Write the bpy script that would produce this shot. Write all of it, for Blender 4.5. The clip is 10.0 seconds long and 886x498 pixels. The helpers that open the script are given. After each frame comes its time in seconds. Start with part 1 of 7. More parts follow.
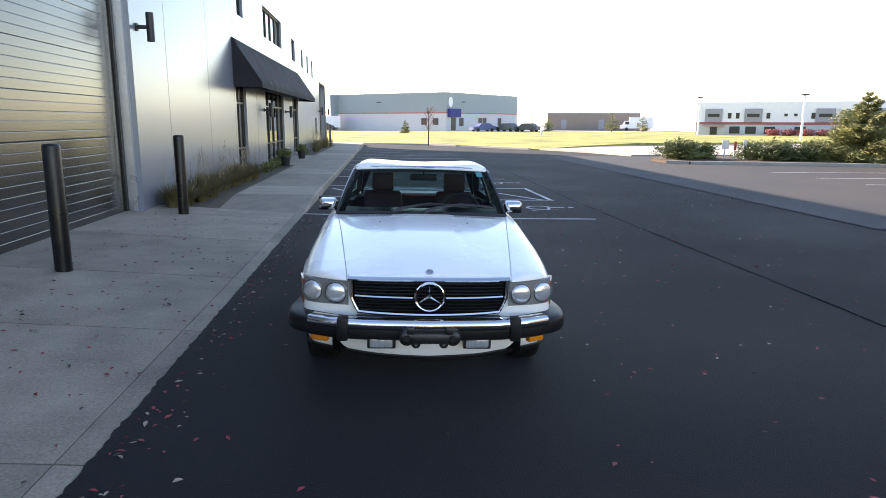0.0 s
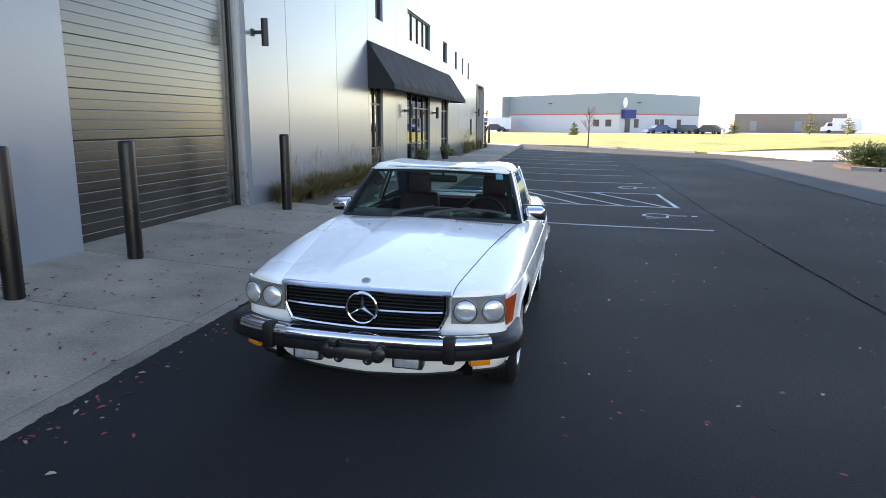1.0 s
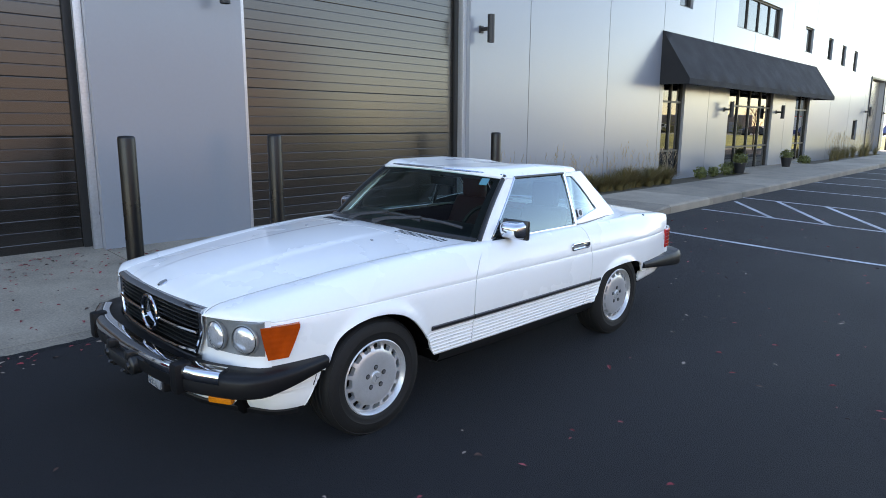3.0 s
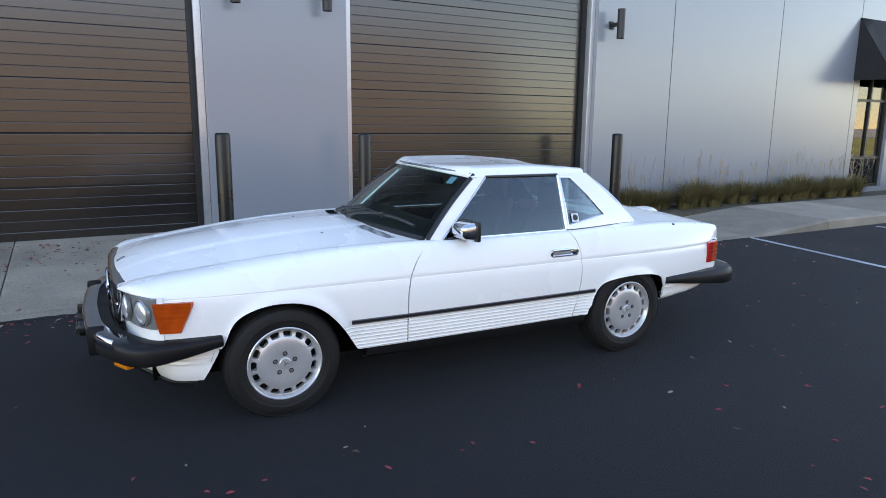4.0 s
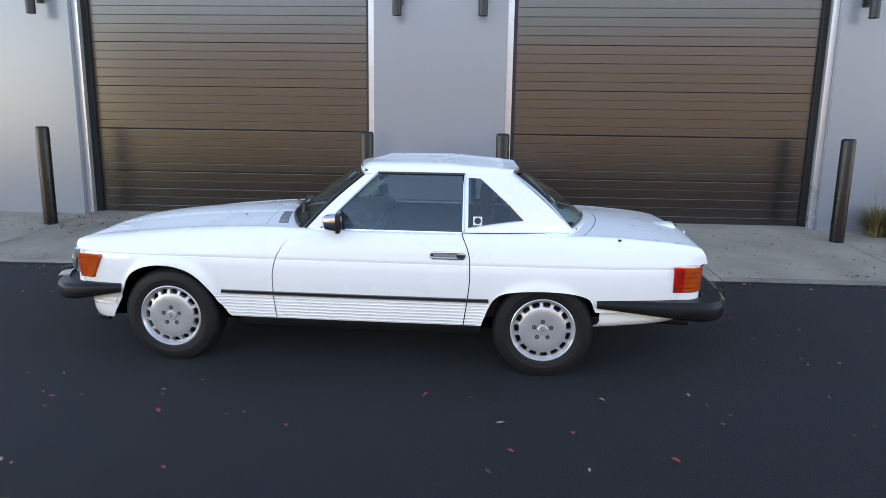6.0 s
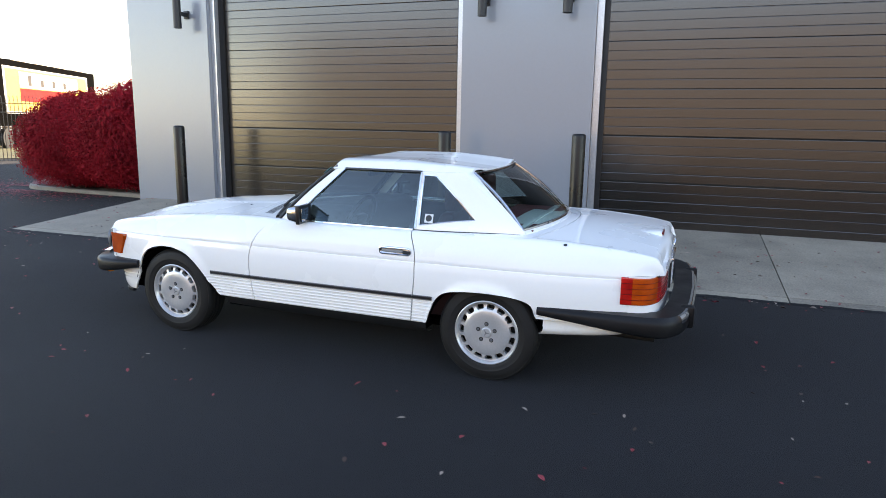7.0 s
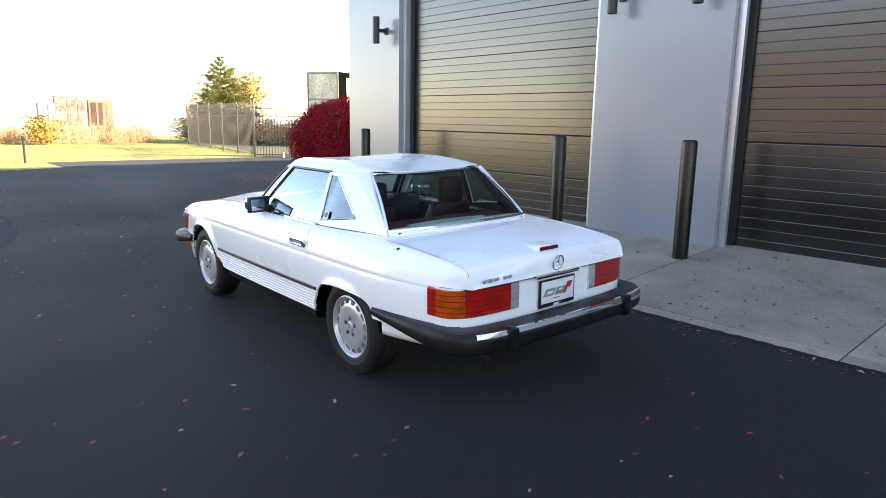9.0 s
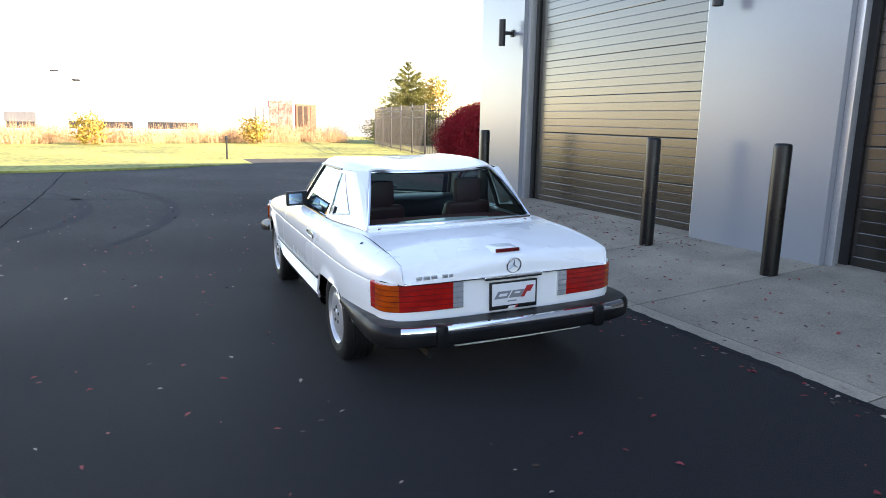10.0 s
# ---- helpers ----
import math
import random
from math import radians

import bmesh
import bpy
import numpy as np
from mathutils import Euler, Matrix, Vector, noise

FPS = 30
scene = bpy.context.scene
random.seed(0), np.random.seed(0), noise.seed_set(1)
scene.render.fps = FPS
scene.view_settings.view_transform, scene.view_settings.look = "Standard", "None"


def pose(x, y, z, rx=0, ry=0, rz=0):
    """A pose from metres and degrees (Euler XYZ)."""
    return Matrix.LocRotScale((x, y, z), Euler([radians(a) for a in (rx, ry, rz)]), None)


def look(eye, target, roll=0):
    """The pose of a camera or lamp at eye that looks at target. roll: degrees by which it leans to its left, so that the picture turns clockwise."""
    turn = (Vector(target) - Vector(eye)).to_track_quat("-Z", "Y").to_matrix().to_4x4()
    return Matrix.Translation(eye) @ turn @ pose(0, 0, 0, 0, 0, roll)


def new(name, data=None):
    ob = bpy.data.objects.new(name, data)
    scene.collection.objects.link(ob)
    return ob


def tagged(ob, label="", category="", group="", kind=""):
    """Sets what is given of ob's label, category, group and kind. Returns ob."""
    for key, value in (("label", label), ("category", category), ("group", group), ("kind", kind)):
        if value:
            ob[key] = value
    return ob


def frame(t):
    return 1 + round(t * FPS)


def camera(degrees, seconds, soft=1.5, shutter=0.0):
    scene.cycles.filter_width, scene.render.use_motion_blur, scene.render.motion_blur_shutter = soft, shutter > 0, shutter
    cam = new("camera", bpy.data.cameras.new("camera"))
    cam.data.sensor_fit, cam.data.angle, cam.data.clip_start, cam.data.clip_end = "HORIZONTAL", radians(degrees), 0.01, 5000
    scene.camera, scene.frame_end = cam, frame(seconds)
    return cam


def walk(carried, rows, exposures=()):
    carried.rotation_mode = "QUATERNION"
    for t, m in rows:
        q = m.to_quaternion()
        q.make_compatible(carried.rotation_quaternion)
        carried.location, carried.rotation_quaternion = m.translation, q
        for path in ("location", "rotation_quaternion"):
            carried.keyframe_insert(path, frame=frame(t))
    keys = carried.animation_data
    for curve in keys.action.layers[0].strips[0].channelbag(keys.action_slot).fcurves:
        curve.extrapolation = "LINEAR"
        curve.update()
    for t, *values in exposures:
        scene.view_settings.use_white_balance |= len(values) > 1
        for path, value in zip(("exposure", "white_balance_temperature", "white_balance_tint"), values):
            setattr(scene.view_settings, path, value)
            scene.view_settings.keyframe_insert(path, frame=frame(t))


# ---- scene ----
EXPOSURES = [(0.0, 1.86, 7600, 20), (1.5, 2.07, 7800, 20), (3, 2.16, 7750, 20), (4.5, 2.28, 8200, 20), (7.0, 2.37, 8400, 20), (8.5, 2.35, 8250, 20), (10.0, 2.18, 7900, 20)]
cam = camera(67.7, 10.0, soft=0.9)
METRES, EYE, TILT, LEAN, TURN = 14.77, 1.714, 0.0, 0.0, -5.0
ROWS = [
    (0.0, 0.0, 0.0, 0.0, 0.04, -10.93, -0.22),
    (0.5, 0.0446, 0.0144, -0.0012, 6.81, -10.88, -0.17),
    (1.0, 0.0859, 0.0377, -0.002, 15.08, -10.84, -0.2),
    (1.5, 0.1261, 0.0692, -0.0027, 22.33, -10.82, -0.27),
    (2.0, 0.1618, 0.1053, -0.004, 29.71, -10.83, -0.35),
    (2.5, 0.195, 0.1464, -0.0052, 37.14, -10.79, -0.26),
    (3.0, 0.2243, 0.1889, -0.0062, 47.97, -10.78, -0.34),
    (3.2, 0.2345, 0.2058, -0.0067, 52.1, -10.76, -0.40),
    (4.3, 0.2921, 0.3064, -0.0080, 71.46, -10.67, -0.58),
    (4.5, 0.2992, 0.3262, -0.0082, 75.34, -10.65, -0.62),
    (5.0, 0.3104, 0.3764, -0.0085, 82.74, -10.67, -0.71),
    (5.5, 0.3136, 0.4275, -0.0082, 91.26, -10.7, -0.72),
    (5.7, 0.3125, 0.4482, -0.0083, 93.87, -10.70, -0.78),
    (6.8, 0.2901, 0.5590, -0.0087, 112.09, -10.79, -0.90),
    (7.0, 0.2829, 0.5769, -0.0086, 114.92, -10.81, -0.93),
    (7.5, 0.2634, 0.6216, -0.0084, 122.3, -10.84, -1.0),
    (8.0, 0.2369, 0.6622, -0.0077, 128.66, -10.91, -1.08),
    (8.5, 0.2049, 0.6973, -0.0061, 135.59, -10.99, -1.03),
    (9.0, 0.1683, 0.7291, -0.0053, 143.53, -10.98, -1.02),
    (9.5, 0.129, 0.7568, -0.0046, 151.89, -11.05, -0.98),
    (10.0, 0.0893, 0.7793, -0.004, 160.41, -11.12, -0.96),
]
walk(cam, [(t, pose(0, 0, EYE, TILT, LEAN, TURN) @ pose(METRES * x, METRES * y, METRES * z, 90 + pitch, roll, yaw)) for t, x, y, z, yaw, pitch, roll in ROWS], EXPOSURES)

# ---------- daylight: low autumn sun behind the building, everything near in its shade ----------
SUN_EL, SUN_AZ = 22.3, -48.5   # degrees up; turn from +y, clockwise
world = bpy.data.worlds.new("sky")
scene.world = world
world.use_nodes = True
_sky = world.node_tree.nodes.new("ShaderNodeTexSky")
_sky.sky_type = "NISHITA"
_sky.sun_disc = False
_sky.sun_elevation = radians(SUN_EL)
_sky.sun_rotation = radians(SUN_AZ)
_sky.air_density, _sky.dust_density, _sky.ozone_density = 1.0, 0.0, 2.2
_bg = world.node_tree.nodes["Background"]
_bg.inputs["Strength"].default_value = 0.15
world.node_tree.links.new(_sky.outputs[0], _bg.inputs["Color"])
_sun = bpy.data.lights.new("sun", "SUN")
_sun.energy, _sun.angle, _sun.color = 5.0, radians(0.6), (1.0, 0.92, 0.81)
_d = Vector((-math.sin(radians(SUN_AZ)), -math.cos(radians(SUN_AZ)), -math.tan(radians(SUN_EL))))
new("sun", _sun).matrix_world = look((0, 0, 60), Vector((0, 0, 60)) + _d)

# ---------- mesh tools ----------
class Build:
    """Collects faces for one mesh."""

    def __init__(self):
        self.v, self.f, self.m = [], [], []

    def face(self, pts, mat=0):
        k = len(self.v)
        self.v += [tuple(p) for p in pts]
        self.f.append(tuple(range(k, k + len(pts))))
        self.m.append(mat)

    def grid(self, rows, mat=0, close=False, flip=False):
        """rows: list of equally long lists of points."""
        k, n = len(self.v), len(rows[0])
        for r in rows:
            self.v += [tuple(p) for p in r]
        for i in range(len(rows) - 1):
            for j in range(n if close else n - 1):
                a, b = k + i * n + j, k + i * n + (j + 1) % n
                q = (a, b, b + n, a + n)
                self.f.append(q[::-1] if flip else q)
                self.m.append(mat)

    def box(self, x0, x1, y0, y1, z0, z1, mat=0):
        k = len(self.v)
        self.v += [(x, y, z) for z in (z0, z1) for y in (y0, y1) for x in (x0, x1)]
        for q in ((0, 2, 3, 1), (4, 5, 7, 6), (0, 1, 5, 4), (2, 6, 7, 3), (0, 4, 6, 2), (1, 3, 7, 5)):
            self.f.append(tuple(k + i for i in q))
            self.m.append(mat)

    def cbox(self, x0, x1, y0, y1, z0, z1, c=0.01, mat=0):
        """Box with chamfered edges."""
        bm = bmesh.new()
        bmesh.ops.create_cube(bm, size=1.0)
        for w in bm.verts:
            w.co = Vector(((x0 + x1) / 2 + w.co.x * (x1 - x0), (y0 + y1) / 2 + w.co.y * (y1 - y0), (z0 + z1) / 2 + w.co.z * (z1 - z0)))
        bmesh.ops.bevel(bm, geom=list(bm.edges), offset=c, segments=2, profile=0.6, affect="EDGES")
        self.bm(bm, mat)

    def bm(self, bm, mat=0):
        k = len(self.v)
        bm.verts.index_update()
        self.v += [tuple(w.co) for w in bm.verts]
        for q in bm.faces:
            self.f.append(tuple(k + w.index for w in q.verts))
            self.m.append(mat)
        bm.free()

    def cyl(self, p, q, r0, r1=None, n=16, mat=0, caps=True):
        r1 = r0 if r1 is None else r1
        p, q = Vector(p), Vector(q)
        d = (q - p).normalized()
        a = d.orthogonal().normalized()
        b = d.cross(a)
        rows = [[c + (a * math.cos(2 * math.pi * i / n) + b * math.sin(2 * math.pi * i / n)) * r for i in range(n)] for c, r in ((p, r0), (q, r1))]
        self.grid(rows, mat, close=True)
        if caps:
            self.face(rows[0][::-1], mat)
            self.face(rows[1], mat)

    def lathe(self, prof, n=32, mat=0, axis="z", at=(0, 0, 0)):
        """prof: (radius, height) pairs, turned round an axis."""
        rows = []
        for r, h in prof:
            row = []
            for i in range(n):
                c, s = r * math.cos(2 * math.pi * i / n), r * math.sin(2 * math.pi * i / n)
                p = {"z": (c, s, h), "x": (h, c, s), "y": (s, h, c)}[axis]
                row.append((p[0] + at[0], p[1] + at[1], p[2] + at[2]))
            rows.append(row)
        self.grid(rows, mat, close=True)

    def tube(self, path, r, n=8, mat=0, caps=True):
        path = [Vector(p) for p in path]
        rows, up = [], None
        for i, p in enumerate(path):
            d = (path[min(i + 1, len(path) - 1)] - path[max(i - 1, 0)]).normalized()
            a = d.orthogonal().normalized() if up is None else (up - d * up.dot(d)).normalized()
            up = a
            b = d.cross(a)
            rr = r[i] if isinstance(r, (list, tuple)) else r
            rows.append([p + (a * math.cos(2 * math.pi * k / n) + b * math.sin(2 * math.pi * k / n)) * rr for k in range(n)])
        self.grid(rows, mat, close=True)
        if caps:
            self.face(rows[0][::-1], mat)
            self.face(rows[-1], mat)

    def sweep(self, path, prof, mat=0, caps=True):
        """A closed profile (out, z) carried along a level path (x, y, z); out points to the right of the way."""
        rows = []
        for i, p in enumerate(path):
            a, b = path[max(i - 1, 0)], path[min(i + 1, len(path) - 1)]
            d = Vector((b[0] - a[0], b[1] - a[1], 0)).normalized()
            o = Vector((d.y, -d.x, 0))
            rows.append([Vector((p[0], p[1], p[2] + z)) + o * w for w, z in prof])
        self.grid(rows, mat, close=True, flip=True)
        if caps:
            self.face(rows[0], mat)
            self.face(rows[-1][::-1], mat)

    def mesh(self, name, mats, smooth=30, weld=True):
        me = bpy.data.meshes.new(name)
        me.from_pydata(self.v, [], self.f)
        for a in mats:
            me.materials.append(a)
        me.polygons.foreach_set("material_index", self.m)
        if weld:
            bm = bmesh.new()
            bm.from_mesh(me)
            bmesh.ops.remove_doubles(bm, verts=bm.verts, dist=1e-5)
            bmesh.ops.recalc_face_normals(bm, faces=bm.faces)
            bm.to_mesh(me)
            bm.free()
        if smooth:
            me.shade_smooth()
            me.set_sharp_from_angle(angle=radians(smooth))
        me.update()
        return me


def put(name, build, mats, parent=None, label="", smooth=30, weld=True, **tags):
    """One mesh object out of a Build (or a ready mesh)."""
    mats = mats if isinstance(mats, (list, tuple)) else [mats]
    me = build if isinstance(build, bpy.types.Mesh) else build.mesh(name, mats, smooth, weld)
    ob = new(name, me)
    if parent is not None:
        ob.parent = parent
    return tagged(ob, label, **tags)


def thing(name, label, category, m=None, **tags):
    ob = new(name)
    ob.empty_display_size = 0.1
    if m is not None:
        ob.matrix_basis = m
    return tagged(ob, label, category, **tags)


def smooth_lerp(x, xs, ys):
    """Monotone-tangent cubic through (xs, ys)."""
    if x <= xs[0]:
        return ys[0]
    if x >= xs[-1]:
        return ys[-1]
    i = max(k for k in range(len(xs) - 1) if xs[k] <= x)
    h = [xs[k + 1] - xs[k] for k in range(len(xs) - 1)]
    d = [(ys[k + 1] - ys[k]) / h[k] for k in range(len(xs) - 1)]

    def slope(k):
        if k == 0:
            return d[0]
        if k == len(xs) - 1:
            return d[-1]
        if d[k - 1] * d[k] <= 0:
            return 0.0
        return 2 * d[k - 1] * d[k] / (d[k - 1] + d[k])

    t = (x - xs[i]) / h[i]
    m0, m1 = slope(i) * h[i], slope(i + 1) * h[i]
    return (2 * t**3 - 3 * t * t + 1) * ys[i] + (t**3 - 2 * t * t + t) * m0 + (3 * t * t - 2 * t**3) * ys[i + 1] + (t**3 - t * t) * m1


# ---------- materials ----------
def material(name, color, rough=0.5, metal=0.0, coarse=1.0, fine=30.0, vary=0.12, bump=0.0, bump_scale=80.0, tint=None, coat=0.0, spec=0.5, piece=0.0, rough_vary=0.1, stretch=None, coat_rough=0.03, sharp=0.4, fuzz=0.0):
    """Principled surface with variation at two scales (coarse and fine, per metre), optional relief and per-piece shade."""
    m = bpy.data.materials.new(name)
    m.use_nodes = True
    n, l = m.node_tree.nodes, m.node_tree.links
    b = n["Principled BSDF"]
    co = n.new("ShaderNodeTexCoord").outputs["Object"]
    if stretch:
        mp = n.new("ShaderNodeMapping")
        mp.inputs["Scale"].default_value = stretch
        l.new(co, mp.inputs[0])
        co = mp.outputs[0]

    def noise_at(scale, detail):
        t = n.new("ShaderNodeTexNoise")
        t.inputs["Scale"].default_value, t.inputs["Detail"].default_value = scale, detail
        l.new(co, t.inputs["Vector"])
        return t.outputs["Fac"]

    big, small = noise_at(coarse, 5), noise_at(fine, 4)
    add = n.new("ShaderNodeMath")
    add.operation = "ADD"
    l.new(big, add.inputs[0])
    l.new(small, add.inputs[1])
    last = add.outputs[0]
    if piece:
        info = n.new("ShaderNodeObjectInfo")
        mul = n.new("ShaderNodeMath")
        mul.operation = "MULTIPLY_ADD"
        mul.inputs[1].default_value = piece
        l.new(info.outputs["Random"], mul.inputs[0])
        l.new(last, mul.inputs[2])
        last = mul.outputs[0]
    ramp = n.new("ShaderNodeMapRange")
    ramp.inputs["From Min"].default_value, ramp.inputs["From Max"].default_value = 1.0 - sharp, 1.0 + sharp + piece
    l.new(last, ramp.inputs["Value"])
    mix = n.new("ShaderNodeMix")
    mix.data_type = "RGBA"
    low = [c * (1 - vary) for c in color]
    high = [min(1, c * (1 + vary)) for c in (tint or color)]
    mix.inputs["A"].default_value = (*low, 1)
    mix.inputs["B"].default_value = (*high, 1)
    l.new(ramp.outputs[0], mix.inputs["Factor"])
    l.new(mix.outputs["Result"], b.inputs["Base Color"])
    rr = n.new("ShaderNodeMapRange")
    rr.inputs["To Min"].default_value, rr.inputs["To Max"].default_value = max(0.02, rough * (1 - rough_vary)), min(1, rough * (1 + rough_vary))
    rr.inputs["From Min"].default_value, rr.inputs["From Max"].default_value = 0.3, 0.7
    l.new(big, rr.inputs["Value"])
    l.new(rr.outputs[0], b.inputs["Roughness"])
    b.inputs["Metallic"].default_value = metal
    b.inputs["Diffuse Roughness"].default_value = fuzz
    b.inputs["Specular IOR Level"].default_value = spec
    b.inputs["Coat Weight"].default_value = coat
    b.inputs["Coat Roughness"].default_value = coat_rough
    if bump:
        bp = n.new("ShaderNodeBump")
        bp.inputs["Strength"].default_value, bp.inputs["Distance"].default_value = 1.0, bump
        l.new(noise_at(bump_scale, 3), bp.inputs["Height"])
        l.new(bp.outputs[0], b.inputs["Normal"])
    return m


def pane(name, tint, gloss=1.0, rough=0.0, base=0.06, power=4.2):
    """Thin glass: tinted see-through with mirror-like gloss by Fresnel."""
    m = bpy.data.materials.new(name)
    m.use_nodes = True
    n, l = m.node_tree.nodes, m.node_tree.links
    n.remove(n["Principled BSDF"])
    out = n["Material Output"]
    tr, gl, mx = n.new("ShaderNodeBsdfTransparent"), n.new("ShaderNodeBsdfGlossy"), n.new("ShaderNodeMixShader")
    tr.inputs["Color"].default_value = (*tint, 1)
    gl.inputs["Color"].default_value = (*gloss, 1) if isinstance(gloss, tuple) else (gloss, gloss, gloss, 1)
    gl.inputs["Roughness"].default_value = rough
    lw, pw, ma = n.new("ShaderNodeLayerWeight"), n.new("ShaderNodeMath"), n.new("ShaderNodeMath")
    lw.inputs["Blend"].default_value = 0.5
    pw.operation, ma.operation, ma.use_clamp = "POWER", "MULTIPLY_ADD", True
    pw.inputs[1].default_value = power
    ma.inputs[1].default_value, ma.inputs[2].default_value = 0.94, base
    l.new(lw.outputs["Facing"], pw.inputs[0])
    l.new(pw.outputs[0], ma.inputs[0])
    l.new(ma.outputs[0], mx.inputs[0])
    l.new(tr.outputs[0], mx.inputs[1])
    l.new(gl.outputs[0], mx.inputs[2])
    l.new(mx.outputs[0], out.inputs["Surface"])
    return m


M = {}
M["asphalt"] = material("asphalt", (0.0101, 0.0102, 0.0116), 0.8, coarse=0.35, fine=160, vary=0.42, sharp=0.24, spec=0.13, fuzz=1.0, bump=0.006, bump_scale=160, rough_vary=0.15)
M["concrete"] = material("concrete", (0.248, 0.208, 0.157), 0.85, coarse=2.2, fine=60, vary=0.5, sharp=0.26, bump=0.002, bump_scale=150, piece=0.35)
for _n, _w in (("asphalt", 0.05), ("concrete", 0.05)):
    for _k, _v in (("Sheen Weight", _w), ("Sheen Roughness", 0.45)):
        M[_n].node_tree.nodes["Principled BSDF"].inputs[_k].default_value = _v
M["kerb"] = material("kerb", (0.33, 0.32, 0.30), 0.85, coarse=1.5, fine=60, vary=0.2, bump=0.002)
M["grass"] = material("grass", (0.20, 0.225, 0.045), 0.9, coarse=0.25, fine=5, vary=0.4, sharp=0.25, tint=(0.30, 0.28, 0.07), bump=0.02, bump_scale=30)
M["earth"] = material("earth", (0.37, 0.345, 0.30), 0.95, coarse=0.05, fine=3, vary=0.2)
M["bed_earth"] = material("bed_earth", (0.10, 0.08, 0.05), 0.95, coarse=2, fine=30, vary=0.4, bump=0.01, bump_scale=40)
M["panel"] = material("painted_panel", (0.235, 0.252, 0.282), 0.3, coarse=0.6, fine=25, vary=0.03, bump=0.00015, bump_scale=12, piece=0.3, rough_vary=0.05, coat=0.9, coat_rough=0.22)
M["core"] = material("wall_core", (0.03, 0.03, 0.033), 0.8)
M["bronze"] = material("bronze_door", (0.037, 0.033, 0.030), 0.24, metal=0.85, coarse=0.9, fine=60, vary=0.1, rough_vary=0.1, bump=0.0001, bump_scale=12, piece=0.25, coat=1.0, coat_rough=0.2)
M["bronze"].node_tree.nodes["Principled BSDF"].inputs["Coat IOR"].default_value = 1.62
M["steel"] = material("galvanised_steel", (0.55, 0.56, 0.58), 0.3, metal=0.6, coarse=2, fine=40, vary=0.15)
M["black_metal"] = material("black_metal", (0.018, 0.018, 0.019), 0.45, coarse=3, fine=60, vary=0.3)
M["bollard"] = material("bollard_paint", (0.0062, 0.0055, 0.0052), 0.32, spec=0.4, coarse=2.5, fine=50, vary=0.35, rough_vary=0.3, bump=0.0006, bump_scale=30)
M["awning"] = material("black_canvas", (0.016, 0.016, 0.017), 0.85, coarse=2, fine=300, vary=0.25, bump=0.001, bump_scale=400)
M["window_frame"] = material("dark_frame", (0.02, 0.019, 0.018), 0.4, coarse=2, fine=40, vary=0.2)
M["window_glass"] = pane("window_glass", (0.25, 0.27, 0.27), 1.0)
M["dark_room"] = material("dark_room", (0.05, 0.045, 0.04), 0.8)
M["line"] = material("line_paint", (0.40, 0.42, 0.45), 0.7, coarse=1.2, fine=40, vary=0.5, sharp=0.25)

# ---------- ground ----------
WALL_X, HIGH, END_Y, FAR_Y = -3.96, 7.3, -0.6, 46.2   # the building's front plane, its height and ends
KERB_X = -1.45


def lie(x):
    """Height of the lot: a slight fall away from the building."""
    return 0.021 * min(max(1.6 - x, 0), 3.2)


def apron(x):
    return 0.072 + 0.070 * (KERB_X - x)


b = Build()
xs = [-1500, -300, -60, -30, -15, -4.2, -1.6, 0, 1.6, 5, 12, 30, 80, 300, 1500]
ys = [-1500, -300, -80, -30, 0, 30, 60, 120, 300, 1500]
b.grid([[(x, y, -0.12) for x in xs] for y in ys])
put("ground", b, M["earth"], kind="structure", label="dry autumn field reaching the horizon", category="ground")
b = Build()
xs = [-40, -15, -8, -4.2, -1.6, -0.8, 0, 0.8, 1.6, 3, 6, 10, 15, 25, 40, 70]
b.grid([[(x, y, lie(x)) for x in xs] for y in [-14.5, -8, 0, 6, 12, 20, 30, 40, 50]])
put("asphalt_lot", b, M["asphalt"], kind="structure", label="dark sealed asphalt parking lot in the building's shade", category="asphalt")

# lawns, just above the asphalt's level
def lawn(name, pts, z, label):
    b = Build()
    b.face([(x, y, z) for x, y in pts])
    b.grid([[(x, y, z) for x, y in pts + pts[:1]], [(x, y, z - 0.15) for x, y in pts + pts[:1]]])
    return put(name, b, M["grass"], kind="structure", label=label, category="lawn", smooth=0)


lawn("lawn_north", [(-60, 54), (-3.6, 52.2), (3.2, 49.0), (9.0, 41.0), (10.5, 41.5), (12, 44), (20, 52.5), (36, 56), (80, 58), (140, 60), (140, 112), (-60, 118)], 0.05, "yellow-green sunlit lawn beyond the lot")
lawn("lawn_south", [(-9.5, -15.6), (-8.9, -14.3), (-7.5, -13.65), (-4.7, -12.9), (-1.85, -12.05), (0.4, -11.45), (3.0, -10.5), (5.8, -10.05), (20, -5.5), (60, 6), (80, -40), (-30, -45), (-14, -32)], 0.06, "sunlit green lawn beside the driveway")

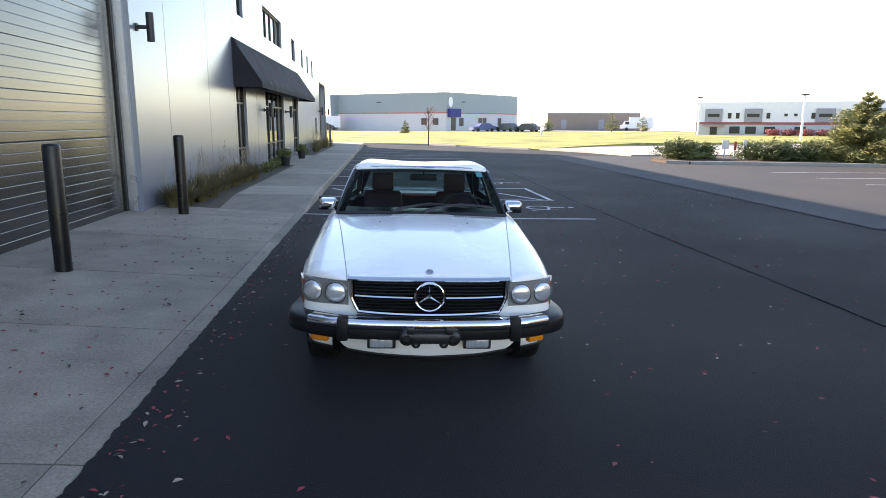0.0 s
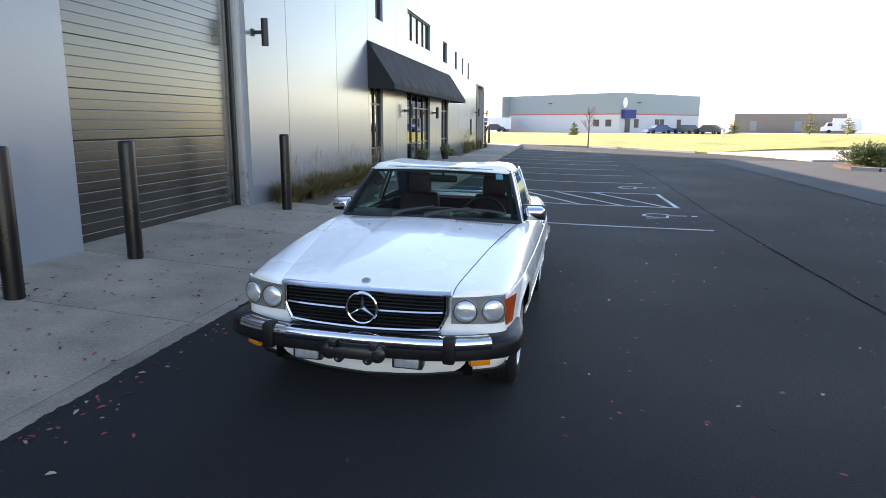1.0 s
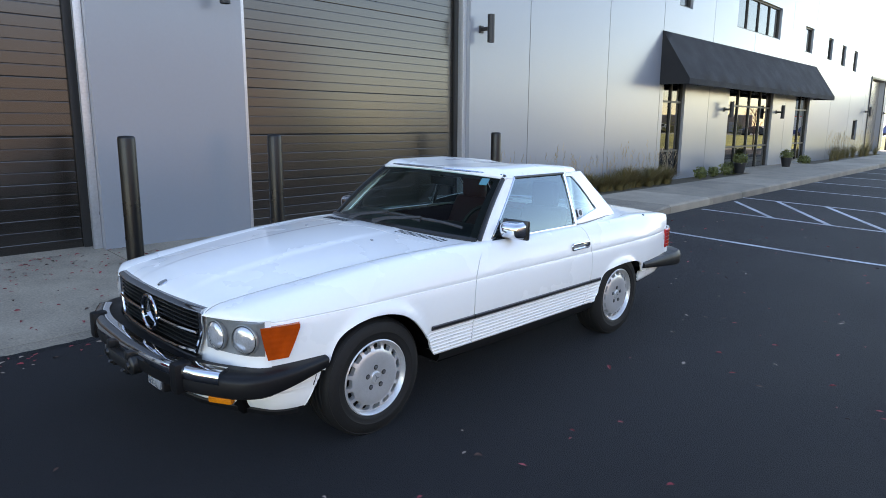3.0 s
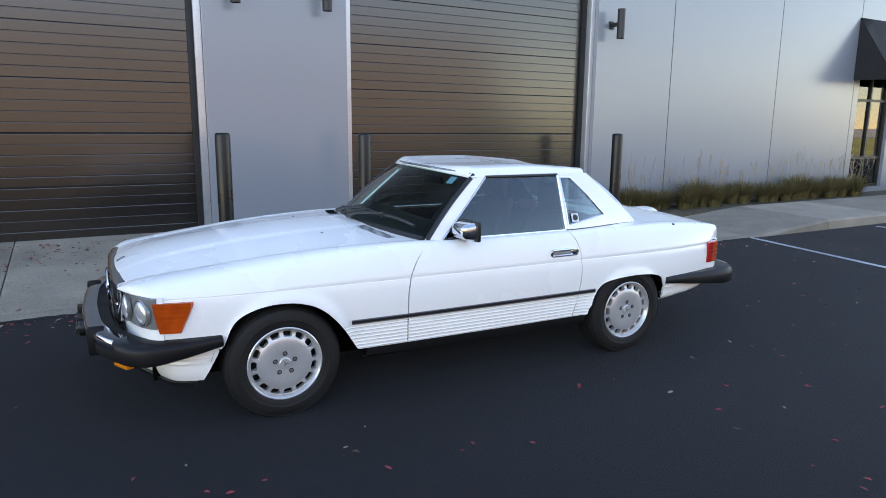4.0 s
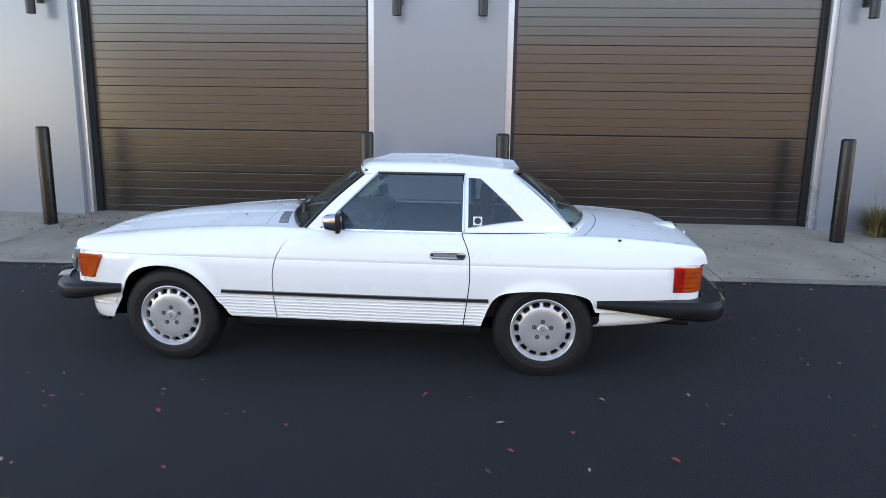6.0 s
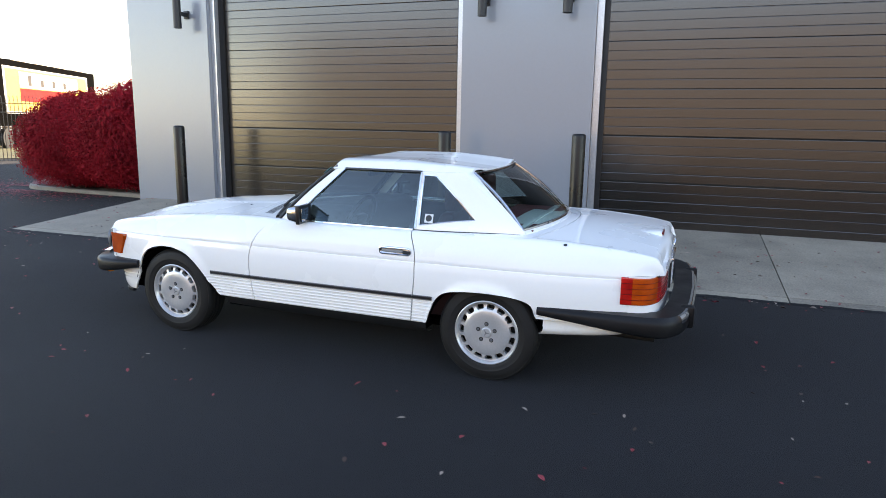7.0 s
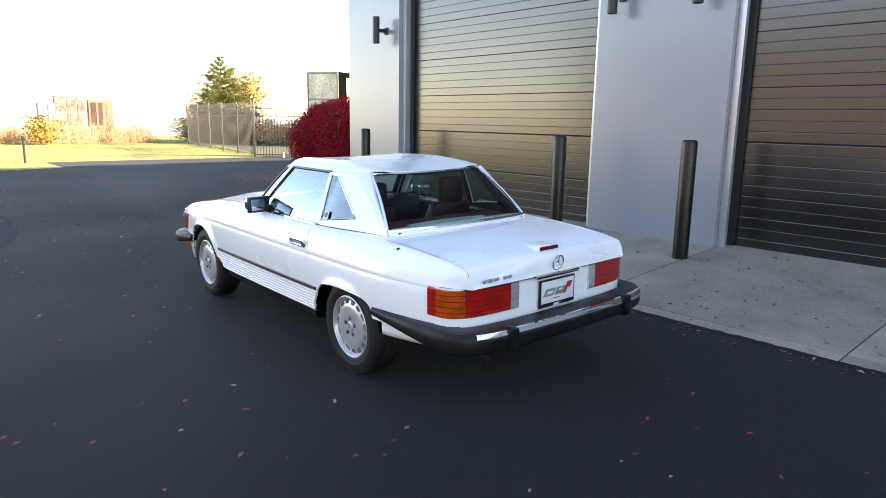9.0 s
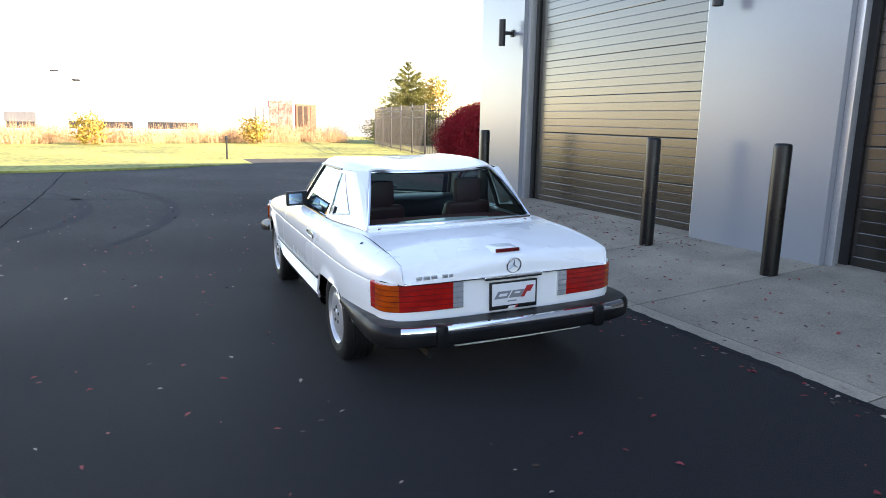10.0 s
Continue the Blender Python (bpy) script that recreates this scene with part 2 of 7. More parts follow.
# concrete apron and pavement in slabs
pavement = thing("pavement", "worn grey concrete apron sloping up to the garage doors", "pavement", kind="structure")
cuts = [-0.42, 1.0, 3.08, 5.17, 6.97, 9.11, 11.2, 12.0]
for y0, y1 in zip(cuts, cuts[1:]):
    b = Build()
    g = 0.006
    rows = []
    for y in (y0 + g, y1 - g):
        rows.append([(x, y, z) for x, z in ((WALL_X - 0.6, -0.1), (WALL_X - 0.6, apron(WALL_X - 0.6)), (KERB_X - 0.165, apron(KERB_X - 0.165)), (KERB_X - 0.165, -0.1))])
    b.grid(rows)
    b.face(rows[0][::-1])
    b.face(rows[1])
    put("slab", b, M["concrete"], pavement, smooth=0)
    b = Build()
    rows = [[(x, y, z) for x, z in ((KERB_X - 0.158, -0.1), (KERB_X - 0.158, apron(KERB_X - 0.158)), (KERB_X - 0.02, apron(KERB_X)), (KERB_X, apron(KERB_X) - 0.012), (KERB_X, -0.1))] for y in (y0 + g, y1 - g)]
    b.grid(rows)
    b.face(rows[0][::-1])
    b.face(rows[1])
    put("kerb_stone", b, M["concrete"], pavement, smooth=0)
b = Build()
q = random.Random(3)
rows = [[], []]
for k in range(260):
    y = -0.42 + 12.37 * k / 259
    rows[0].append((KERB_X - 0.004 - 0.022 * q.random() ** 2, y, 0.0755))
    rows[1].append((KERB_X + 0.05, y, lie(KERB_X + 0.05) + 0.002))
b.grid(rows)
put("asphalt_edge", b, M["asphalt"], kind="structure", label="ragged edge of the asphalt against the concrete", category="asphalt", smooth=0)
y = 12.0
while y < 48:
    y1 = min(y + 1.8, 48)
    b = Build()
    up = lambda q: 0.075 + 0.14 * min(1, max(0, (q - 12.0) / 1.6))
    rows = []
    for q in (y + 0.006, y1 - 0.006):
        rows.append([(x, q, z) for x, z in ((-3.05, -0.1), (-3.05, up(q) + 0.03), (KERB_X - 0.04, up(q)), (KERB_X, up(q) - 0.03), (KERB_X + 0.01, -0.1))])
    b.grid(rows)
    b.face(rows[0][::-1])
    b.face(rows[1])
    put("slab", b, M["concrete"], pavement, smooth=0)
    y = y1
for y0, y1 in ((12.0, 22.9), (29.4, 41.6)):
    b = Build()
    b.box(WALL_X - 0.5, -3.05, y0, y1, -0.1, 0.19)
    put("planting_bed", b, M["bed_earth"], kind="structure", label="mulched planting bed along the wall", category="planting bed", smooth=0)
for y0, y1 in ((22.9, 29.4), (41.6, 48.0)):
    b = Build()
    b.box(WALL_X - 0.5, -3.056, y0 + 0.005, y1 - 0.005, -0.1, 0.245)
    put("slab", b, M["concrete"], pavement, smooth=0)

# ---------- the building ----------
OPEN = [  # y0, y1, z0, z1
    (0.97, 5.17, 0.0, 4.27), (6.95, 11.20, 0.0, 4.27),
    (18.6, 19.9, 0.3, 2.75), (23.05, 27.1, 0.2, 2.75), (29.7, 31.5, 0.3, 2.75), (42.0, 45.3, 0.1, 3.95), (39.0, 39.9, 0.95, 1.9),
    (19.2, 20.0, 4.55, 5.5), (23.2, 27.2, 4.45, 5.45), (30.0, 31.1, 4.3, 5.2), (33.3, 34.0, 4.25, 5.1), (35.55, 36.25, 4.15, 5.0), (37.75, 38.45, 4.05, 4.95),
]
JOINTS = [END_Y, 2.9, 9.1, 12.9, 15.8, 18.4, 21.5, 24.8, 28.5, 31.35, 34.6, 37.95, 41.0, 43.6, FAR_Y]


def holed(b, x0, x1, y0, y1, z0, z1, holes):
    """A slab of wall between x0 (back) and x1 (front) with openings through it."""
    ys = sorted({y0, y1, *[min(max(q, y0), y1) for h in holes for q in h[:2]]})
    zs = sorted({z0, z1, *[min(max(q, z0), z1) for h in holes for q in h[2:]]})
    solid = lambda y, z: y0 < y < y1 and z0 < z < z1 and not any(h[0] < y < h[1] and h[2] < z < h[3] for h in holes)
    for a, c in zip(ys, ys[1:]):
        for d, e in zip(zs, zs[1:]):
            my, mz = (a + c) / 2, (d + e) / 2
            if not solid(my, mz):
                continue
            b.face([(x1, a, d), (x1, c, d), (x1, c, e), (x1, a, e)])
            b.face([(x0, a, d), (x0, a, e), (x0, c, e), (x0, c, d)])
            eps = 1e-4
            if not solid(a - eps, mz):
                b.face([(x0, a, d), (x1, a, d), (x1, a, e), (x0, a, e)])
            if not solid(c + eps, mz):
                b.face([(x1, c, d), (x0, c, d), (x0, c, e), (x1, c, e)])
            if not solid(my, d - eps):
                b.face([(x0, a, d), (x0, c, d), (x1, c, d), (x1, a, d)])
            if not solid(my, e + eps):
                b.face([(x1, a, e), (x1, c, e), (x0, c, e), (x0, a, e)])


b = Build()
holed(b, WALL_X - 0.38, WALL_X - 0.03, END_Y + 0.03, FAR_Y, -0.1, HIGH - 0.05, OPEN)
wall = put("wall_front", b, M["panel"], kind="structure", label="long pale blue-grey metal-panelled wall", category="wall", smooth=0)
for y0, y1 in zip(JOINTS, JOINTS[1:]):
    b = Build()
    holed(b, WALL_X - 0.03, WALL_X, y0 + 0.009, y1 - 0.009, -0.1, HIGH, [h for h in OPEN if h[1] > y0 and h[0] < y1])
    put("panel", b, M["panel"], wall, smooth=0)
for y in JOINTS[1:-1]:
    if any(o[0] < y < o[1] for o in OPEN):
        continue
    b = Build()
    b.box(WALL_X - 0.032, WALL_X - 0.004, y - 0.0085, y + 0.0085, 0.0, HIGH - 0.1)
    put("joint_seal", b, M["black_metal"], wall, smooth=0)
b = Build()
b.box(WALL_X - 30, WALL_X - 0.38, END_Y + 0.03, END_Y + 0.35, -0.1, HIGH - 0.05)
b.box(WALL_X - 30, WALL_X - 0.005, END_Y, END_Y + 0.03, -0.1, HIGH)
put("wall_end", b, M["panel"], kind="structure", label="pale grey panelled end wall", category="wall", smooth=0)
b = Build()
b.box(WALL_X - 30, WALL_X - 0.38, FAR_Y - 0.3, FAR_Y - 0.01, -0.1, HIGH - 0.05)
b.box(WALL_X - 30.3, WALL_X - 30, END_Y, FAR_Y, -0.1, HIGH - 0.05)
put("wall_back", b, M["panel"], kind="structure", label="plain grey panelled rear walls", category="wall", smooth=0)
b = Build()
b.box(WALL_X - 30, WALL_X - 0.38, END_Y + 0.4, FAR_Y - 0.35, HIGH - 0.3, HIGH - 0.1)
put("roof", b, M["core"], kind="structure", label="flat dark roof behind the parapet", category="roof", smooth=0)
# dark floor and wall, coloured for the unlit room behind the glass
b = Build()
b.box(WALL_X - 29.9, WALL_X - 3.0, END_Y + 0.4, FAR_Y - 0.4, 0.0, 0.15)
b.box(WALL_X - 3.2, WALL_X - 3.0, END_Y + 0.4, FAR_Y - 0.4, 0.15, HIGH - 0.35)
put("inner_wall", b, M["dark_room"], kind="structure", label="dark-coloured wall standing in for the unlit room behind the glazing", category="wall", smooth=0)


def garage_door(y0, y1, z0, z1):
    """Sectional door: sections with pressed grooves, set back in its opening, with jamb angles."""
    x = WALL_X - 0.25
    d = thing("garage_door", "closed bronze sectional garage door with horizontal grooves", "garage door", group="garage doors", m=pose(x, 0, 0))
    z = z0
    while z < z1 - 0.01:
        top = min(z + (0.613 if z == z0 else 0.602), z1)
        b = Build()
        prof, k, slat = [], 0, (top - z) / 5
        lip = 1.0 if 0.5 < z < 1.7 else 0.45
        prof += [(-0.05, z - 0.005), (-0.0045, z - 0.005), (-0.004 * lip, z + 0.0005), (-0.0025 * lip, z + 0.003), (-0.001 * lip, z + 0.008 * lip), (0, z + 0.016 * lip)]
        for k in range(1, 5):
            q = z + k * slat
            w = 0.0075 if k % 2 else 0.006
            prof += [(0, q - w), (-0.0019, q - w * 0.2), (-0.0019, q + w * 0.2), (0, q + w)]
        prof += [(0, top - 0.010), (-0.0008, top - 0.006), (-0.0045, top - 0.0048)]
        b.grid([[(px, y, pz) for px, pz in prof] for y in (y0 + 0.05, y1 - 0.05)], flip=True)
        put("door_section", b, M["bronze"], d, smooth=0)
        z = top
    for s, y in ((1, y0), (-1, y1)):
        b = Build()
        b.box(-0.02, 0.17, y + s * 0.004, y + s * 0.05, z0 - 0.3, z1)
        b.box(0.12, 0.17, y + s * 0.05, y + s * 0.085, z0 - 0.3, z1)
        put("jamb_angle", b, M["steel"], d, "dull galvanised steel jamb")
        b = Build()
        b.box(0.002, 0.03, y + s * 0.05, y + s * 0.14, z0 - 0.1, z1)
        put("weather_seal", b, M["black_metal"], d, "black rubber side seal")
    return d


for o in OPEN[:2]:
    garage_door(o[0], o[1], 0.242, o[3])


def bollard(x, y, name="bollard"):
    h, r = 1.485 - apron(x), 0.083
    b = Build()
    b.lathe([(r, -0.25), (r, h - 0.035), (r * 0.96, h - 0.018), (r * 0.8, h - 0.004), (0.0, h)], 28)
    ob = put(name, b, M["bollard"], label="black painted steel bollard standing on the concrete apron", category="bollard", group="bollards by the garage doors", smooth=50)
    ob.matrix_basis = pose(x, y, apron(x))
    return ob


for x, y in ((-3.29, 0.90), (-3.25, 5.195), (-3.29, 6.91), (-3.32, 11.14)):
    bollard(x, y)
for x in (-4.3, -4.0):
    bollard(x, 49.8)


def wall_lamp(y, z, s=1.0):
    d = thing("wall_lamp", "dark cylindrical up-and-down wall light on a short arm", "wall light", group="wall lights", m=pose(WALL_X, y, z))
    b = Build()
    r, h = 0.06 * s, 0.225 * s
    b.lathe([(0, -h + 0.01), (r - 0.012, -h + 0.01), (r - 0.01, -h), (r, -h), (r, h), (r - 0.01, h), (r - 0.012, h - 0.01), (0, h - 0.01)], 24, at=(0.225 * s, 0, 0))
    put("cylinder", b, M["black_metal"], d, smooth=40)
    b = Build()
    b.cbox(0.0, 0.03, -0.045, 0.045, -0.06, 0.06, 0.006)
    b.cbox(0.03, 0.175 * s, -0.022, 0.022, -0.03, 0.03, 0.006)
    put("arm", b, M["black_metal"], d)
    return d


for y in (0.60, 5.51, 6.62, 11.47):
    wall_lamp(y, 3.185)
for y in (22.7, 27.5):
    wall_lamp(y, 2.07)
for y in (41.3, 45.8):
    wall_lamp(y, 2.3)


def glazing(y0, y1, z0, z1, cols, rows_z, name, label, door=False):
    """A dark framed window or glazed entrance set in the wall."""
    x = WALL_X - 0.12
    d = tagged(thing(name, label, "window" if not door else "glass door", kind="structure", m=pose(x, 0, 0)))
    f = 0.05
    b = Build()
    b.box(-0.05, 0.05, y0 + 0.002, y0 + f, z0, z1)
    b.box(-0.05, 0.05, y1 - f, y1 - 0.002, z0, z1)
    b.box(-0.05, 0.05, y0 + f, y1 - f, z1 - f, z1 - 0.002)
    b.box(-0.05, 0.05, y0 + f, y1 - f, z0 + 0.002, z0 + f)
    for k in range(1, cols):
        y = y0 + (y1 - y0) * k / cols
        b.box(-0.045, 0.045, y - f / 2, y + f / 2, z0 + f, z1 - f)
    for q in rows_z:
        for k in range(cols):
            ya, yb = y0 + (y1 - y0) * k / cols + f / 2 + 0.001, y0 + (y1 - y0) * (k + 1) / cols - f / 2 - 0.001
            b.box(-0.04, 0.04, max(ya, y0 + f), min(yb, y1 - f), q - f / 2, q + f / 2)
    put("window_frame", b, M["window_frame"], d, smooth=0)
    levels = [z0 + f, *rows_z, z1 - f]
    for k in range(cols):
        for a, c in zip(levels, levels[1:]):
            ya, yb = y0 + (y1 - y0) * k / cols + f / 2, y0 + (y1 - y0) * (k + 1) / cols - f / 2
            b = Build()
            b.box(-0.004, 0.004, ya, yb, a, c)
            put("window_pane", b, M["window_glass"], d, smooth=0)
    return d


glazing(*OPEN[2], 2, [0.95, 2.2], "window_1", "tall narrow dark-framed window beside the entrance")
glazing(*OPEN[3], 4, [0.95, 2.2], "entrance_door", "dark-framed glass entrance doors with sidelights", True)
glazing(*OPEN[4], 2, [0.95, 2.2], "window_2", "tall narrow dark-framed window under the awning")
glazing(*OPEN[6], 1, [], "window_3", "small dark-framed window")
for k, o in enumerate(OPEN[7:]):
    glazing(*o, max(1, round((o[1] - o[0]) / 1.0)), [], "window_%d" % (k + 4), "dark-framed clerestory window high in the wall")
# big door at the far end
b = Build()
b.box(WALL_X - 0.3, WALL_X - 0.22, 42.05, 45.25, 0.1, 3.9)
put("far_garage_door", b, M["bronze"], label="closed bronze overhead door at the far end", category="garage door", smooth=0)
b = Build()
b.box(WALL_X, WALL_X + 0.04, 41.9, 42.0, 0.1, 4.05)
b.box(WALL_X, WALL_X + 0.04, 45.3, 45.4, 0.1, 4.05)
b.box(WALL_X, WALL_X + 0.04, 42.0, 45.3, 3.95, 4.05)
put("trim", b, M["window_frame"], kind="structure", smooth=0)

# awning over the entrance
aw = thing("awning", "long black canvas awning over the entrance", "awning", m=pose(WALL_X, 0, 0))
b = Build()
y0, y1 = 18.35, 31.9
T, F, L = (0.003, 3.87), (0.75, 2.72), (0.003, 2.70)
n = 12
for k in range(n):
    a, c = y0 + (y1 - y0) * k / n, y0 + (y1 - y0) * (k + 1) / n
    sag = lambda u: -0.02 * math.sin(math.pi * u)
    rows = [[(T[0] + (F[0] - T[0]) * u, y, T[1] + (F[1] - T[1]) * u + s * sag(u)) for u in (0, 0.25, 0.5, 0.75, 1)] for y, s in ((a, 0), ((a + c) / 2, 1), (c, 0))]
    b.grid(rows, flip=True)
    b.face([(F[0], a, F[1]), (F[0], a, F[1] - 0.14), (F[0], c, F[1] - 0.14), (F[0], c, F[1])])
for y in (y0, y1):
    b.face([(T[0], y, T[1]), (F[0], y, F[1]), (F[0], y, F[1] - 0.14), (L[0], y, L[1] - 0.1)])
put("canvas", b, M["awning"], aw, smooth=20)
for k in range(n + 1):
    b = Build()
    y = y0 + 0.03 + (y1 - y0 - 0.06) * k / n
    b.tube([(T[0], y, T[1] - 0.03), (F[0] - 0.02, y, F[1] - 0.03), (L[0], y, L[1] - 0.03)], 0.015, 6)
    put("rib", b, M["steel"], aw)

# painted stall lines
def stripe(x0, y0, x1, y1, w=0.088, name="stall_line", up=0.006):
    d = Vector((x1 - x0, y1 - y0, 0))
    o = Vector((-d.y, d.x, 0)).normalized() * w / 2
    b = Build()
    n = max(1, int(d.length / 0.8))
    pts = [Vector((x0, y0, 0)) + d * k / n for k in range(n + 1)]
    b.grid([[(p.x + s * o.x, p.y + s * o.y, lie(p.x) + up) for p in pts] for s in (-1, 1)])
    return put(name, b, M["line"], kind="structure", label="faded white painted parking line", category="parking line", smooth=0)


stripe(-1.55, 12.0, 3.75, 11.45)
stripe(-1.3, 14.85, 3.72, 14.33)
stripe(-1.5, 17.45, 3.68, 16.95)
stripe(3.66, 14.33, 3.62, 16.95)
for k in range(4):
    stripe(-0.72 + k * 0.94, 17.36 - k * 0.09, 0.9 + k * 0.86, 14.62 - k * 0.08, 0.085)
stripe(-1.3, 16.6, -0.02, 14.72, 0.085)
for k in range(9):
    stripe(-1.5, 20.3 + 2.75 * k, 3.6, 19.85 + 2.75 * k)
for y in (22.0, 19.6, 17.4):
    stripe(13.4, y, 18.5, y - 0.6, up=0.018)

# ---------- the car: white two-seater with a removable hardtop ----------
# own axes: x across, y from nose to tail, z up; the origin lies on the ground under the front axle
M["paint"] = material("white_paint", (0.93, 0.918, 0.885), 0.28, coarse=1.5, fine=60, vary=0.012, coat=0.75, coat_rough=0.02, rough_vary=0.1, spec=0.35)
M["chrome"] = material("chrome", (0.62, 0.63, 0.65), 0.08, metal=1.0, coarse=4, fine=60, vary=0.05, rough_vary=0.4)
M["rubber"] = material("bumper_rubber", (0.008, 0.008, 0.0086), 0.42, coarse=5, fine=120, vary=0.3, rough_vary=0.25, spec=0.24)
M["strip"] = material("side_strip_rubber", (0.014, 0.014, 0.015), 0.3, coarse=5, fine=120, vary=0.2, spec=0.5)
M["wiper_arm"] = material("black_wiper", (0.035, 0.034, 0.034), 0.25, coarse=8, fine=90, vary=0.3)
M["tyre"] = material("tyre_rubber", (0.013, 0.0127, 0.0124), 0.62, coarse=6, fine=120, vary=0.3, bump=0.0008, bump_scale=200, spec=0.3)
M["alloy"] = material("silver_alloy", (0.60, 0.595, 0.59), 0.30, metal=0.5, coarse=6, fine=90, vary=0.08)
# near-black that puts the shade of wells, slots and underside into the colour
M["hole"] = material("recess_shade_black", (0.004, 0.004, 0.004), 0.95, spec=0.05)
M["trim_black"] = material("satin_black_trim", (0.012, 0.012, 0.012), 0.35, coarse=8, fine=90, vary=0.2)
M["amber"] = material("amber_lens", (0.47, 0.058, 0.003), 0.22, coarse=7, fine=16, vary=0.35, coat=0.25)
M["amber_light"] = material("light_amber_lens", (0.75, 0.22, 0.008), 0.25, coarse=20, fine=150, vary=0.2, coat=0.5)
M["red_lens"] = material("red_lens", (0.36, 0.006, 0.005), 0.2, coarse=7, fine=13, vary=0.35, tint=(0.46, 0.010, 0.006), coat=0.3)
M["brake_red"] = material("dark_red_lens", (0.13, 0.004, 0.004), 0.3, coarse=9, fine=30, vary=0.3, spec=0.3)
M["clear_lens"] = material("clear_lens", (0.68, 0.69, 0.70), 0.1, metal=0.6, coarse=22, fine=120, vary=0.25, coat=0.7, bump=0.0012, bump_scale=90)
M["lamp_housing"] = material("lamp_housing", (0.20, 0.205, 0.20), 0.3, metal=0.2, coarse=10, fine=80, vary=0.1, coat=0.6)
M["leather"] = material("burgundy_leather", (0.055, 0.0115, 0.011), 0.5, coarse=4, fine=90, vary=0.2, bump=0.001, bump_scale=140)
M["cabin"] = material("dark_cabin_trim", (0.032, 0.009, 0.009), 0.65, coarse=4, fine=90, vary=0.2)
M["lining"] = material("dark_lining", (0.014, 0.012, 0.012), 0.8, coarse=5, fine=120, vary=0.25, spec=0.2)
M["glass"] = pane("tinted_glass", (0.56, 0.68, 0.65), 0.75, base=0.006, power=6.0)
# bluish gloss colour stands in for the blue of the reflected sky
M["side_glass"] = pane("side_glass", (0.50, 0.58, 0.58), (0.60, 0.72, 0.78), base=0.07, power=1.75)
M["plate_white"] = material("plate_white", (0.75, 0.75, 0.75), 0.4, coarse=12, fine=90, vary=0.03)
M["plate_grey"] = material("plate_grey", (0.22, 0.23, 0.24), 0.4)
M["plate_red"] = material("plate_red", (0.5, 0.03, 0.03), 0.4)
M["bolt"] = material("dark_bolt", (0.15, 0.15, 0.155), 0.4, metal=0.5, coarse=20, fine=90, vary=0.2)
# dull brake metal, also painted for the shade in the bolt recesses
M["bolt_shade"] = material("brake_and_recess_dark", (0.025, 0.024, 0.023), 0.7, coarse=20, fine=90, vary=0.3)
M["mirror"] = material("mirror_glass", (0.42, 0.52, 0.60), 0.03, metal=1.0, coarse=3, fine=30, vary=0.04)
M["teal"] = material("sticker_teal", (0.05, 0.22, 0.27), 0.4)

CAR = thing("car", "white two-seat coupe with hardtop, chrome trim and black bumpers", "car", m=pose(0.263, 4.636, 0.022, 0, 1.2, -1.45))
GAP = 0.0034


def wide(y):
    return smooth_lerp(y, [-0.72, -0.66, -0.57, -0.45, -0.2, 0.1, 0.4, 0.8, 1.5, 2.3, 2.8, 3.1, 3.235, 3.27, 3.36, 3.46], [0.735, 0.757, 0.780, 0.802, 0.828, 0.842, 0.848, 0.856, 0.860, 0.859, 0.848, 0.814, 0.788, 0.780, 0.760, 0.73])


def inset(z):
    return smooth_lerp(z, [0.25, 0.33, 0.40, 0.50, 0.60, 0.69, 0.728], [0.06, 0.034, 0.020, 0.007, 0.0, 0.004, 0.012])


ARCH_F = ([-0.315, -0.305, -0.290, -0.262, -0.225, -0.17, -0.10, -0.02, 0.05, 0.12, 0.18, 0.24, 0.29, 0.34, 0.39, 0.44, 0.455], [0.450, 0.455, 0.475, 0.545, 0.597, 0.632, 0.655, 0.665, 0.663, 0.650, 0.629, 0.590, 0.541, 0.48, 0.405, 0.336, 0.33])
ARCH_R = ([2.062, 2.075, 2.10, 2.13, 2.18, 2.245, 2.33, 2.45, 2.56, 2.64, 2.70, 2.735, 2.755, 2.765], [0.345, 0.385, 0.450, 0.508, 0.550, 0.570, 0.580, 0.584, 0.579, 0.565, 0.548, 0.525, 0.470, 0.455])


def flare(y, z):
    f = 0.0
    for yc, a, h in ((0.03, 0.335, 0.375), (2.42, 0.335, 0.292)):
        r = math.hypot((y - yc) / a, (z - 0.29) / h)
        f += 0.019 * math.exp(-((max(r - 1.0, 0) / 0.13) ** 4)) if z > 0.29 else 0.0
    return f


def side_x(y, z, ribs=False):
    x = wide(y) - inset(z) + flare(y, z)
    if abs(z - 0.7262) < 1e-4:
        x -= 0.004
    if ribs and 0.34 < z < 0.48:
        x += 0.0035 * (1 if math.sin((z - 0.34) / 0.0215 * 2 * math.pi) > 0.1 else -1)
    return x


def edge_x(y):
    """Half width of bonnet, waist line and boot lid edge."""
    return smooth_lerp(y, [-0.74, -0.3, 0.3, 0.65, 0.9, 1.08, 1.6, 2.5, 2.72, 3.1, 3.46], [0.50, 0.555, 0.63, 0.675, 0.70, 0.728, 0.735, 0.725, 0.680, 0.675, 0.672])


def edge_z(y):
    return smooth_lerp(y, [-0.745, -0.725, -0.68, -0.6, -0.5, -0.3, 0, 0.4, 0.75, 0.95, 1.1, 2.6, 2.8, 3.1, 3.25, 3.36, 3.41, 3.430, 3.44], [0.742, 0.762, 0.782, 0.797, 0.811, 0.836, 0.871, 0.902, 0.914, 0.913, 0.908, 0.908, 0.906, 0.888, 0.874, 0.858, 0.846, 0.820, 0.748])


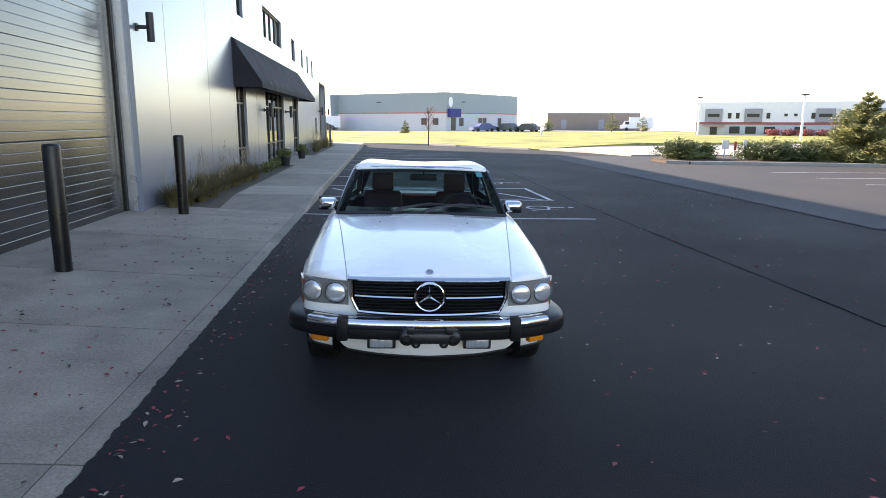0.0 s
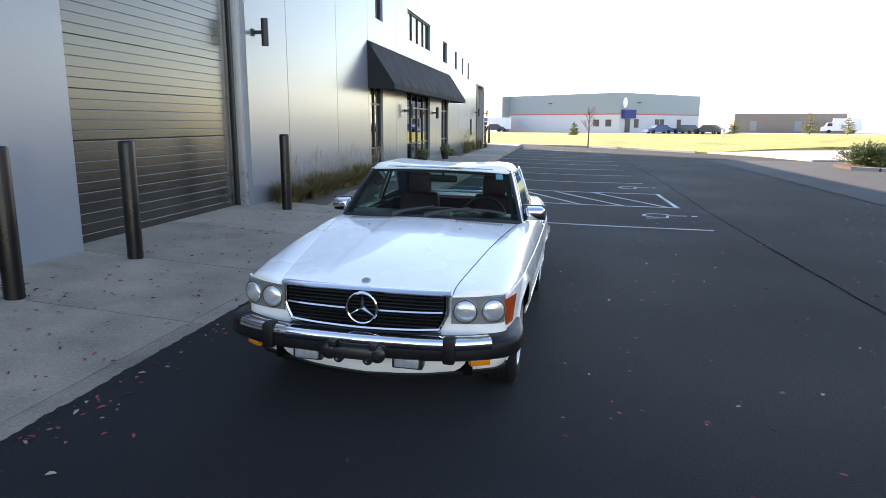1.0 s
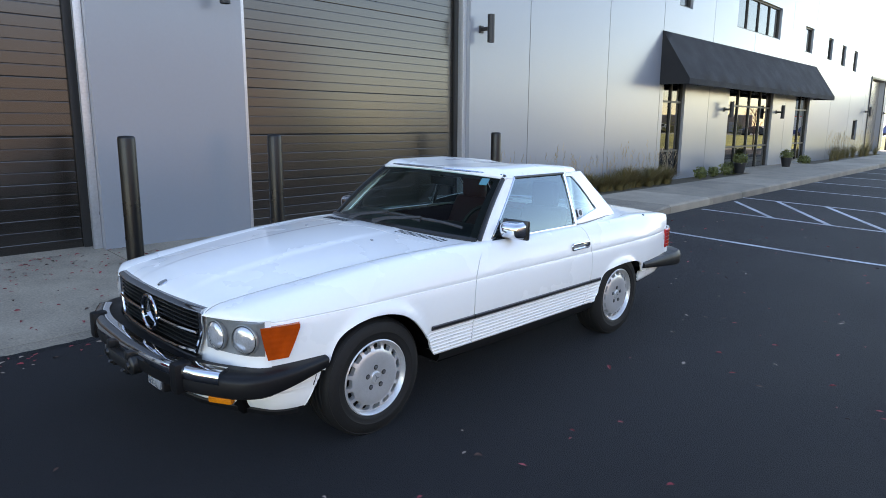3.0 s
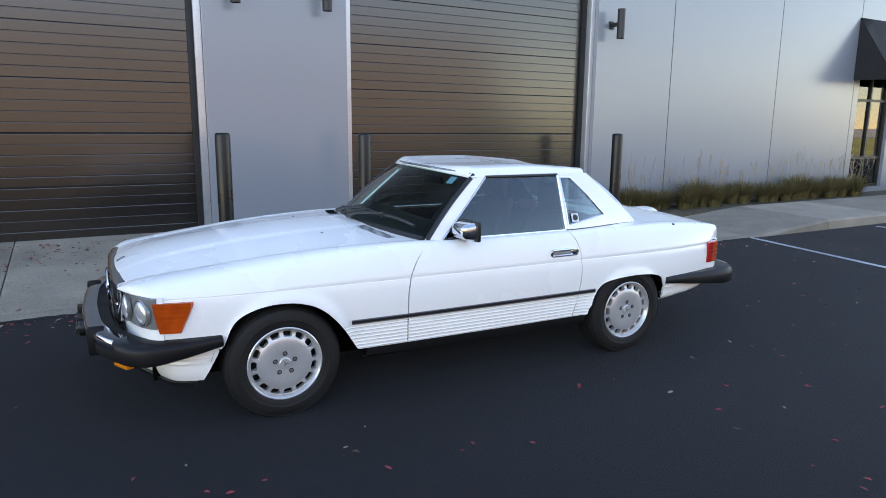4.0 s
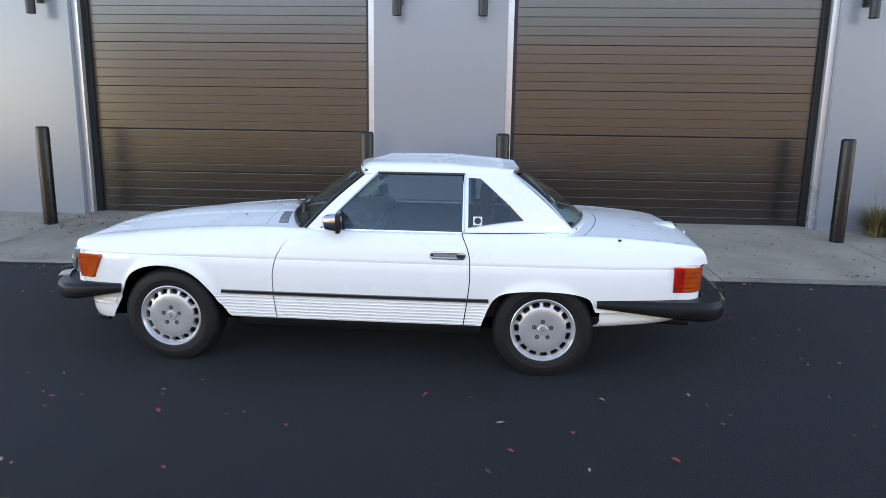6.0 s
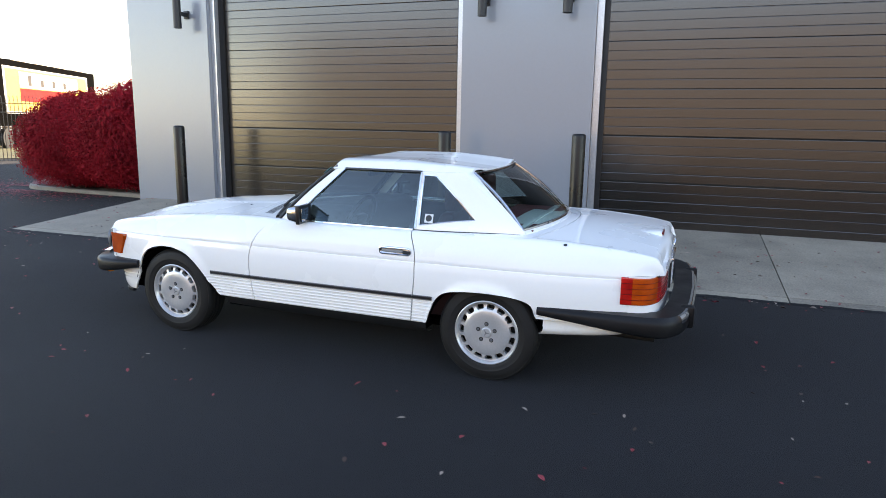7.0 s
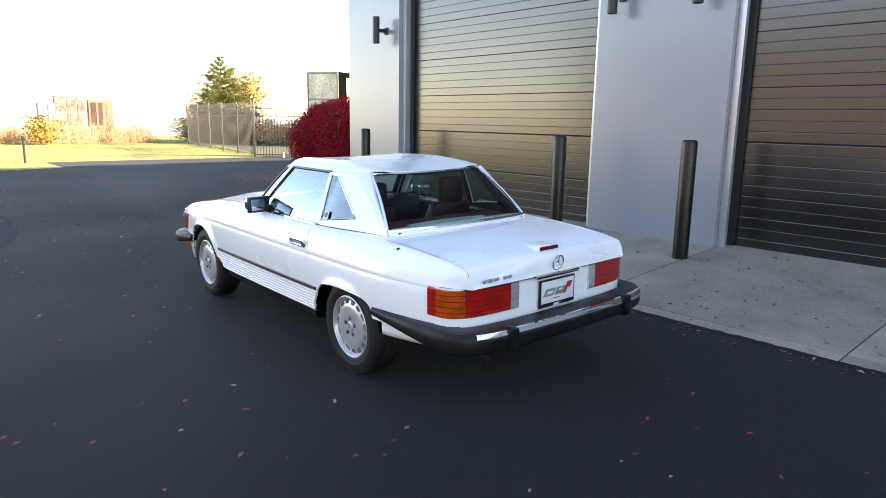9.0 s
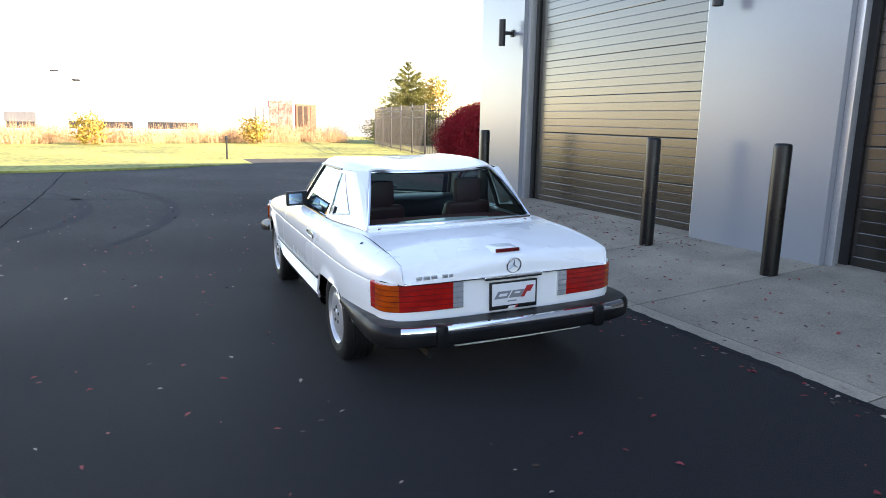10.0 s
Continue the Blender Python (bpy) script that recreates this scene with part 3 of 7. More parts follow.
def mid_z(y):
    return smooth_lerp(y, [-0.768, -0.758, -0.739, -0.698, -0.614, -0.5, -0.3, 0, 0.4, 0.75, 0.95, 2.6, 2.8, 3.1, 3.3, 3.4, 3.445, 3.464, 3.47], [0.752, 0.764, 0.778, 0.798, 0.829, 0.859, 0.891, 0.922, 0.947, 0.954, 0.952, 0.938, 0.935, 0.914, 0.888, 0.871, 0.856, 0.82, 0.745])


def shoulder(y, u):
    ax, az = side_x(y, 0.728), 0.728
    bx, bz = edge_x(y), edge_z(y)
    span = ax - bx
    c1 = (ax - 0.02 * min(1, span / 0.12), az + 0.62 * (bz - az))
    c2 = (bx + 0.62 * span, bz + 0.012 * min(1, span / 0.2))
    k = 1 - u
    return tuple(k**3 * p + 3 * k * k * u * q + 3 * k * u * u * r + u**3 * s for p, q, r, s in zip((ax, az), c1, c2, (bx, bz)))


def top_z(y, x):
    e = edge_x(y)
    r = min(1.0, abs(x) / e)
    crown = (1 - r * r) ** 1.35
    if y < 1.2:
        step = smooth_lerp(abs(x), [0.215, 0.24, 0.262], [1.0, 0.80, 0.66])
        crown = crown * 0.6 + 0.4 * step * (1 - r * r) ** 1.2
    return edge_z(y) + (mid_z(y) - edge_z(y)) * crown


def panel(name, rows, mat, parent, label="", depth=0.014, close_v=False):
    """A bodywork panel from a grid of points, its rim turned inwards."""
    b = Build()
    b.grid(rows)
    ring = [rows[0][j] for j in range(len(rows[0]))] + [r[-1] for r in rows[1:]] + [rows[-1][j] for j in range(len(rows[0]) - 2, -1, -1)] + [r[0] for r in rows[-2:0:-1]]
    inner = []
    for p in ring:
        d = (Vector((p[0] * 0.35, min(max(p[1], -0.3), 3.0), 0.5)) - Vector(p)).normalized() * depth
        inner.append(tuple(Vector(p) + d))
    b.grid([ring + ring[:1], inner + inner[:1]])
    return put(name, b, mat, parent, label, smooth=32)


def both(rows):
    """The rows and their mirror image."""
    return rows, [[(-p[0], p[1], p[2]) for p in r] for r in rows]


def steps(a, c, n):
    return [a + (c - a) * i / n for i in range(n + 1)]


RIB_Z = [0.336] + [0.34 + 0.0215 * k / 4 for k in range(0, 27)] + [0.487]
SIDE_Z = RIB_Z + [0.50, 0.53, 0.56, 0.59, 0.62, 0.65, 0.675, 0.70, 0.717, 0.7235, 0.7262]
UPS = [0.0, 0.02, 0.07, 0.15, 0.25, 0.36, 0.48, 0.6, 0.72, 0.84, 0.93, 1.0]


def door_front(z):
    return smooth_lerp(z, [0.30, 0.34, 0.48, 0.612, 0.72, 0.808, 0.86, 0.896, 0.912], [0.745, 0.742, 0.733, 0.731, 0.748, 0.791, 0.84, 0.905, 0.965])


def door_rear(z):
    return smooth_lerp(z, [0.30, 0.398, 0.53, 0.654, 0.76, 0.832, 0.88, 0.912], [1.945, 1.957, 1.975, 1.985, 1.982, 1.964, 1.942, 1.925])


# front wings
cols = []
for k in range(14):
    cols.append(("front", 1 - k / 14))
y = -0.315
arch_y = sorted(set([round(-0.315 + 0.80 * i / 70, 4) for i in range(71)] + [-0.311, -0.308, -0.300, -0.293]))
cols += [("mid", q) for q in arch_y if q > -0.314]
cols += [("rear", k / 10) for k in range(1, 11)]
front_at = lambda v: smooth_lerp(v, [0, 1.0, 1.3, 1.6, 1.85, 2.0], [-0.572, -0.572, -0.621, -0.674, -0.715, -0.734])
rows = []
for kind, q in cols:
    col = []
    for z in SIDE_Z:
        if kind == "front":
            y = -0.3155 - (0.572 - 0.3155) * q
        elif kind == "mid":
            y = q
        else:
            y = 0.485 + (door_front(z) - GAP - 0.485) * q
        low = 0.455 if y < -0.314 else (smooth_lerp(y, *ARCH_F) if y < 0.485 else 0.336)
        zz = max(z, low)
        col.append((side_x(y, zz, True), y, zz))
    for u in UPS[1:]:
        if kind == "front":
            f = front_at(1 + u)
            y = -0.3155 + (f + 0.3155) * q
        elif kind == "mid":
            y = q
        else:
            zq = shoulder(0.85, u)[1]
            y = 0.485 + (door_front(zq) - GAP - 0.485) * q
        x, z = shoulder(y, u)
        if u == 1.0:
            x += GAP
        col.append((x, y, z))
    rows.append(col)
low_u = len(SIDE_Z)
lead = []
for dy, k in ((-0.022, 1.0), (-0.020, 0.62), (-0.012, 0.22)):
    col = []
    for i, p in enumerate(rows[0]):
        if i < low_u:
            col.append(p)
        else:
            w = min(1.0, (i - low_u + 1) / 3)
            z = p[2] + (0.742 - p[2]) * k
            col.append((p[0] + 0.2 * dy * w * (1 - (i - low_u) / 12), p[1] + dy * w, max(z, 0.729)))
    lead.append(col)
rows = lead + rows
for s, r in zip((1, -1), both(rows)):
    panel("front_wing", r, M["paint"], CAR)

# doors
rows_d = []
for t in steps(0, 1, 22):
    col = []
    for z in SIDE_Z:
        y = door_front(z) + GAP + (door_rear(z) - door_front(z) - 2 * GAP) * t
        col.append((side_x(y, z, True), y, z))
    for u in UPS[1:]:
        zq = shoulder(1.2, u)[1]
        y = door_front(zq) + GAP + (door_rear(zq) - door_front(zq) - 2 * GAP) * t
        x, z = shoulder(y, u)
        col.append((x, y, z))
    rows_d.append(col)
DOORS = [panel("door", r, M["paint"], CAR) for r in both(rows_d)]

# rear quarters
cols = [("front", k / 8) for k in range(8)]
cols += [("mid", 2.062 + 0.703 * i / 62) for i in range(63)] + [("rear", k / 16) for k in range(1, 16)] + [("rear", q) for q in (0.955, 0.97, 0.982, 0.992, 1.0)]
back_at = lambda v: smooth_lerp(v, [0, 1.0, 1.4, 1.8, 2.0], [3.275, 3.275, 3.35, 3.415, 3.438])
rows = []
for kind, q in cols:
    col = []
    for z in SIDE_Z:
        if kind == "front":
            y = door_rear(z) + GAP + (2.062 - door_rear(z) - GAP) * q
        elif kind == "mid":
            y = q
        else:
            y = 2.766 + (3.275 - 2.766) * q
        low = 0.336 if y < 2.062 else (smooth_lerp(y, *ARCH_R) if y < 2.7655 else 0.455)
        zz = max(z, low)
        col.append((side_x(y, zz, True), y, zz))
    for u in UPS[1:]:
        zq = shoulder(1.9, u)[1]
        if kind == "front":
            y = door_rear(zq) + GAP + (2.062 - door_rear(zq) - GAP) * q
        elif kind == "mid":
            y = q
        else:
            y = 2.766 + (back_at(1 + u) - 2.766) * q
        x, z = shoulder(y, u)
        if u == 1.0 and y > 2.6:
            x += GAP if y < 3.2 else -0.0008
        col.append((x, y, z))
    rows.append(col)
for dy, k in ((0.014, 0.25), (0.022, 0.65), (0.024, 1.0)):
    col = []
    for i, p in enumerate(rows[len(cols) - 1]):
        if i < low_u:
            col.append(p)
        else:
            w = min(1.0, (i - low_u + 1) / 3)
            z = p[2] + (0.748 - p[2]) * k
            col.append((p[0] - 0.3 * dy * w * (1 - (i - low_u) / 12), p[1] + dy * w, max(z, 0.729)))
    rows.append(col)
for r in both(rows):
    panel("rear_quarter", r, M["paint"], CAR)

# bonnet, scuttle and boot lid
def top_patch(y_of, ts, n, trim=GAP):
    rows = []
    for t in ts:
        row = []
        for k in range(-n, n + 1):
            s = k / n
            y = y_of(abs(s), t)
            x = s * (edge_x(y) - trim)
            row.append((x, y, top_z(y, x)))
        rows.append(row)
    return rows


nose = lambda s: -0.768 + 0.034 * s**2.2
ts = [0, 0.004, 0.009, 0.016, 0.026, 0.04, 0.06, 0.09] + steps(0.13, 1, 24)
rows = top_patch(lambda s, t: nose(s) + (0.565 + 0.07 * s * s - nose(s)) * t, ts, 36)
rows = [[(p[0], p[1] - 0.004, 0.744) for p in rows[0]]] + rows
bonnet = panel("bonnet", rows, M["paint"], CAR)
glass_base = lambda s: 0.69 + 0.193 * s * s
scuttle = panel("scuttle_panel", top_patch(lambda s, t: 0.571 + 0.07 * s * s + (glass_base(s) + 0.03 - 0.571 - 0.07 * s * s) * t, steps(0, 1, 8), 24), M["paint"], CAR)
tail = lambda s: 3.47 - 0.014 * s**2.5
lid_front = lambda s: 2.84 - 0.15 * s * s
ts = steps(0, 0.86, 18) + [0.9, 0.93, 0.95, 0.965, 0.975, 0.983, 0.989, 0.994, 0.998, 1.0]
rows = top_patch(lambda s, t: lid_front(s) + (tail(s) - lid_front(s)) * t, ts, 28)
rows.append([(p[0], p[1] + 0.004, min(p[2] - 0.002, 0.747)) for p in rows[-1]])
lid = panel("boot_lid", rows, M["paint"], CAR)
rows = top_patch(lambda s, t: 2.45 + (lid_front(s) - 0.006 - 2.45) * t, steps(0, 1, 6), 24, 0.002)
panel("rear_deck", rows, M["paint"], CAR)
for sgn in (1, -1):
    b = Build()
    edge_ys = steps(1.935, 2.46, 14)
    b.grid([[(sgn * (edge_x(y) + 0.001), y, edge_z(y) - 0.001) for y in edge_ys], [(sgn * (edge_x(y) - 0.09), y, edge_z(y) + 0.002) for y in edge_ys]])
    put("deck_edge", b, M["paint"], CAR)
# vents in the scuttle: flat black strips painted for the shade in the slots
for sgn in (1, -1):
    for k in range(15):
        x = sgn * (0.26 + 0.0235 * k)
        y = 0.648 + 0.12 * (abs(x) / 0.705) ** 2
        b = Build()
        z0 = top_z(y, x)
        b.grid([[(x + w, y + v, top_z(y + v, x + w) + h) for w, h in ((-0.0046, -0.006), (-0.0042, 0.0014), (0.0042, 0.0014), (0.0046, -0.006))] for v in (-0.033, -0.015, 0.0, 0.015, 0.033)])
        put("vent_slot", b, M["hole"], scuttle, "flat black strip for the shade in a vent slot" if k == 0 else "")

# nose and tail panels
def plan_panel(name, plan, z0, z1, n_z=6, lean=0.0, mat="paint"):
    rows = [[(x, y + lean * (z - z0) * (1 if y < 1 else -1), z) for x, y in plan] for z in steps(z0, z1, n_z)]
    return panel(name, rows, M[mat], CAR)


def mirror_plan(half):
    return [(-x, y) for x, y in half[::-1] if x > 1e-6] + half


def smooth_plan(half, n=30):
    """Rounded version of half a plan, from the middle outwards."""
    d = [0.0]
    for p, q in zip(half, half[1:]):
        d.append(d[-1] + math.hypot(q[0] - p[0], q[1] - p[1]))
    xs, ys = [p[0] for p in half], [p[1] for p in half]
    return [(smooth_lerp(t, d, xs), smooth_lerp(t, d, ys)) for t in steps(0, d[-1], n)]


NOSE = smooth_plan([(0, -0.748), (0.3, -0.740), (0.5, -0.715), (0.65, -0.678), (0.72, -0.648), (0.765, -0.610), (0.783, -0.572)])
plan_panel("nose_panel", mirror_plan(NOSE), 0.44, 0.745, 8, 0.02)
TAIL = smooth_plan([(0, 3.458), (0.4, 3.452), (0.6, 3.440), (0.69, 3.418), (0.745, 3.38), (0.77, 3.33), (0.78, 3.275)])
plan_panel("tail_panel", mirror_plan(TAIL), 0.44, 0.752, 8, 0.0)
LOW = smooth_plan([(0, -0.745), (0.3, -0.712), (0.5, -0.65), (0.64, -0.600), (0.735, -0.556), (0.785, -0.46), (0.80, -0.315)])
low_rise = lambda x, z: 0.026 * min(1.0, 2 * x * x) * (0.47 - z) / 0.215
for_low = mirror_plan(LOW)
rows = []
for z, inw in ((0.47, 0.0), (0.43, 0.0), (0.415, 0.004), (0.40, 0.0), (0.385, 0.005), (0.37, 0.002), (0.355, 0.008), (0.34, 0.006), (0.305, 0.010), (0.275, 0.018), (0.255, 0.028)):
    rows.append([(x * (1 - inw), min(y + inw * 0.9, -0.312 - 0.48 * max(0.0, 0.43 - z)), z + low_rise(x, z)) for x, y in for_low])
panel("front_valance", rows, M["paint"], CAR, "white valance below the bumper")
b = Build()
b.sweep([(x * 0.972, min(y + 0.022, -0.385), 0.246 + low_rise(x, 0.25)) for x, y in for_low if y < -0.42], [(-0.012, -0.014), (0.012, -0.014), (0.014, 0.006), (-0.014, 0.008)])
put("air_dam_lip", b, M["rubber"], CAR, "black rubber lip")
RLOW = smooth_plan([(0, 3.44), (0.45, 3.42), (0.66, 3.36), (0.755, 3.24), (0.785, 3.10), (0.80, 2.80)])
rows = []
for z, inw in ((0.46, 0.0), (0.42, 0.004), (0.405, 0.0), (0.39, 0.005), (0.375, 0.012), (0.355, 0.04)):
    rows.append([(x * (1 - inw), y - inw * 0.9, z - 0.018 + 0.055 * max(0, min(1, (y - 2.78) / 0.62)) * min(1.0, (abs(x) / 0.7) ** 3)) for x, y in mirror_plan(RLOW)])
panel("rear_valance", rows, M["paint"], CAR)
b = Build()
b.sweep([(x, 3.455 - 0.06 * x * x, 0.357) for x in steps(0.36, -0.50, 12)], [(-0.012, -0.004), (0.010, -0.0035), (0.012, 0.0035), (-0.012, 0.004)])
put("valance_edge", b, M["paint"], CAR, "white lower edge below the rear bumper")

# hardtop
def flank_x(y, z):
    h = (z - 0.905) / 0.36
    q = min(1, max(0, (y - 1.95) / 0.68))
    return 0.728 - 0.128 * h - 0.012 * h * (h - 1) * 4 * 0.6 - 0.09 * q * q * (3 - 2 * q)


roof_front = lambda s: 1.172 + 0.105 * s * s
roof_rear = lambda s: 2.285 - 0.05 * s * s
rows = []
for t in [0, 0.006, 0.014, 0.024, 0.036, 0.05, 0.065] + steps(0.08, 1, 16):
    row = []
    for k in range(-24, 25):
        s = k / 24
        a = abs(s)
        y = roof_front(a) + (roof_rear(a) - roof_front(a)) * t
        half = 0.604 - 0.095 * smooth_lerp((y - 1.3) / 0.95, [0, 0.6, 1.0], [0, 0.2, 1.0])
        x = s * half
        z = smooth_lerp(a, [0, 0.5, 0.76, 0.9, 0.97, 1.0], [1.308, 1.317, 1.325, 1.314, 1.286, 1.262])
        fall = max(0, 1 - t / 0.075) ** 2.2
        z -= 0.042 * smooth_lerp(t, [0.55, 1.0], [0, 1]) * (1 - a**6) - 0.004 * math.sin(math.pi * t) + 0.008 * (t > 0.9) * a**6
        z += (1.294 - 0.024 * a * a - z) * fall
        row.append((x, y, z))
    rows.append(row)
roof = panel("hardtop", rows, M["paint"], CAR, "white removable hardtop")
b = Build()
b.grid([[(x * 0.955, y + 0.03, z - 0.026) for x, y, z in r[2:-2]] for r in rows[3:]])
put("headliner", b, M["lining"], roof, "dark headliner")


def curve2(p, q, bend, n):
    """Points from p towards q, bowed by bend at right angles."""
    dx, dz = q[0] - p[0], q[1] - p[1]
    L = math.hypot(dx, dz)
    return [(p[0] + dx * i / n - dz / L * bend * math.sin(math.pi * i / n), p[1] + dz * i / n + dx / L * bend * math.sin(math.pi * i / n)) for i in range(n)]


N = 12
outer = curve2((1.925, 1.268), (2.20, 1.268), 0.0, N) + curve2((2.20, 1.268), (2.612, 0.906), 0.012, N) + curve2((2.612, 0.906), (1.93, 0.908), 0, N) + curve2((1.93, 0.908), (1.925, 1.268), 0, N)
inner = curve2((1.952, 1.246), (2.035, 1.242), 0.002, N) + curve2((2.035, 1.242), (2.312, 0.985), 0.006, N) + curve2((2.312, 0.985), (1.96, 0.940), -0.004, N) + curve2((1.96, 0.940), (1.952, 1.246), 0, N)
mids = [((p[0] + q[0]) / 2, (p[1] + q[1]) / 2) for p, q in zip(outer, inner)]
for sgn in (1, -1):
    b = Build()
    lift = lambda c, o: [(sgn * (flank_x(y, z) + o), y, z) for y, z in c + c[:1]]
    b.grid([lift(outer, -0.012), lift(outer, 0.0), lift(mids, 0.003), lift(inner, 0.0), lift(inner, -0.012)])
    # turn-in to the rear window
    seg = outer[N:2 * N + 1]
    edge = []
    for i, (y, z) in enumerate(seg):
        u = 1 - (z - 0.915) / (1.268 - 0.915)
        edge.append((sgn * (0.480 + 0.132 * u), 2.245 + 0.365 * u, 1.262 - 0.325 * u))
    b.grid([[(sgn * flank_x(y, z), y, z) for y, z in seg], [((sgn * flank_x(y, z) + e[0]) / 2, (y + e[1]) / 2 + 0.012, (z + e[2]) / 2 + 0.008) for (y, z), e in zip(seg, edge)], edge])
    p0, p1 = (sgn * flank_x(2.612, 0.906), 2.612, 0.900), (sgn * 0.612, 2.610, 0.937)
    b.face([p0, p1, (sgn * 0.622, 2.632, 0.918), (sgn * 0.630, 2.640, 0.890)])
    put("hardtop_pillar", b, M["paint"], roof, smooth=40)
    b = Build()
    b.grid([lift(outer, -0.0135), lift(inner, -0.0135)])
    b.grid([[((abs(x) - 0.016) * sgn, y - 0.008, z - 0.014) for x, y, z in r] for r in ([(sgn * flank_x(y, z), y, z) for y, z in seg], edge)])
    put("pillar_lining", b, M["lining"], roof)
    b = Build()
    b.tube([(sgn * (flank_x(y, z) - 0.016), y, z) for y, z in [(1.93, 1.262), (1.935, 0.92)]], 0.013, 6)
    put("pillar_seal", b, M["trim_black"], roof)
    b = Build()
    b.grid([[(sgn * (flank_x(y, z) - 0.004), y, z) for y, z in inner[i:i + 1] + inner[-i - 1:-i - 2:-1]] for i in range(len(inner) // 2)])
    q = put("quarter_window", b, M["side_glass"], roof, "tinted quarter window glass")
    b = Build()
    b.tube([(sgn * (flank_x(y, z) + 0.001), y, z) for y, z in inner + inner[:1]], 0.0042, 6, caps=False)
    put("window_trim", b, M["chrome"], roof, "chrome window surround")
    b = Build()
    b.tube([(sgn * (flank_x(y, z) + 0.004), y, z) for y, z in [(1.93, 1.262), (1.935, 0.92)]], 0.008, 6)
    put("pillar_trim", b, M["chrome"], roof)
    b = Build()
    b.tube([(sgn * (flank_x(y, 0.912) + 0.003), y, 0.908) for y in steps(1.93, 2.60, 10)], 0.005, 6)
    put("base_trim", b, M["trim_black"], roof)

# windscreen and rear window
def glass_grid(base, top, n_s, n_u, bulge, out):
    rows = []
    for u in steps(0, 1, n_u):
        row = []
        for s in steps(-1, 1, n_s):
            p, q = Vector(base(s)), Vector(top(s))
            row.append(tuple(p.lerp(q, u) + Vector(out) * bulge * math.sin(math.pi * u)))
        rows.append(row)
    return rows


ws_base = lambda s: (s * 0.708, 0.71 + 0.188 * s * s, 0.950 - 0.036 * s * s)
ws_top = lambda s: (s * 0.566, 1.184 + 0.108 * s * s, 1.295 - 0.018 * s * s)
b = Build()
b.grid(glass_grid(ws_base, ws_top, 24, 10, 0.018, (0, -0.6, 0.8)))
windscreen = put("windscreen", b, M["glass"], CAR, "green-tinted windscreen")
rw_base = lambda s: (s * 0.612, 2.742 - 0.132 * s * s, 0.953 - 0.016 * s * s)
rw_top = lambda s: (s * 0.480, 2.290 - 0.045 * s * s, 1.258 + 0.004 * s * s)
b = Build()
b.grid(glass_grid(rw_base, rw_top, 20, 8, 0.02, (0, 0.6, 0.8)))
put("rear_window", b, M["glass"], roof, "tinted rear window")
b = Build()
b.tube([rw_base(s) for s in steps(-1, 1, 20)], 0.011, 6)
b.tube([rw_top(s) for s in steps(-1, 1, 16)], 0.009, 6)
for s in (1, -1):
    b.tube([tuple(Vector(rw_base(s)).lerp(Vector(rw_top(s)), u) + Vector((0, 0.6, 0.8)) * 0.02 * math.sin(math.pi * u)) for u in steps(0, 1, 8)], 0.010, 6)
put("rear_window_trim", b, M["chrome"], roof, "chrome rear window surround")
b = Build()
b.grid([[rw_base(s) for s in steps(-1, 1, 20)], [(s * 0.62, 2.768 - 0.136 * s * s, 0.938 - 0.020 * s * s) for s in steps(-1, 1, 20)], [(s * 0.63, 2.778 - 0.138 * s * s, 0.905 - 0.015 * s * s) for s in steps(-1, 1, 20)]])
put("hardtop_sill", b, M["paint"], roof)
b = Build()
b.tube([Vector(ws_base(s)) + Vector((0, -0.008, 0.004)) for s in steps(-1, 1, 20)], 0.018, 6)
put("windscreen_seal", b, M["trim_black"], windscreen, "black rubber windscreen seal")
b = Build()
b.tube([Vector(ws_top(s)) + Vector((0, -0.004, 0.004)) for s in steps(-1, 1, 20)], 0.010, 6)
put("windscreen_trim", b, M["chrome"], windscreen)
b = Build()
deep = lambda s, u: Vector(ws_base(s)).lerp(Vector(ws_top(s)), u) + Vector((0, -0.6, 0.8)) * 0.018 * math.sin(math.pi * u) + Vector((0, 0.008, -0.010))
b.grid([[deep(s, u) for s in steps(-0.985, 0.985, 20)] for u in (0.915, 0.95, 0.985)])
for sgn in (1, -1):
    b.grid([[deep(sgn * s, u) for u in steps(0.03, 0.985, 10)] for s in (0.925, 0.955, 0.985)])
put("windscreen_border", b, M["lining"], windscreen, "black band round the windscreen")
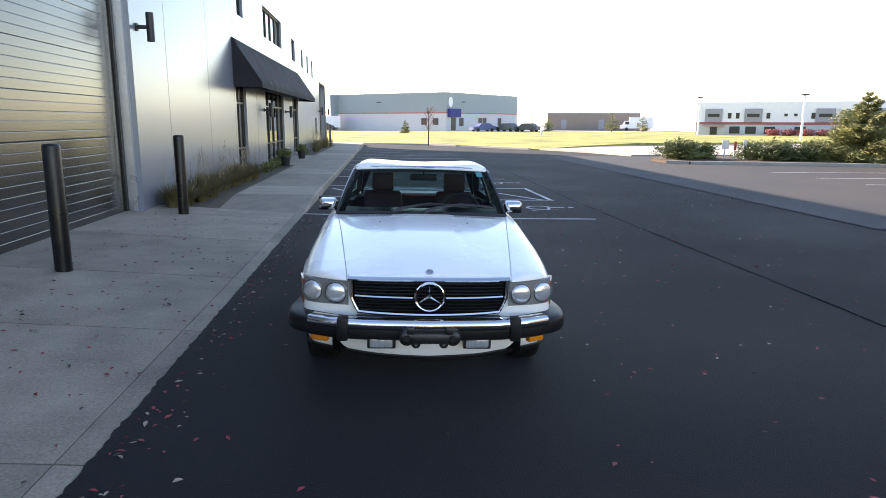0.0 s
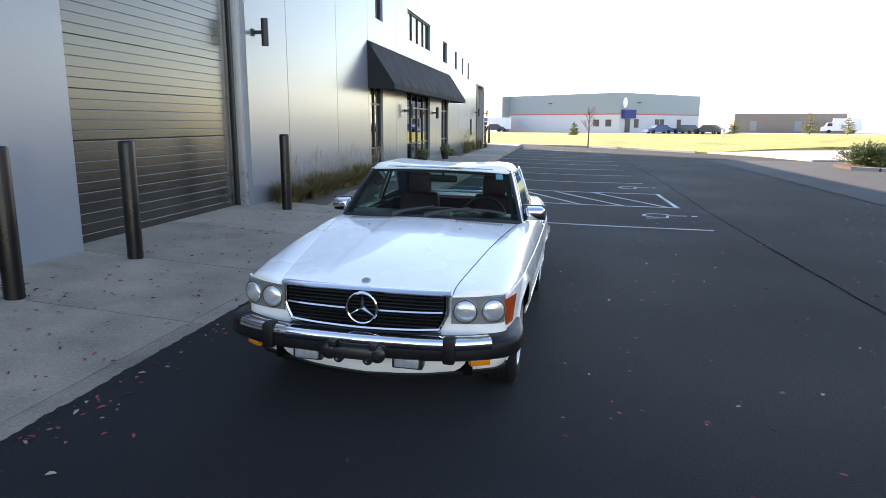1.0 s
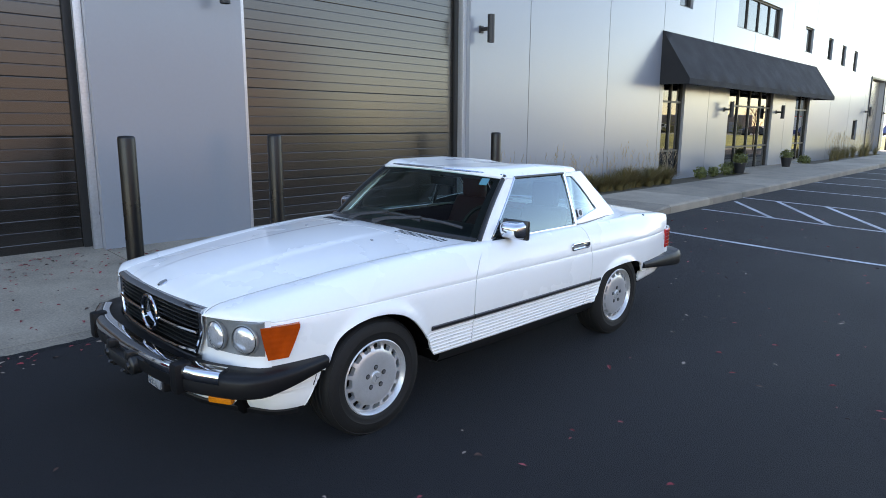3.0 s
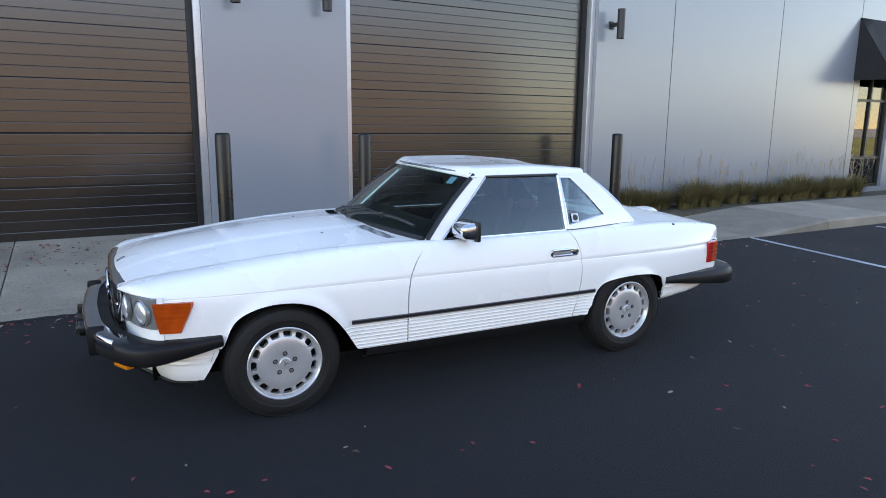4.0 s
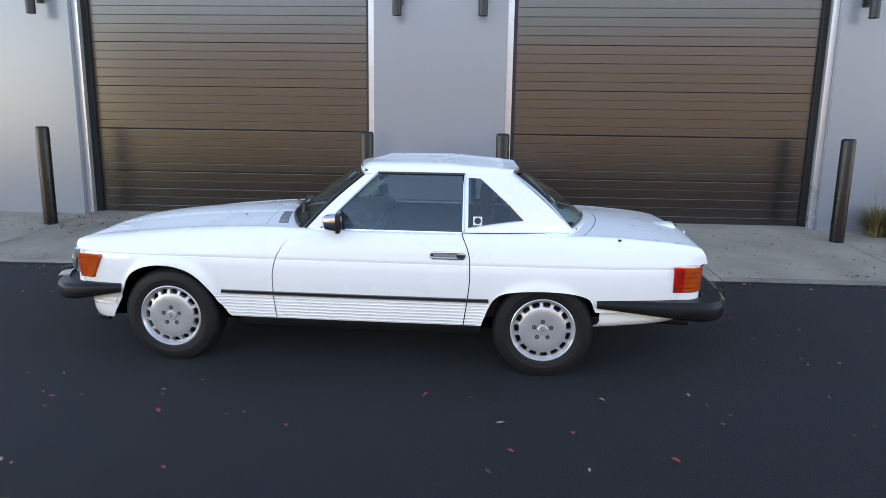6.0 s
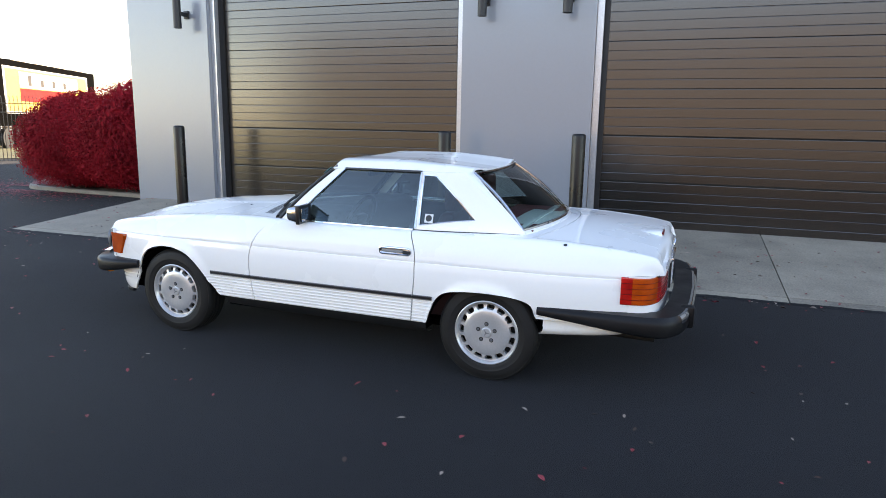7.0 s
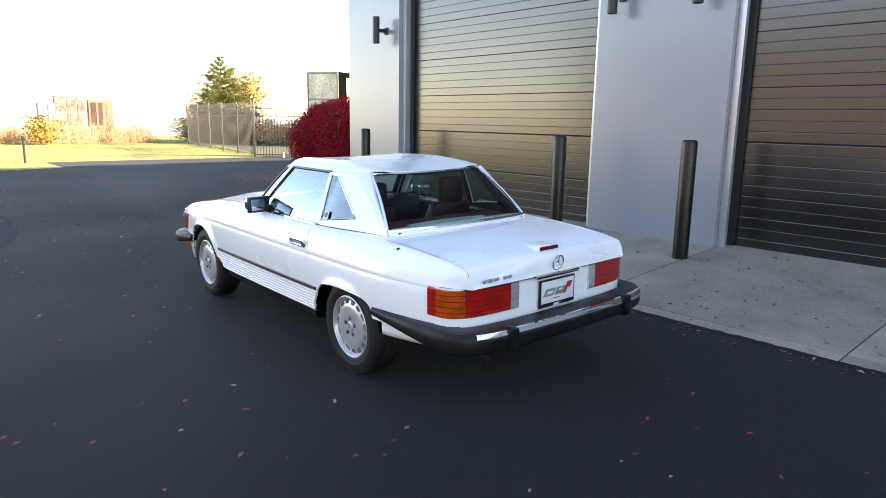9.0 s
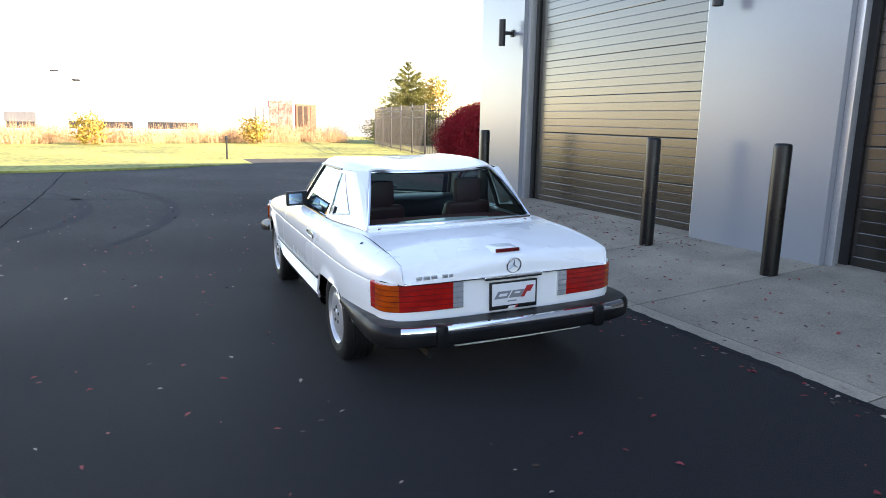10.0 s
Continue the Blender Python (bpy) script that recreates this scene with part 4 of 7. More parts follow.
for sgn in (1, -1):
    lo, hi = Vector(ws_base(sgn)), Vector(ws_top(sgn))
    b = Build()
    rows = []
    for u in steps(0, 1, 10):
        p = lo.lerp(hi, u) + Vector((0, -0.6, 0.8)) * 0.018 * math.sin(math.pi * u)
        y2, z2 = 1.005 + 0.367 * u, 0.908 + 0.357 * u
        q = Vector((sgn * (flank_x(y2, z2) + 0.002), y2, z2))
        m = (p + q) / 2 + Vector((sgn * 0.008, -0.008, 0.004))
        rows.append([tuple(p + Vector((0, 0.004, -0.012))), tuple(p), tuple(m), tuple(q), tuple(q + Vector((-sgn * 0.02, 0.005, 0)))])
    b.grid(rows)
    pil = put("windscreen_pillar", b, M["paint"], CAR, smooth=45)
    b = Build()
    b.tube([Vector(r[1]).lerp(Vector(r[2]), 0.3) for r in rows], 0.0155, 8)
    put("pillar_seal", b, M["trim_black"], pil)
    b = Build()
    b.tube([r[3] for r in rows], 0.007, 6)
    put("pillar_trim", b, M["chrome"], pil)
    # side glass and rails
    b = Build()
    g = []
    for u in steps(0, 1, 10):
        z = 0.905 + 0.36 * u
        yf = 1.010 + 0.367 * u
        g.append([(sgn * (flank_x(y, z) - 0.006), y, z) for y in steps(yf, 1.93, 6)])
    b.grid(g)
    door = DOORS[0 if sgn > 0 else 1]
    put("side_window", b, M["side_glass"], door, "tinted side window")
    b = Build()
    b.tube([(sgn * (flank_x(1.372 + 0.56 * t, 1.266) + 0.002), 1.372 + 0.56 * t, 1.266) for t in steps(0, 1, 6)], 0.009, 6)
    put("roof_trim", b, M["trim_black"], roof)
    b = Build()
    b.tube([(sgn * 0.737, y, 0.912) for y in steps(1.0, 1.925, 8)], 0.008, 6)
    put("waist_trim", b, M["chrome"], door, "chrome waist strip")
    # rub strip with bright edges, in the three panels
    for host, a, c in ((CAR, 0.39, 0.731), (door, 0.737, 1.968), (CAR, 1.976, 2.105)):
        b = Build()
        path = [(sgn * side_x(y, 0.505), y, 0.508) for y in steps(a, c, 12)]
        o = sgn
        rowsx = [[(p[0] + o * w, p[1], p[2] + h) for w, h in ((-0.006, -0.0115), (0.007, -0.0115), (0.012, -0.006), (0.012, 0.006), (0.007, 0.0115), (-0.006, 0.0115))] for p in path]
        b.grid(rowsx, close=True)
        b.face(rowsx[0])
        b.face(rowsx[-1])
        strip = put("rub_strip", b, M["strip"], host, "black rubber side strip")
        b = Build()
        for dz in (-0.0105, 0.0105):
            b.tube([(p[0] + o * 0.008, p[1], p[2] + dz) for p in path], 0.0030, 6)
        put("strip_trim", b, M["bolt"], strip)
    # sill
    b = Build()
    rowsx = [[(sgn * w, y, z) for w, z in ((0.70, 0.33), (side_x(y, 0.33) - 0.006, 0.332), (side_x(y, 0.30) - 0.004, 0.30), (side_x(y, 0.27) - 0.015, 0.268), (0.72, 0.258))] for y in steps(0.49, 2.055, 12)]
    b.grid(rowsx)
    put("sill", b, M["trim_black"], CAR, "black sill")
    # handle
    b = Build()
    hx = side_x(1.85, 0.79)
    ring = []
    for cy, cz, a0 in ((1.935, 0.790, 0), (1.758, 0.790, 90), (1.758, 0.782, 180), (1.935, 0.782, 270)):
        ring += [(0.006, cy + 0.016 * math.cos(radians(a0 + 18 * i)), cz + 0.016 * math.sin(radians(a0 + 18 * i))) for i in range(6)]
    b.tube(ring + ring[:2], 0.0072, 8, caps=False)
    b.cbox(0.0, 0.012, 1.905, 1.948, 0.768, 0.804, 0.004)
    b.cbox(0.0, 0.004, 1.746, 1.906, 0.768, 0.804, 0.002)
    han = put("door_handle", b, M["chrome"], door, "chrome pull handle with black inlay")
    han.matrix_local = Matrix.Translation((sgn * (hx - 0.012), 0, 0.0)) @ (Matrix.Identity(4) if sgn > 0 else Matrix.Diagonal((-1, 1, 1, 1)))
    b = Build()
    b.cbox(0.0, 0.008, 1.756, 1.900, 0.777, 0.793, 0.003)
    put("grip", b, M["plate_grey"], han)
    b = Build()
    b.lathe([(0.011, 0.0), (0.011, 0.012), (0, 0.013)], 14, axis="x", at=(0.002, 1.93, 0.786))
    put("lock", b, M["chrome"], han)
    # door mirror
    b = Build()
    bm = bmesh.new()
    bmesh.ops.create_cube(bm, size=1.0)
    for w in bm.verts:
        back = w.co.y > 0
        w.co = Vector((w.co.x * (0.178 if back else 0.14), w.co.y * 0.105 - 0.0175, w.co.z * (0.116 if back else 0.086)))
    bmesh.ops.bevel(bm, geom=list(bm.edges), offset=0.030, segments=4, profile=0.5, affect="EDGES")
    b.bm(bm)
    mir = put("door_mirror", b, M["chrome"], door, "chrome door mirror on a black foot", smooth=60)
    mir.matrix_local = pose(sgn * 0.806, 1.128, 0.972, 0, 0, sgn * 7)
    b = Build()
    b.cbox(-0.074, 0.074, -0.003, 0.003, -0.042, 0.042, 0.002)
    mg = put("mirror_glass", b, M["mirror"], mir, "blue-tinted mirror glass")
    mg.matrix_local = pose(0, 0.044, 0, 0, 0, sgn * 5)
    b = Build()
    b.cbox(-0.092, 0.092, 0.014, 0.043, -0.061, 0.061, 0.010)
    put("mirror_rim", b, M["trim_black"], mir)
    b = Build()
    b.tube([(-sgn * 0.06, 0.0, -0.03), (-sgn * 0.12, 0.015, -0.045), (-sgn * 0.15, 0.02, -0.075)], [0.03, 0.028, 0.03], 10)
    put("mirror_foot", b, M["trim_black"], mir)

# ---- wheels
def wheel(x, y, sgn):
    w = thing("wheel", "", "", m=None)
    w.parent = CAR
    w.matrix_basis = pose(x, y, 0.316) @ (Matrix.Identity(4) if sgn > 0 else pose(0, 0, 0, 0, 0, 180))
    del_keys = [k for k in ("category",) if k in w]
    for k in del_keys:
        del w[k]
    # tyre: outer face towards +x
    b = Build()
    R = 0.318
    prof = [(0.19, -0.085), (0.20, -0.10), (0.23, -0.108), (0.265, -0.108), (0.295, -0.098), (0.308, -0.086), (0.315, -0.075)]
    for g in (-0.055, -0.02, 0.015, 0.05):
        prof += [(R, g - 0.012), (R - 0.006, g - 0.008), (R - 0.006, g - 0.001), (R, g + 0.003)]
    prof += [(0.315, 0.075), (0.308, 0.086), (0.302, 0.093), (0.299, 0.091), (0.292, 0.097), (0.265, 0.104), (0.245, 0.106), (0.242, 0.104), (0.225, 0.104), (0.212, 0.100), (0.204, 0.094), (0.195, 0.086)]
    b.lathe(prof, 64, axis="x")
    put("tyre", b, M["tyre"], w, "black rubber tyre", smooth=35)
    # alloy with fifteen slots
    b = Build()
    face = lambda r: smooth_lerp(r, [0, 0.03, 0.06, 0.12, 0.142, 0.172, 0.183, 0.19, 0.198, 0.204], [0.088, 0.088, 0.092, 0.094, 0.089, 0.076, 0.077, 0.090, 0.101, 0.097])
    n = 15
    per = 10
    seg = n * per
    radii = [0.028, 0.06, 0.10, 0.130, 0.142, 0.149, 0.156, 0.173, 0.180, 0.184, 0.188, 0.193, 0.199, 0.205, 0.201]
    deep = [face(r) for r in radii[:-1]] + [0.075]
    P = lambda i, k: (deep[i], radii[i] * math.cos(2 * math.pi * k / seg), radii[i] * math.sin(2 * math.pi * k / seg))
    for i in range(len(radii) - 1):
        for k in range(seg):
            c = k % per
            if i in (5, 6, 7) and 1 <= c <= 7:
                if i == 5 and c == 1:
                    b.face([P(i, k), P(i, k + 1), P(i + 1, k)])
                elif i == 5 and c == 7:
                    b.face([P(i, k), P(i, k + 1), P(i + 1, k + 1)])
                elif i == 7 and c == 1:
                    b.face([P(i, k), P(i + 1, k + 1), P(i + 1, k)])
                elif i == 7 and c == 7:
                    b.face([P(i, k + 1), P(i + 1, k + 1), P(i + 1, k)])
                continue
            b.face([P(i, k), P(i, k + 1), P(i + 1, k + 1), P(i + 1, k)])
    # slot walls
    back = lambda p: (p[0] - 0.03, p[1], p[2])
    for q in range(n):
        k0 = q * per
        ring = [P(5, k0 + j) for j in range(2, 8)] + [P(6, k0 + 8), P(7, k0 + 8)] + [P(8, k0 + j) for j in range(7, 1, -1)] + [P(7, k0 + 1), P(6, k0 + 1)]
        b.grid([ring + ring[:1], [back(p) for p in ring + ring[:1]]])
    rim = put("rim", b, M["alloy"], w, "silver alloy rim with fifteen slots", smooth=28)
    b = Build()
    b.lathe([(0.0, 0.005), (0.19, 0.005), (0.195, -0.08), (0.0, -0.082)], 40, axis="x")
    put("brake_backing", b, M["bolt_shade"], w)
    b = Build()
    b.lathe([(0.033, 0.086), (0.033, 0.094), (0.028, 0.098), (0.0, 0.099)], 28, axis="x")
    put("hub_cap", b, M["alloy"], rim)
    b = Build()
    for a in (0, 120, 240):
        a = radians(a)
        b.face([(0.1005, 0.005 * math.cos(a + 1.57), 0.005 * math.sin(a + 1.57)), (0.1005, 0.024 * math.cos(a), 0.024 * math.sin(a)), (0.1005, 0.005 * math.cos(a - 1.57), 0.005 * math.sin(a - 1.57))])
    put("hub_emblem", b, M["plate_grey"], rim, smooth=0)
    for k in range(5):
        a = radians(90 + 72 * k)
        c = (0, 0.056 * math.cos(a), 0.056 * math.sin(a))
        # dark disc whose colour stands in for the shade round the bolt
        b = Build()
        b.lathe([(0.0135, 0.088), (0.0135, 0.0934), (0.0, 0.0936)], 14, axis="x", at=c)
        put("bolt_recess", b, M["bolt_shade"], rim)
        b = Build()
        b.lathe([(0.0088, 0.092), (0.0088, 0.098), (0.007, 0.0995), (0.0, 0.0998)], 6, axis="x", at=c)
        put("wheel_bolt", b, M["bolt"], rim)
    return w


for y in (0.022, 2.450):
    for sgn in (1, -1):
        wheel(sgn * 0.715, y, sgn)

# wells and underside, in the near-black that stands in for their shade
b = Build()
b.box(-0.60, 0.60, -0.62, 2.70, 0.25, 0.50)
b.box(-0.70, 0.70, 2.71, 3.30, 0.385, 0.50)
b.box(-0.79, 0.79, 0.50, 2.03, 0.27, 0.42)
put("underbody", b, M["hole"], CAR, "black underside", smooth=0)
for yc, r in ((0.04, 0.405), (2.41, 0.375)):
    for sgn in (1, -1):
        b = Build()
        rows = []
        for x in (0.50, 0.80):
            rows.append([(sgn * x, yc + r * 1.02 * math.cos(a), 0.27 + (r if yc < 1 else r - 0.050) * math.sin(a)) for a in [radians(16 + 148 * i / 20) for i in range(21)]])
        b.grid(rows)
        put("wheel_well", b, M["hole"], CAR, smooth=40)
b = Build()
b.tube([(0.45, 2.95, 0.33), (0.5, 3.15, 0.318), (0.5, 3.42, 0.312)], 0.024, 14)
put("exhaust_pipe", b, M["tyre"], CAR, "dull steel tailpipe")

# ---- bumpers
def bumper(name, half, z_lo, z_hi, chrome_x, over_x, rear=False):
    host = thing(name, "", "")
    for k in ("category", "label"):
        if k in host:
            del host[k]
    host.parent = CAR
    full = mirror_plan(smooth_plan(half, 28))
    if rear:
        full = full[::-1]
    path = [(x, y, 0) for x, y in full]
    b = Build()
    t = 0.075
    top = 0.014 if rear else 0.0
    prof = [(-0.06, z_lo + 0.012), (t - 0.02, z_lo), (t - 0.004, z_lo + 0.012), (t, z_lo + 0.03), (t, z_hi - 0.035), (t - 0.006, z_hi - 0.018 + top * 0.4), (t - 0.022, z_hi - 0.006 + top), (-0.06, z_hi - 0.004 + top)]
    # out points away from the car
    run = [0.0]
    for p, q in zip(path, path[1:]):
        run.append(run[-1] + math.dist(p, q))
    rows = []
    for i, p in enumerate(path):
        a, c = path[max(i - 1, 0)], path[min(i + 1, len(path) - 1)]
        d = Vector((c[0] - a[0], c[1] - a[1], 0)).normalized()
        f = min(1.0, 0.44 + 0.56 * min(run[i], run[-1] - run[i]) / 0.62) if rear else min(1.0, 0.55 + 0.45 * min(run[i], run[-1] - run[i]) / 0.34)
        rows.append([Vector((p[0] + d.y * (o - 0.075), p[1] - d.x * (o - 0.075), z_hi + (z - z_hi) * f)) for o, z in prof])
    b.grid(rows, 0, close=True, flip=True)
    b.face(rows[0])
    b.face(rows[-1][::-1])
    put("bumper_rubber", b, M["rubber"], host, "black rubber bumper", smooth=40)
    inner = [p for p in path if abs(p[0]) < chrome_x]
    b = Build()
    prof = [(-0.075, z_hi - 0.055), (0.001, z_hi - 0.044), (0.005, z_hi - 0.038), (0.005, z_hi - 0.016), (0.001, z_hi + 0.001), (-0.006, z_hi + 0.009), (-0.018, z_hi + 0.013), (-0.05, z_hi + 0.014), (-0.075, z_hi + 0.012)] if not rear else [(-0.04, z_hi - 0.044), (-0.004, z_hi - 0.044), (0.004, z_hi - 0.038), (0.006, z_hi - 0.024), (0.003, z_hi - 0.008), (-0.008, z_hi + 0.006), (-0.026, z_hi + 0.008), (-0.04, z_hi - 0.01)]
    b.sweep(inner, prof)
    put("chrome_blade", b, M["chrome"], host, "polished chrome bumper blade", smooth=35)
    for sgn in (1, -1):
        i = min(range(len(path)), key=lambda k: abs(path[k][0] - sgn * over_x))
        p = path[i]
        b = Build()
        f = -1 if not rear else 1
        y0, y1 = sorted((p[1] - f * 0.06, p[1] + f * 0.024))
        b.cbox(p[0] - 0.034, p[0] + 0.034, y0, y1, z_lo - 0.008, z_hi + (0.014 if rear else 0.024), 0.018)
        put("overrider", b, M["rubber"], host, "black rubber overrider", smooth=50)
    return host


bumper("front_bumper", [(0, -0.935), (0.35, -0.918), (0.56, -0.876), (0.70, -0.815), (0.812, -0.74), (0.867, -0.640), (0.877, -0.52), (0.864, -0.40), (0.846, -0.297)], 0.418, 0.530, 0.735, 0.51)
bumper("rear_bumper", [(0, 3.63), (0.35, 3.622), (0.60, 3.60), (0.74, 3.563), (0.825, 3.495), (0.858, 3.39), (0.868, 3.15), (0.862, 2.77)], 0.420, 0.530, 0.775, 0.52, True)
for sgn in (1, -1):
    b = Build()
    b.cbox(-0.085, 0.085, -0.03, 0.05, -0.042, 0.042, 0.012)
    fog = put("fog_lamp", b, M["trim_black"], CAR, "clear rectangular fog lamp")
    fog.matrix_local = pose(sgn * 0.285, -0.865, 0.402)
    b = Build()
    b.cbox(-0.068, 0.068, -0.040, -0.026, -0.029, 0.029, 0.012)
    put("lens", b, M["clear_lens"], fog)
    b = Build()
    b.cbox(-0.058, 0.058, -0.02, 0.02, -0.018, 0.018, 0.008)
    ind = put("front_indicator", b, M["amber_light"], CAR, "amber lens below the bumper")
    ind.matrix_local = pose(sgn * 0.660, -0.755, 0.390, 0, 0, sgn * 30)
# number plate bracket: a barrel with round lobes and lower lugs
b = Build()
b.cbox(-0.115, 0.115, -0.968, -0.905, 0.412, 0.476, 0.018)
bracket = put("plate_bracket", b, M["trim_black"], CAR, "empty black number plate bracket")
for sx in (-1, 1):
    for x, z, r in ((0.135, 0.446, 0.046), (0.082, 0.412, 0.028)):
        b = Build()
        b.lathe([(0.0, -0.972), (r * 0.35, -0.972), (r * 0.45, -0.962), (r * 0.8, -0.960), (r, -0.952), (r, -0.91), (0.0, -0.91)], 18, axis="y", at=(sx * x, 0, z))
        put("bracket_lobe", b, M["trim_black"], bracket, smooth=40)
    b = Build()
    b.cbox(sx * 0.115 - 0.022, sx * 0.115 + 0.022, -0.965, -0.915, 0.47, 0.515, 0.01)
    put("bracket_tab", b, M["trim_black"], bracket)
    b = Build()
    b.lathe([(0.007, -0.974), (0.007, -0.978), (0.0, -0.979)], 8, axis="y", at=(sx * 0.082, 0, 0.412))
    put("bracket_bolt", b, M["bolt"], bracket)

# ---- grille and lamps
grille = thing("grille", "", "")
for k in ("category", "label"):
    if k in grille:
        del grille[k]
grille.parent = CAR
nose_y = lambda x: smooth_lerp(abs(x), [p[0] for p in NOSE], [p[1] for p in NOSE])
b = Build()
GX, G0, G1 = 0.478, 0.545, 0.745
gx = lambda z: GX - 0.008 - 0.05 * max(0, (0.66 - z) / 0.115) ** 1.5
b.grid([[(x, nose_y(x) - 0.012, z) for x in steps(-gx(z), gx(z), 30)] for z in steps(G0, G1, 6)])
put("grille_backing", b, M["hole"], grille)
for k in range(9):
    z = 0.567 + 0.0205 * k
    w = gx(z) - 0.02
    b = Build()
    b.sweep([(x, nose_y(x) - 0.016, z) for x in steps(-w, w, 24)], [(-0.012, -0.0045), (0.012, -0.0065), (0.014, 0.0), (-0.012, 0.006)])
    put("grille_slat", b, M["trim_black"], grille, "satin black slat" if k == 0 else "")
for z, h, nm in ((0.650, 0.008, "centre_bar"),):
    b = Build()
    w = gx(z) - 0.02
    for a, c in ((0.10, w), (-w, -0.10)):
        b = Build()
        b.sweep([(x, nose_y(x) - 0.034, z - 0.008 * (1 - (x / w) ** 2)) for x in steps(a, c, 14)], [(-0.01, -h), (0.008, -h), (0.012, 0), (0.008, h), (-0.01, h)])
        put(nm, b, M["chrome"], grille, "chrome centre bar")
# frame: top, bottom, sides
b = Build()
b.sweep([(x, nose_y(x) - 0.022, 0.752) for x in steps(-GX - 0.012, GX + 0.012, 26)], [(-0.03, -0.012), (0.010, -0.010), (0.018, 0.0), (0.010, 0.012), (-0.012, 0.018), (-0.03, 0.016)])
b.sweep([(x, nose_y(x) - 0.030, 0.556 - 0.020 * (1 - (x / 0.46) ** 2)) for x in steps(-gx(0.548) - 0.012, gx(0.548) + 0.012, 26)], [(-0.02, -0.009), (0.010, -0.008), (0.014, 0), (0.010, 0.009), (-0.02, 0.009)])
for sgn in (1, -1):
    b.tube([(sgn * (gx(z) + 0.004), nose_y(gx(z)) - 0.026, z) for z in steps(0.548, 0.752, 10)], 0.011, 8)
put("grille_frame", b, M["chrome"], grille, "chrome grille surround", smooth=45)
# solid black bar, coloured for the shade in the gap above the bumper
b = Build()
b.sweep([(x, nose_y(x) - 0.03, 0.513) for x in steps(-0.44, 0.44, 24)], [(-0.02, -0.02), (0.012, -0.018), (0.016, 0.0), (0.006, 0.016), (-0.02, 0.016)])
put("lower_slot", b, M["trim_black"], grille, "black bar standing in for the dark gap below the grille")


def emblem(R, r, parent, m, mat="chrome"):
    b = Build()
    n = 40
    rows = [[((R - r + r * math.cos(t)) * math.cos(a), r * math.sin(t), (R - r + r * math.cos(t)) * math.sin(a)) for t in [2 * math.pi * j / 8 for j in range(8)]] for a in [2 * math.pi * i / n for i in range(n + 1)]]
    b.grid(rows, close=True)
    for k in range(3):
        a = radians(90 + 120 * k)
        d, o = Vector((math.cos(a), 0, math.sin(a))), Vector((-math.sin(a), 0, math.cos(a)))
        tip = d * (R - r)
        w = R * 0.13
        c0, f0 = Vector((0, -R * 0.16, 0)), Vector((0, r * 0.4, 0))
        p, q = d * w * 0.6 + o * w, d * w * 0.6 - o * w
        b.face([c0, tip + Vector((0, -r * 0.3, 0)), p])
        b.face([c0, q, tip + Vector((0, -r * 0.3, 0))])
        b.face([p, tip + Vector((0, -r * 0.3, 0)), tip + f0, p + f0])
        b.face([q, q + f0, tip + f0, tip + Vector((0, -r * 0.3, 0))])
    ob = put("emblem", b, M[mat], parent, "round chrome emblem", smooth=25)
    ob.matrix_local = m
    return ob


emblem(0.096, 0.009, grille, pose(0, -0.792, 0.652))
b = Build()
b.lathe([(0.026, 0.0), (0.026, 0.004), (0.020, 0.007), (0.0, 0.008)], 24)
bd = put("badge", b, M["chrome"], bonnet, "small round badge")
bd.matrix_local = pose(0, -0.716, top_z(-0.716, 0), 27)
b = Build()
b.lathe([(0.019, 0.0072), (0.0, 0.0085)], 24)
put("badge_centre", b, M["plate_grey"], bd)

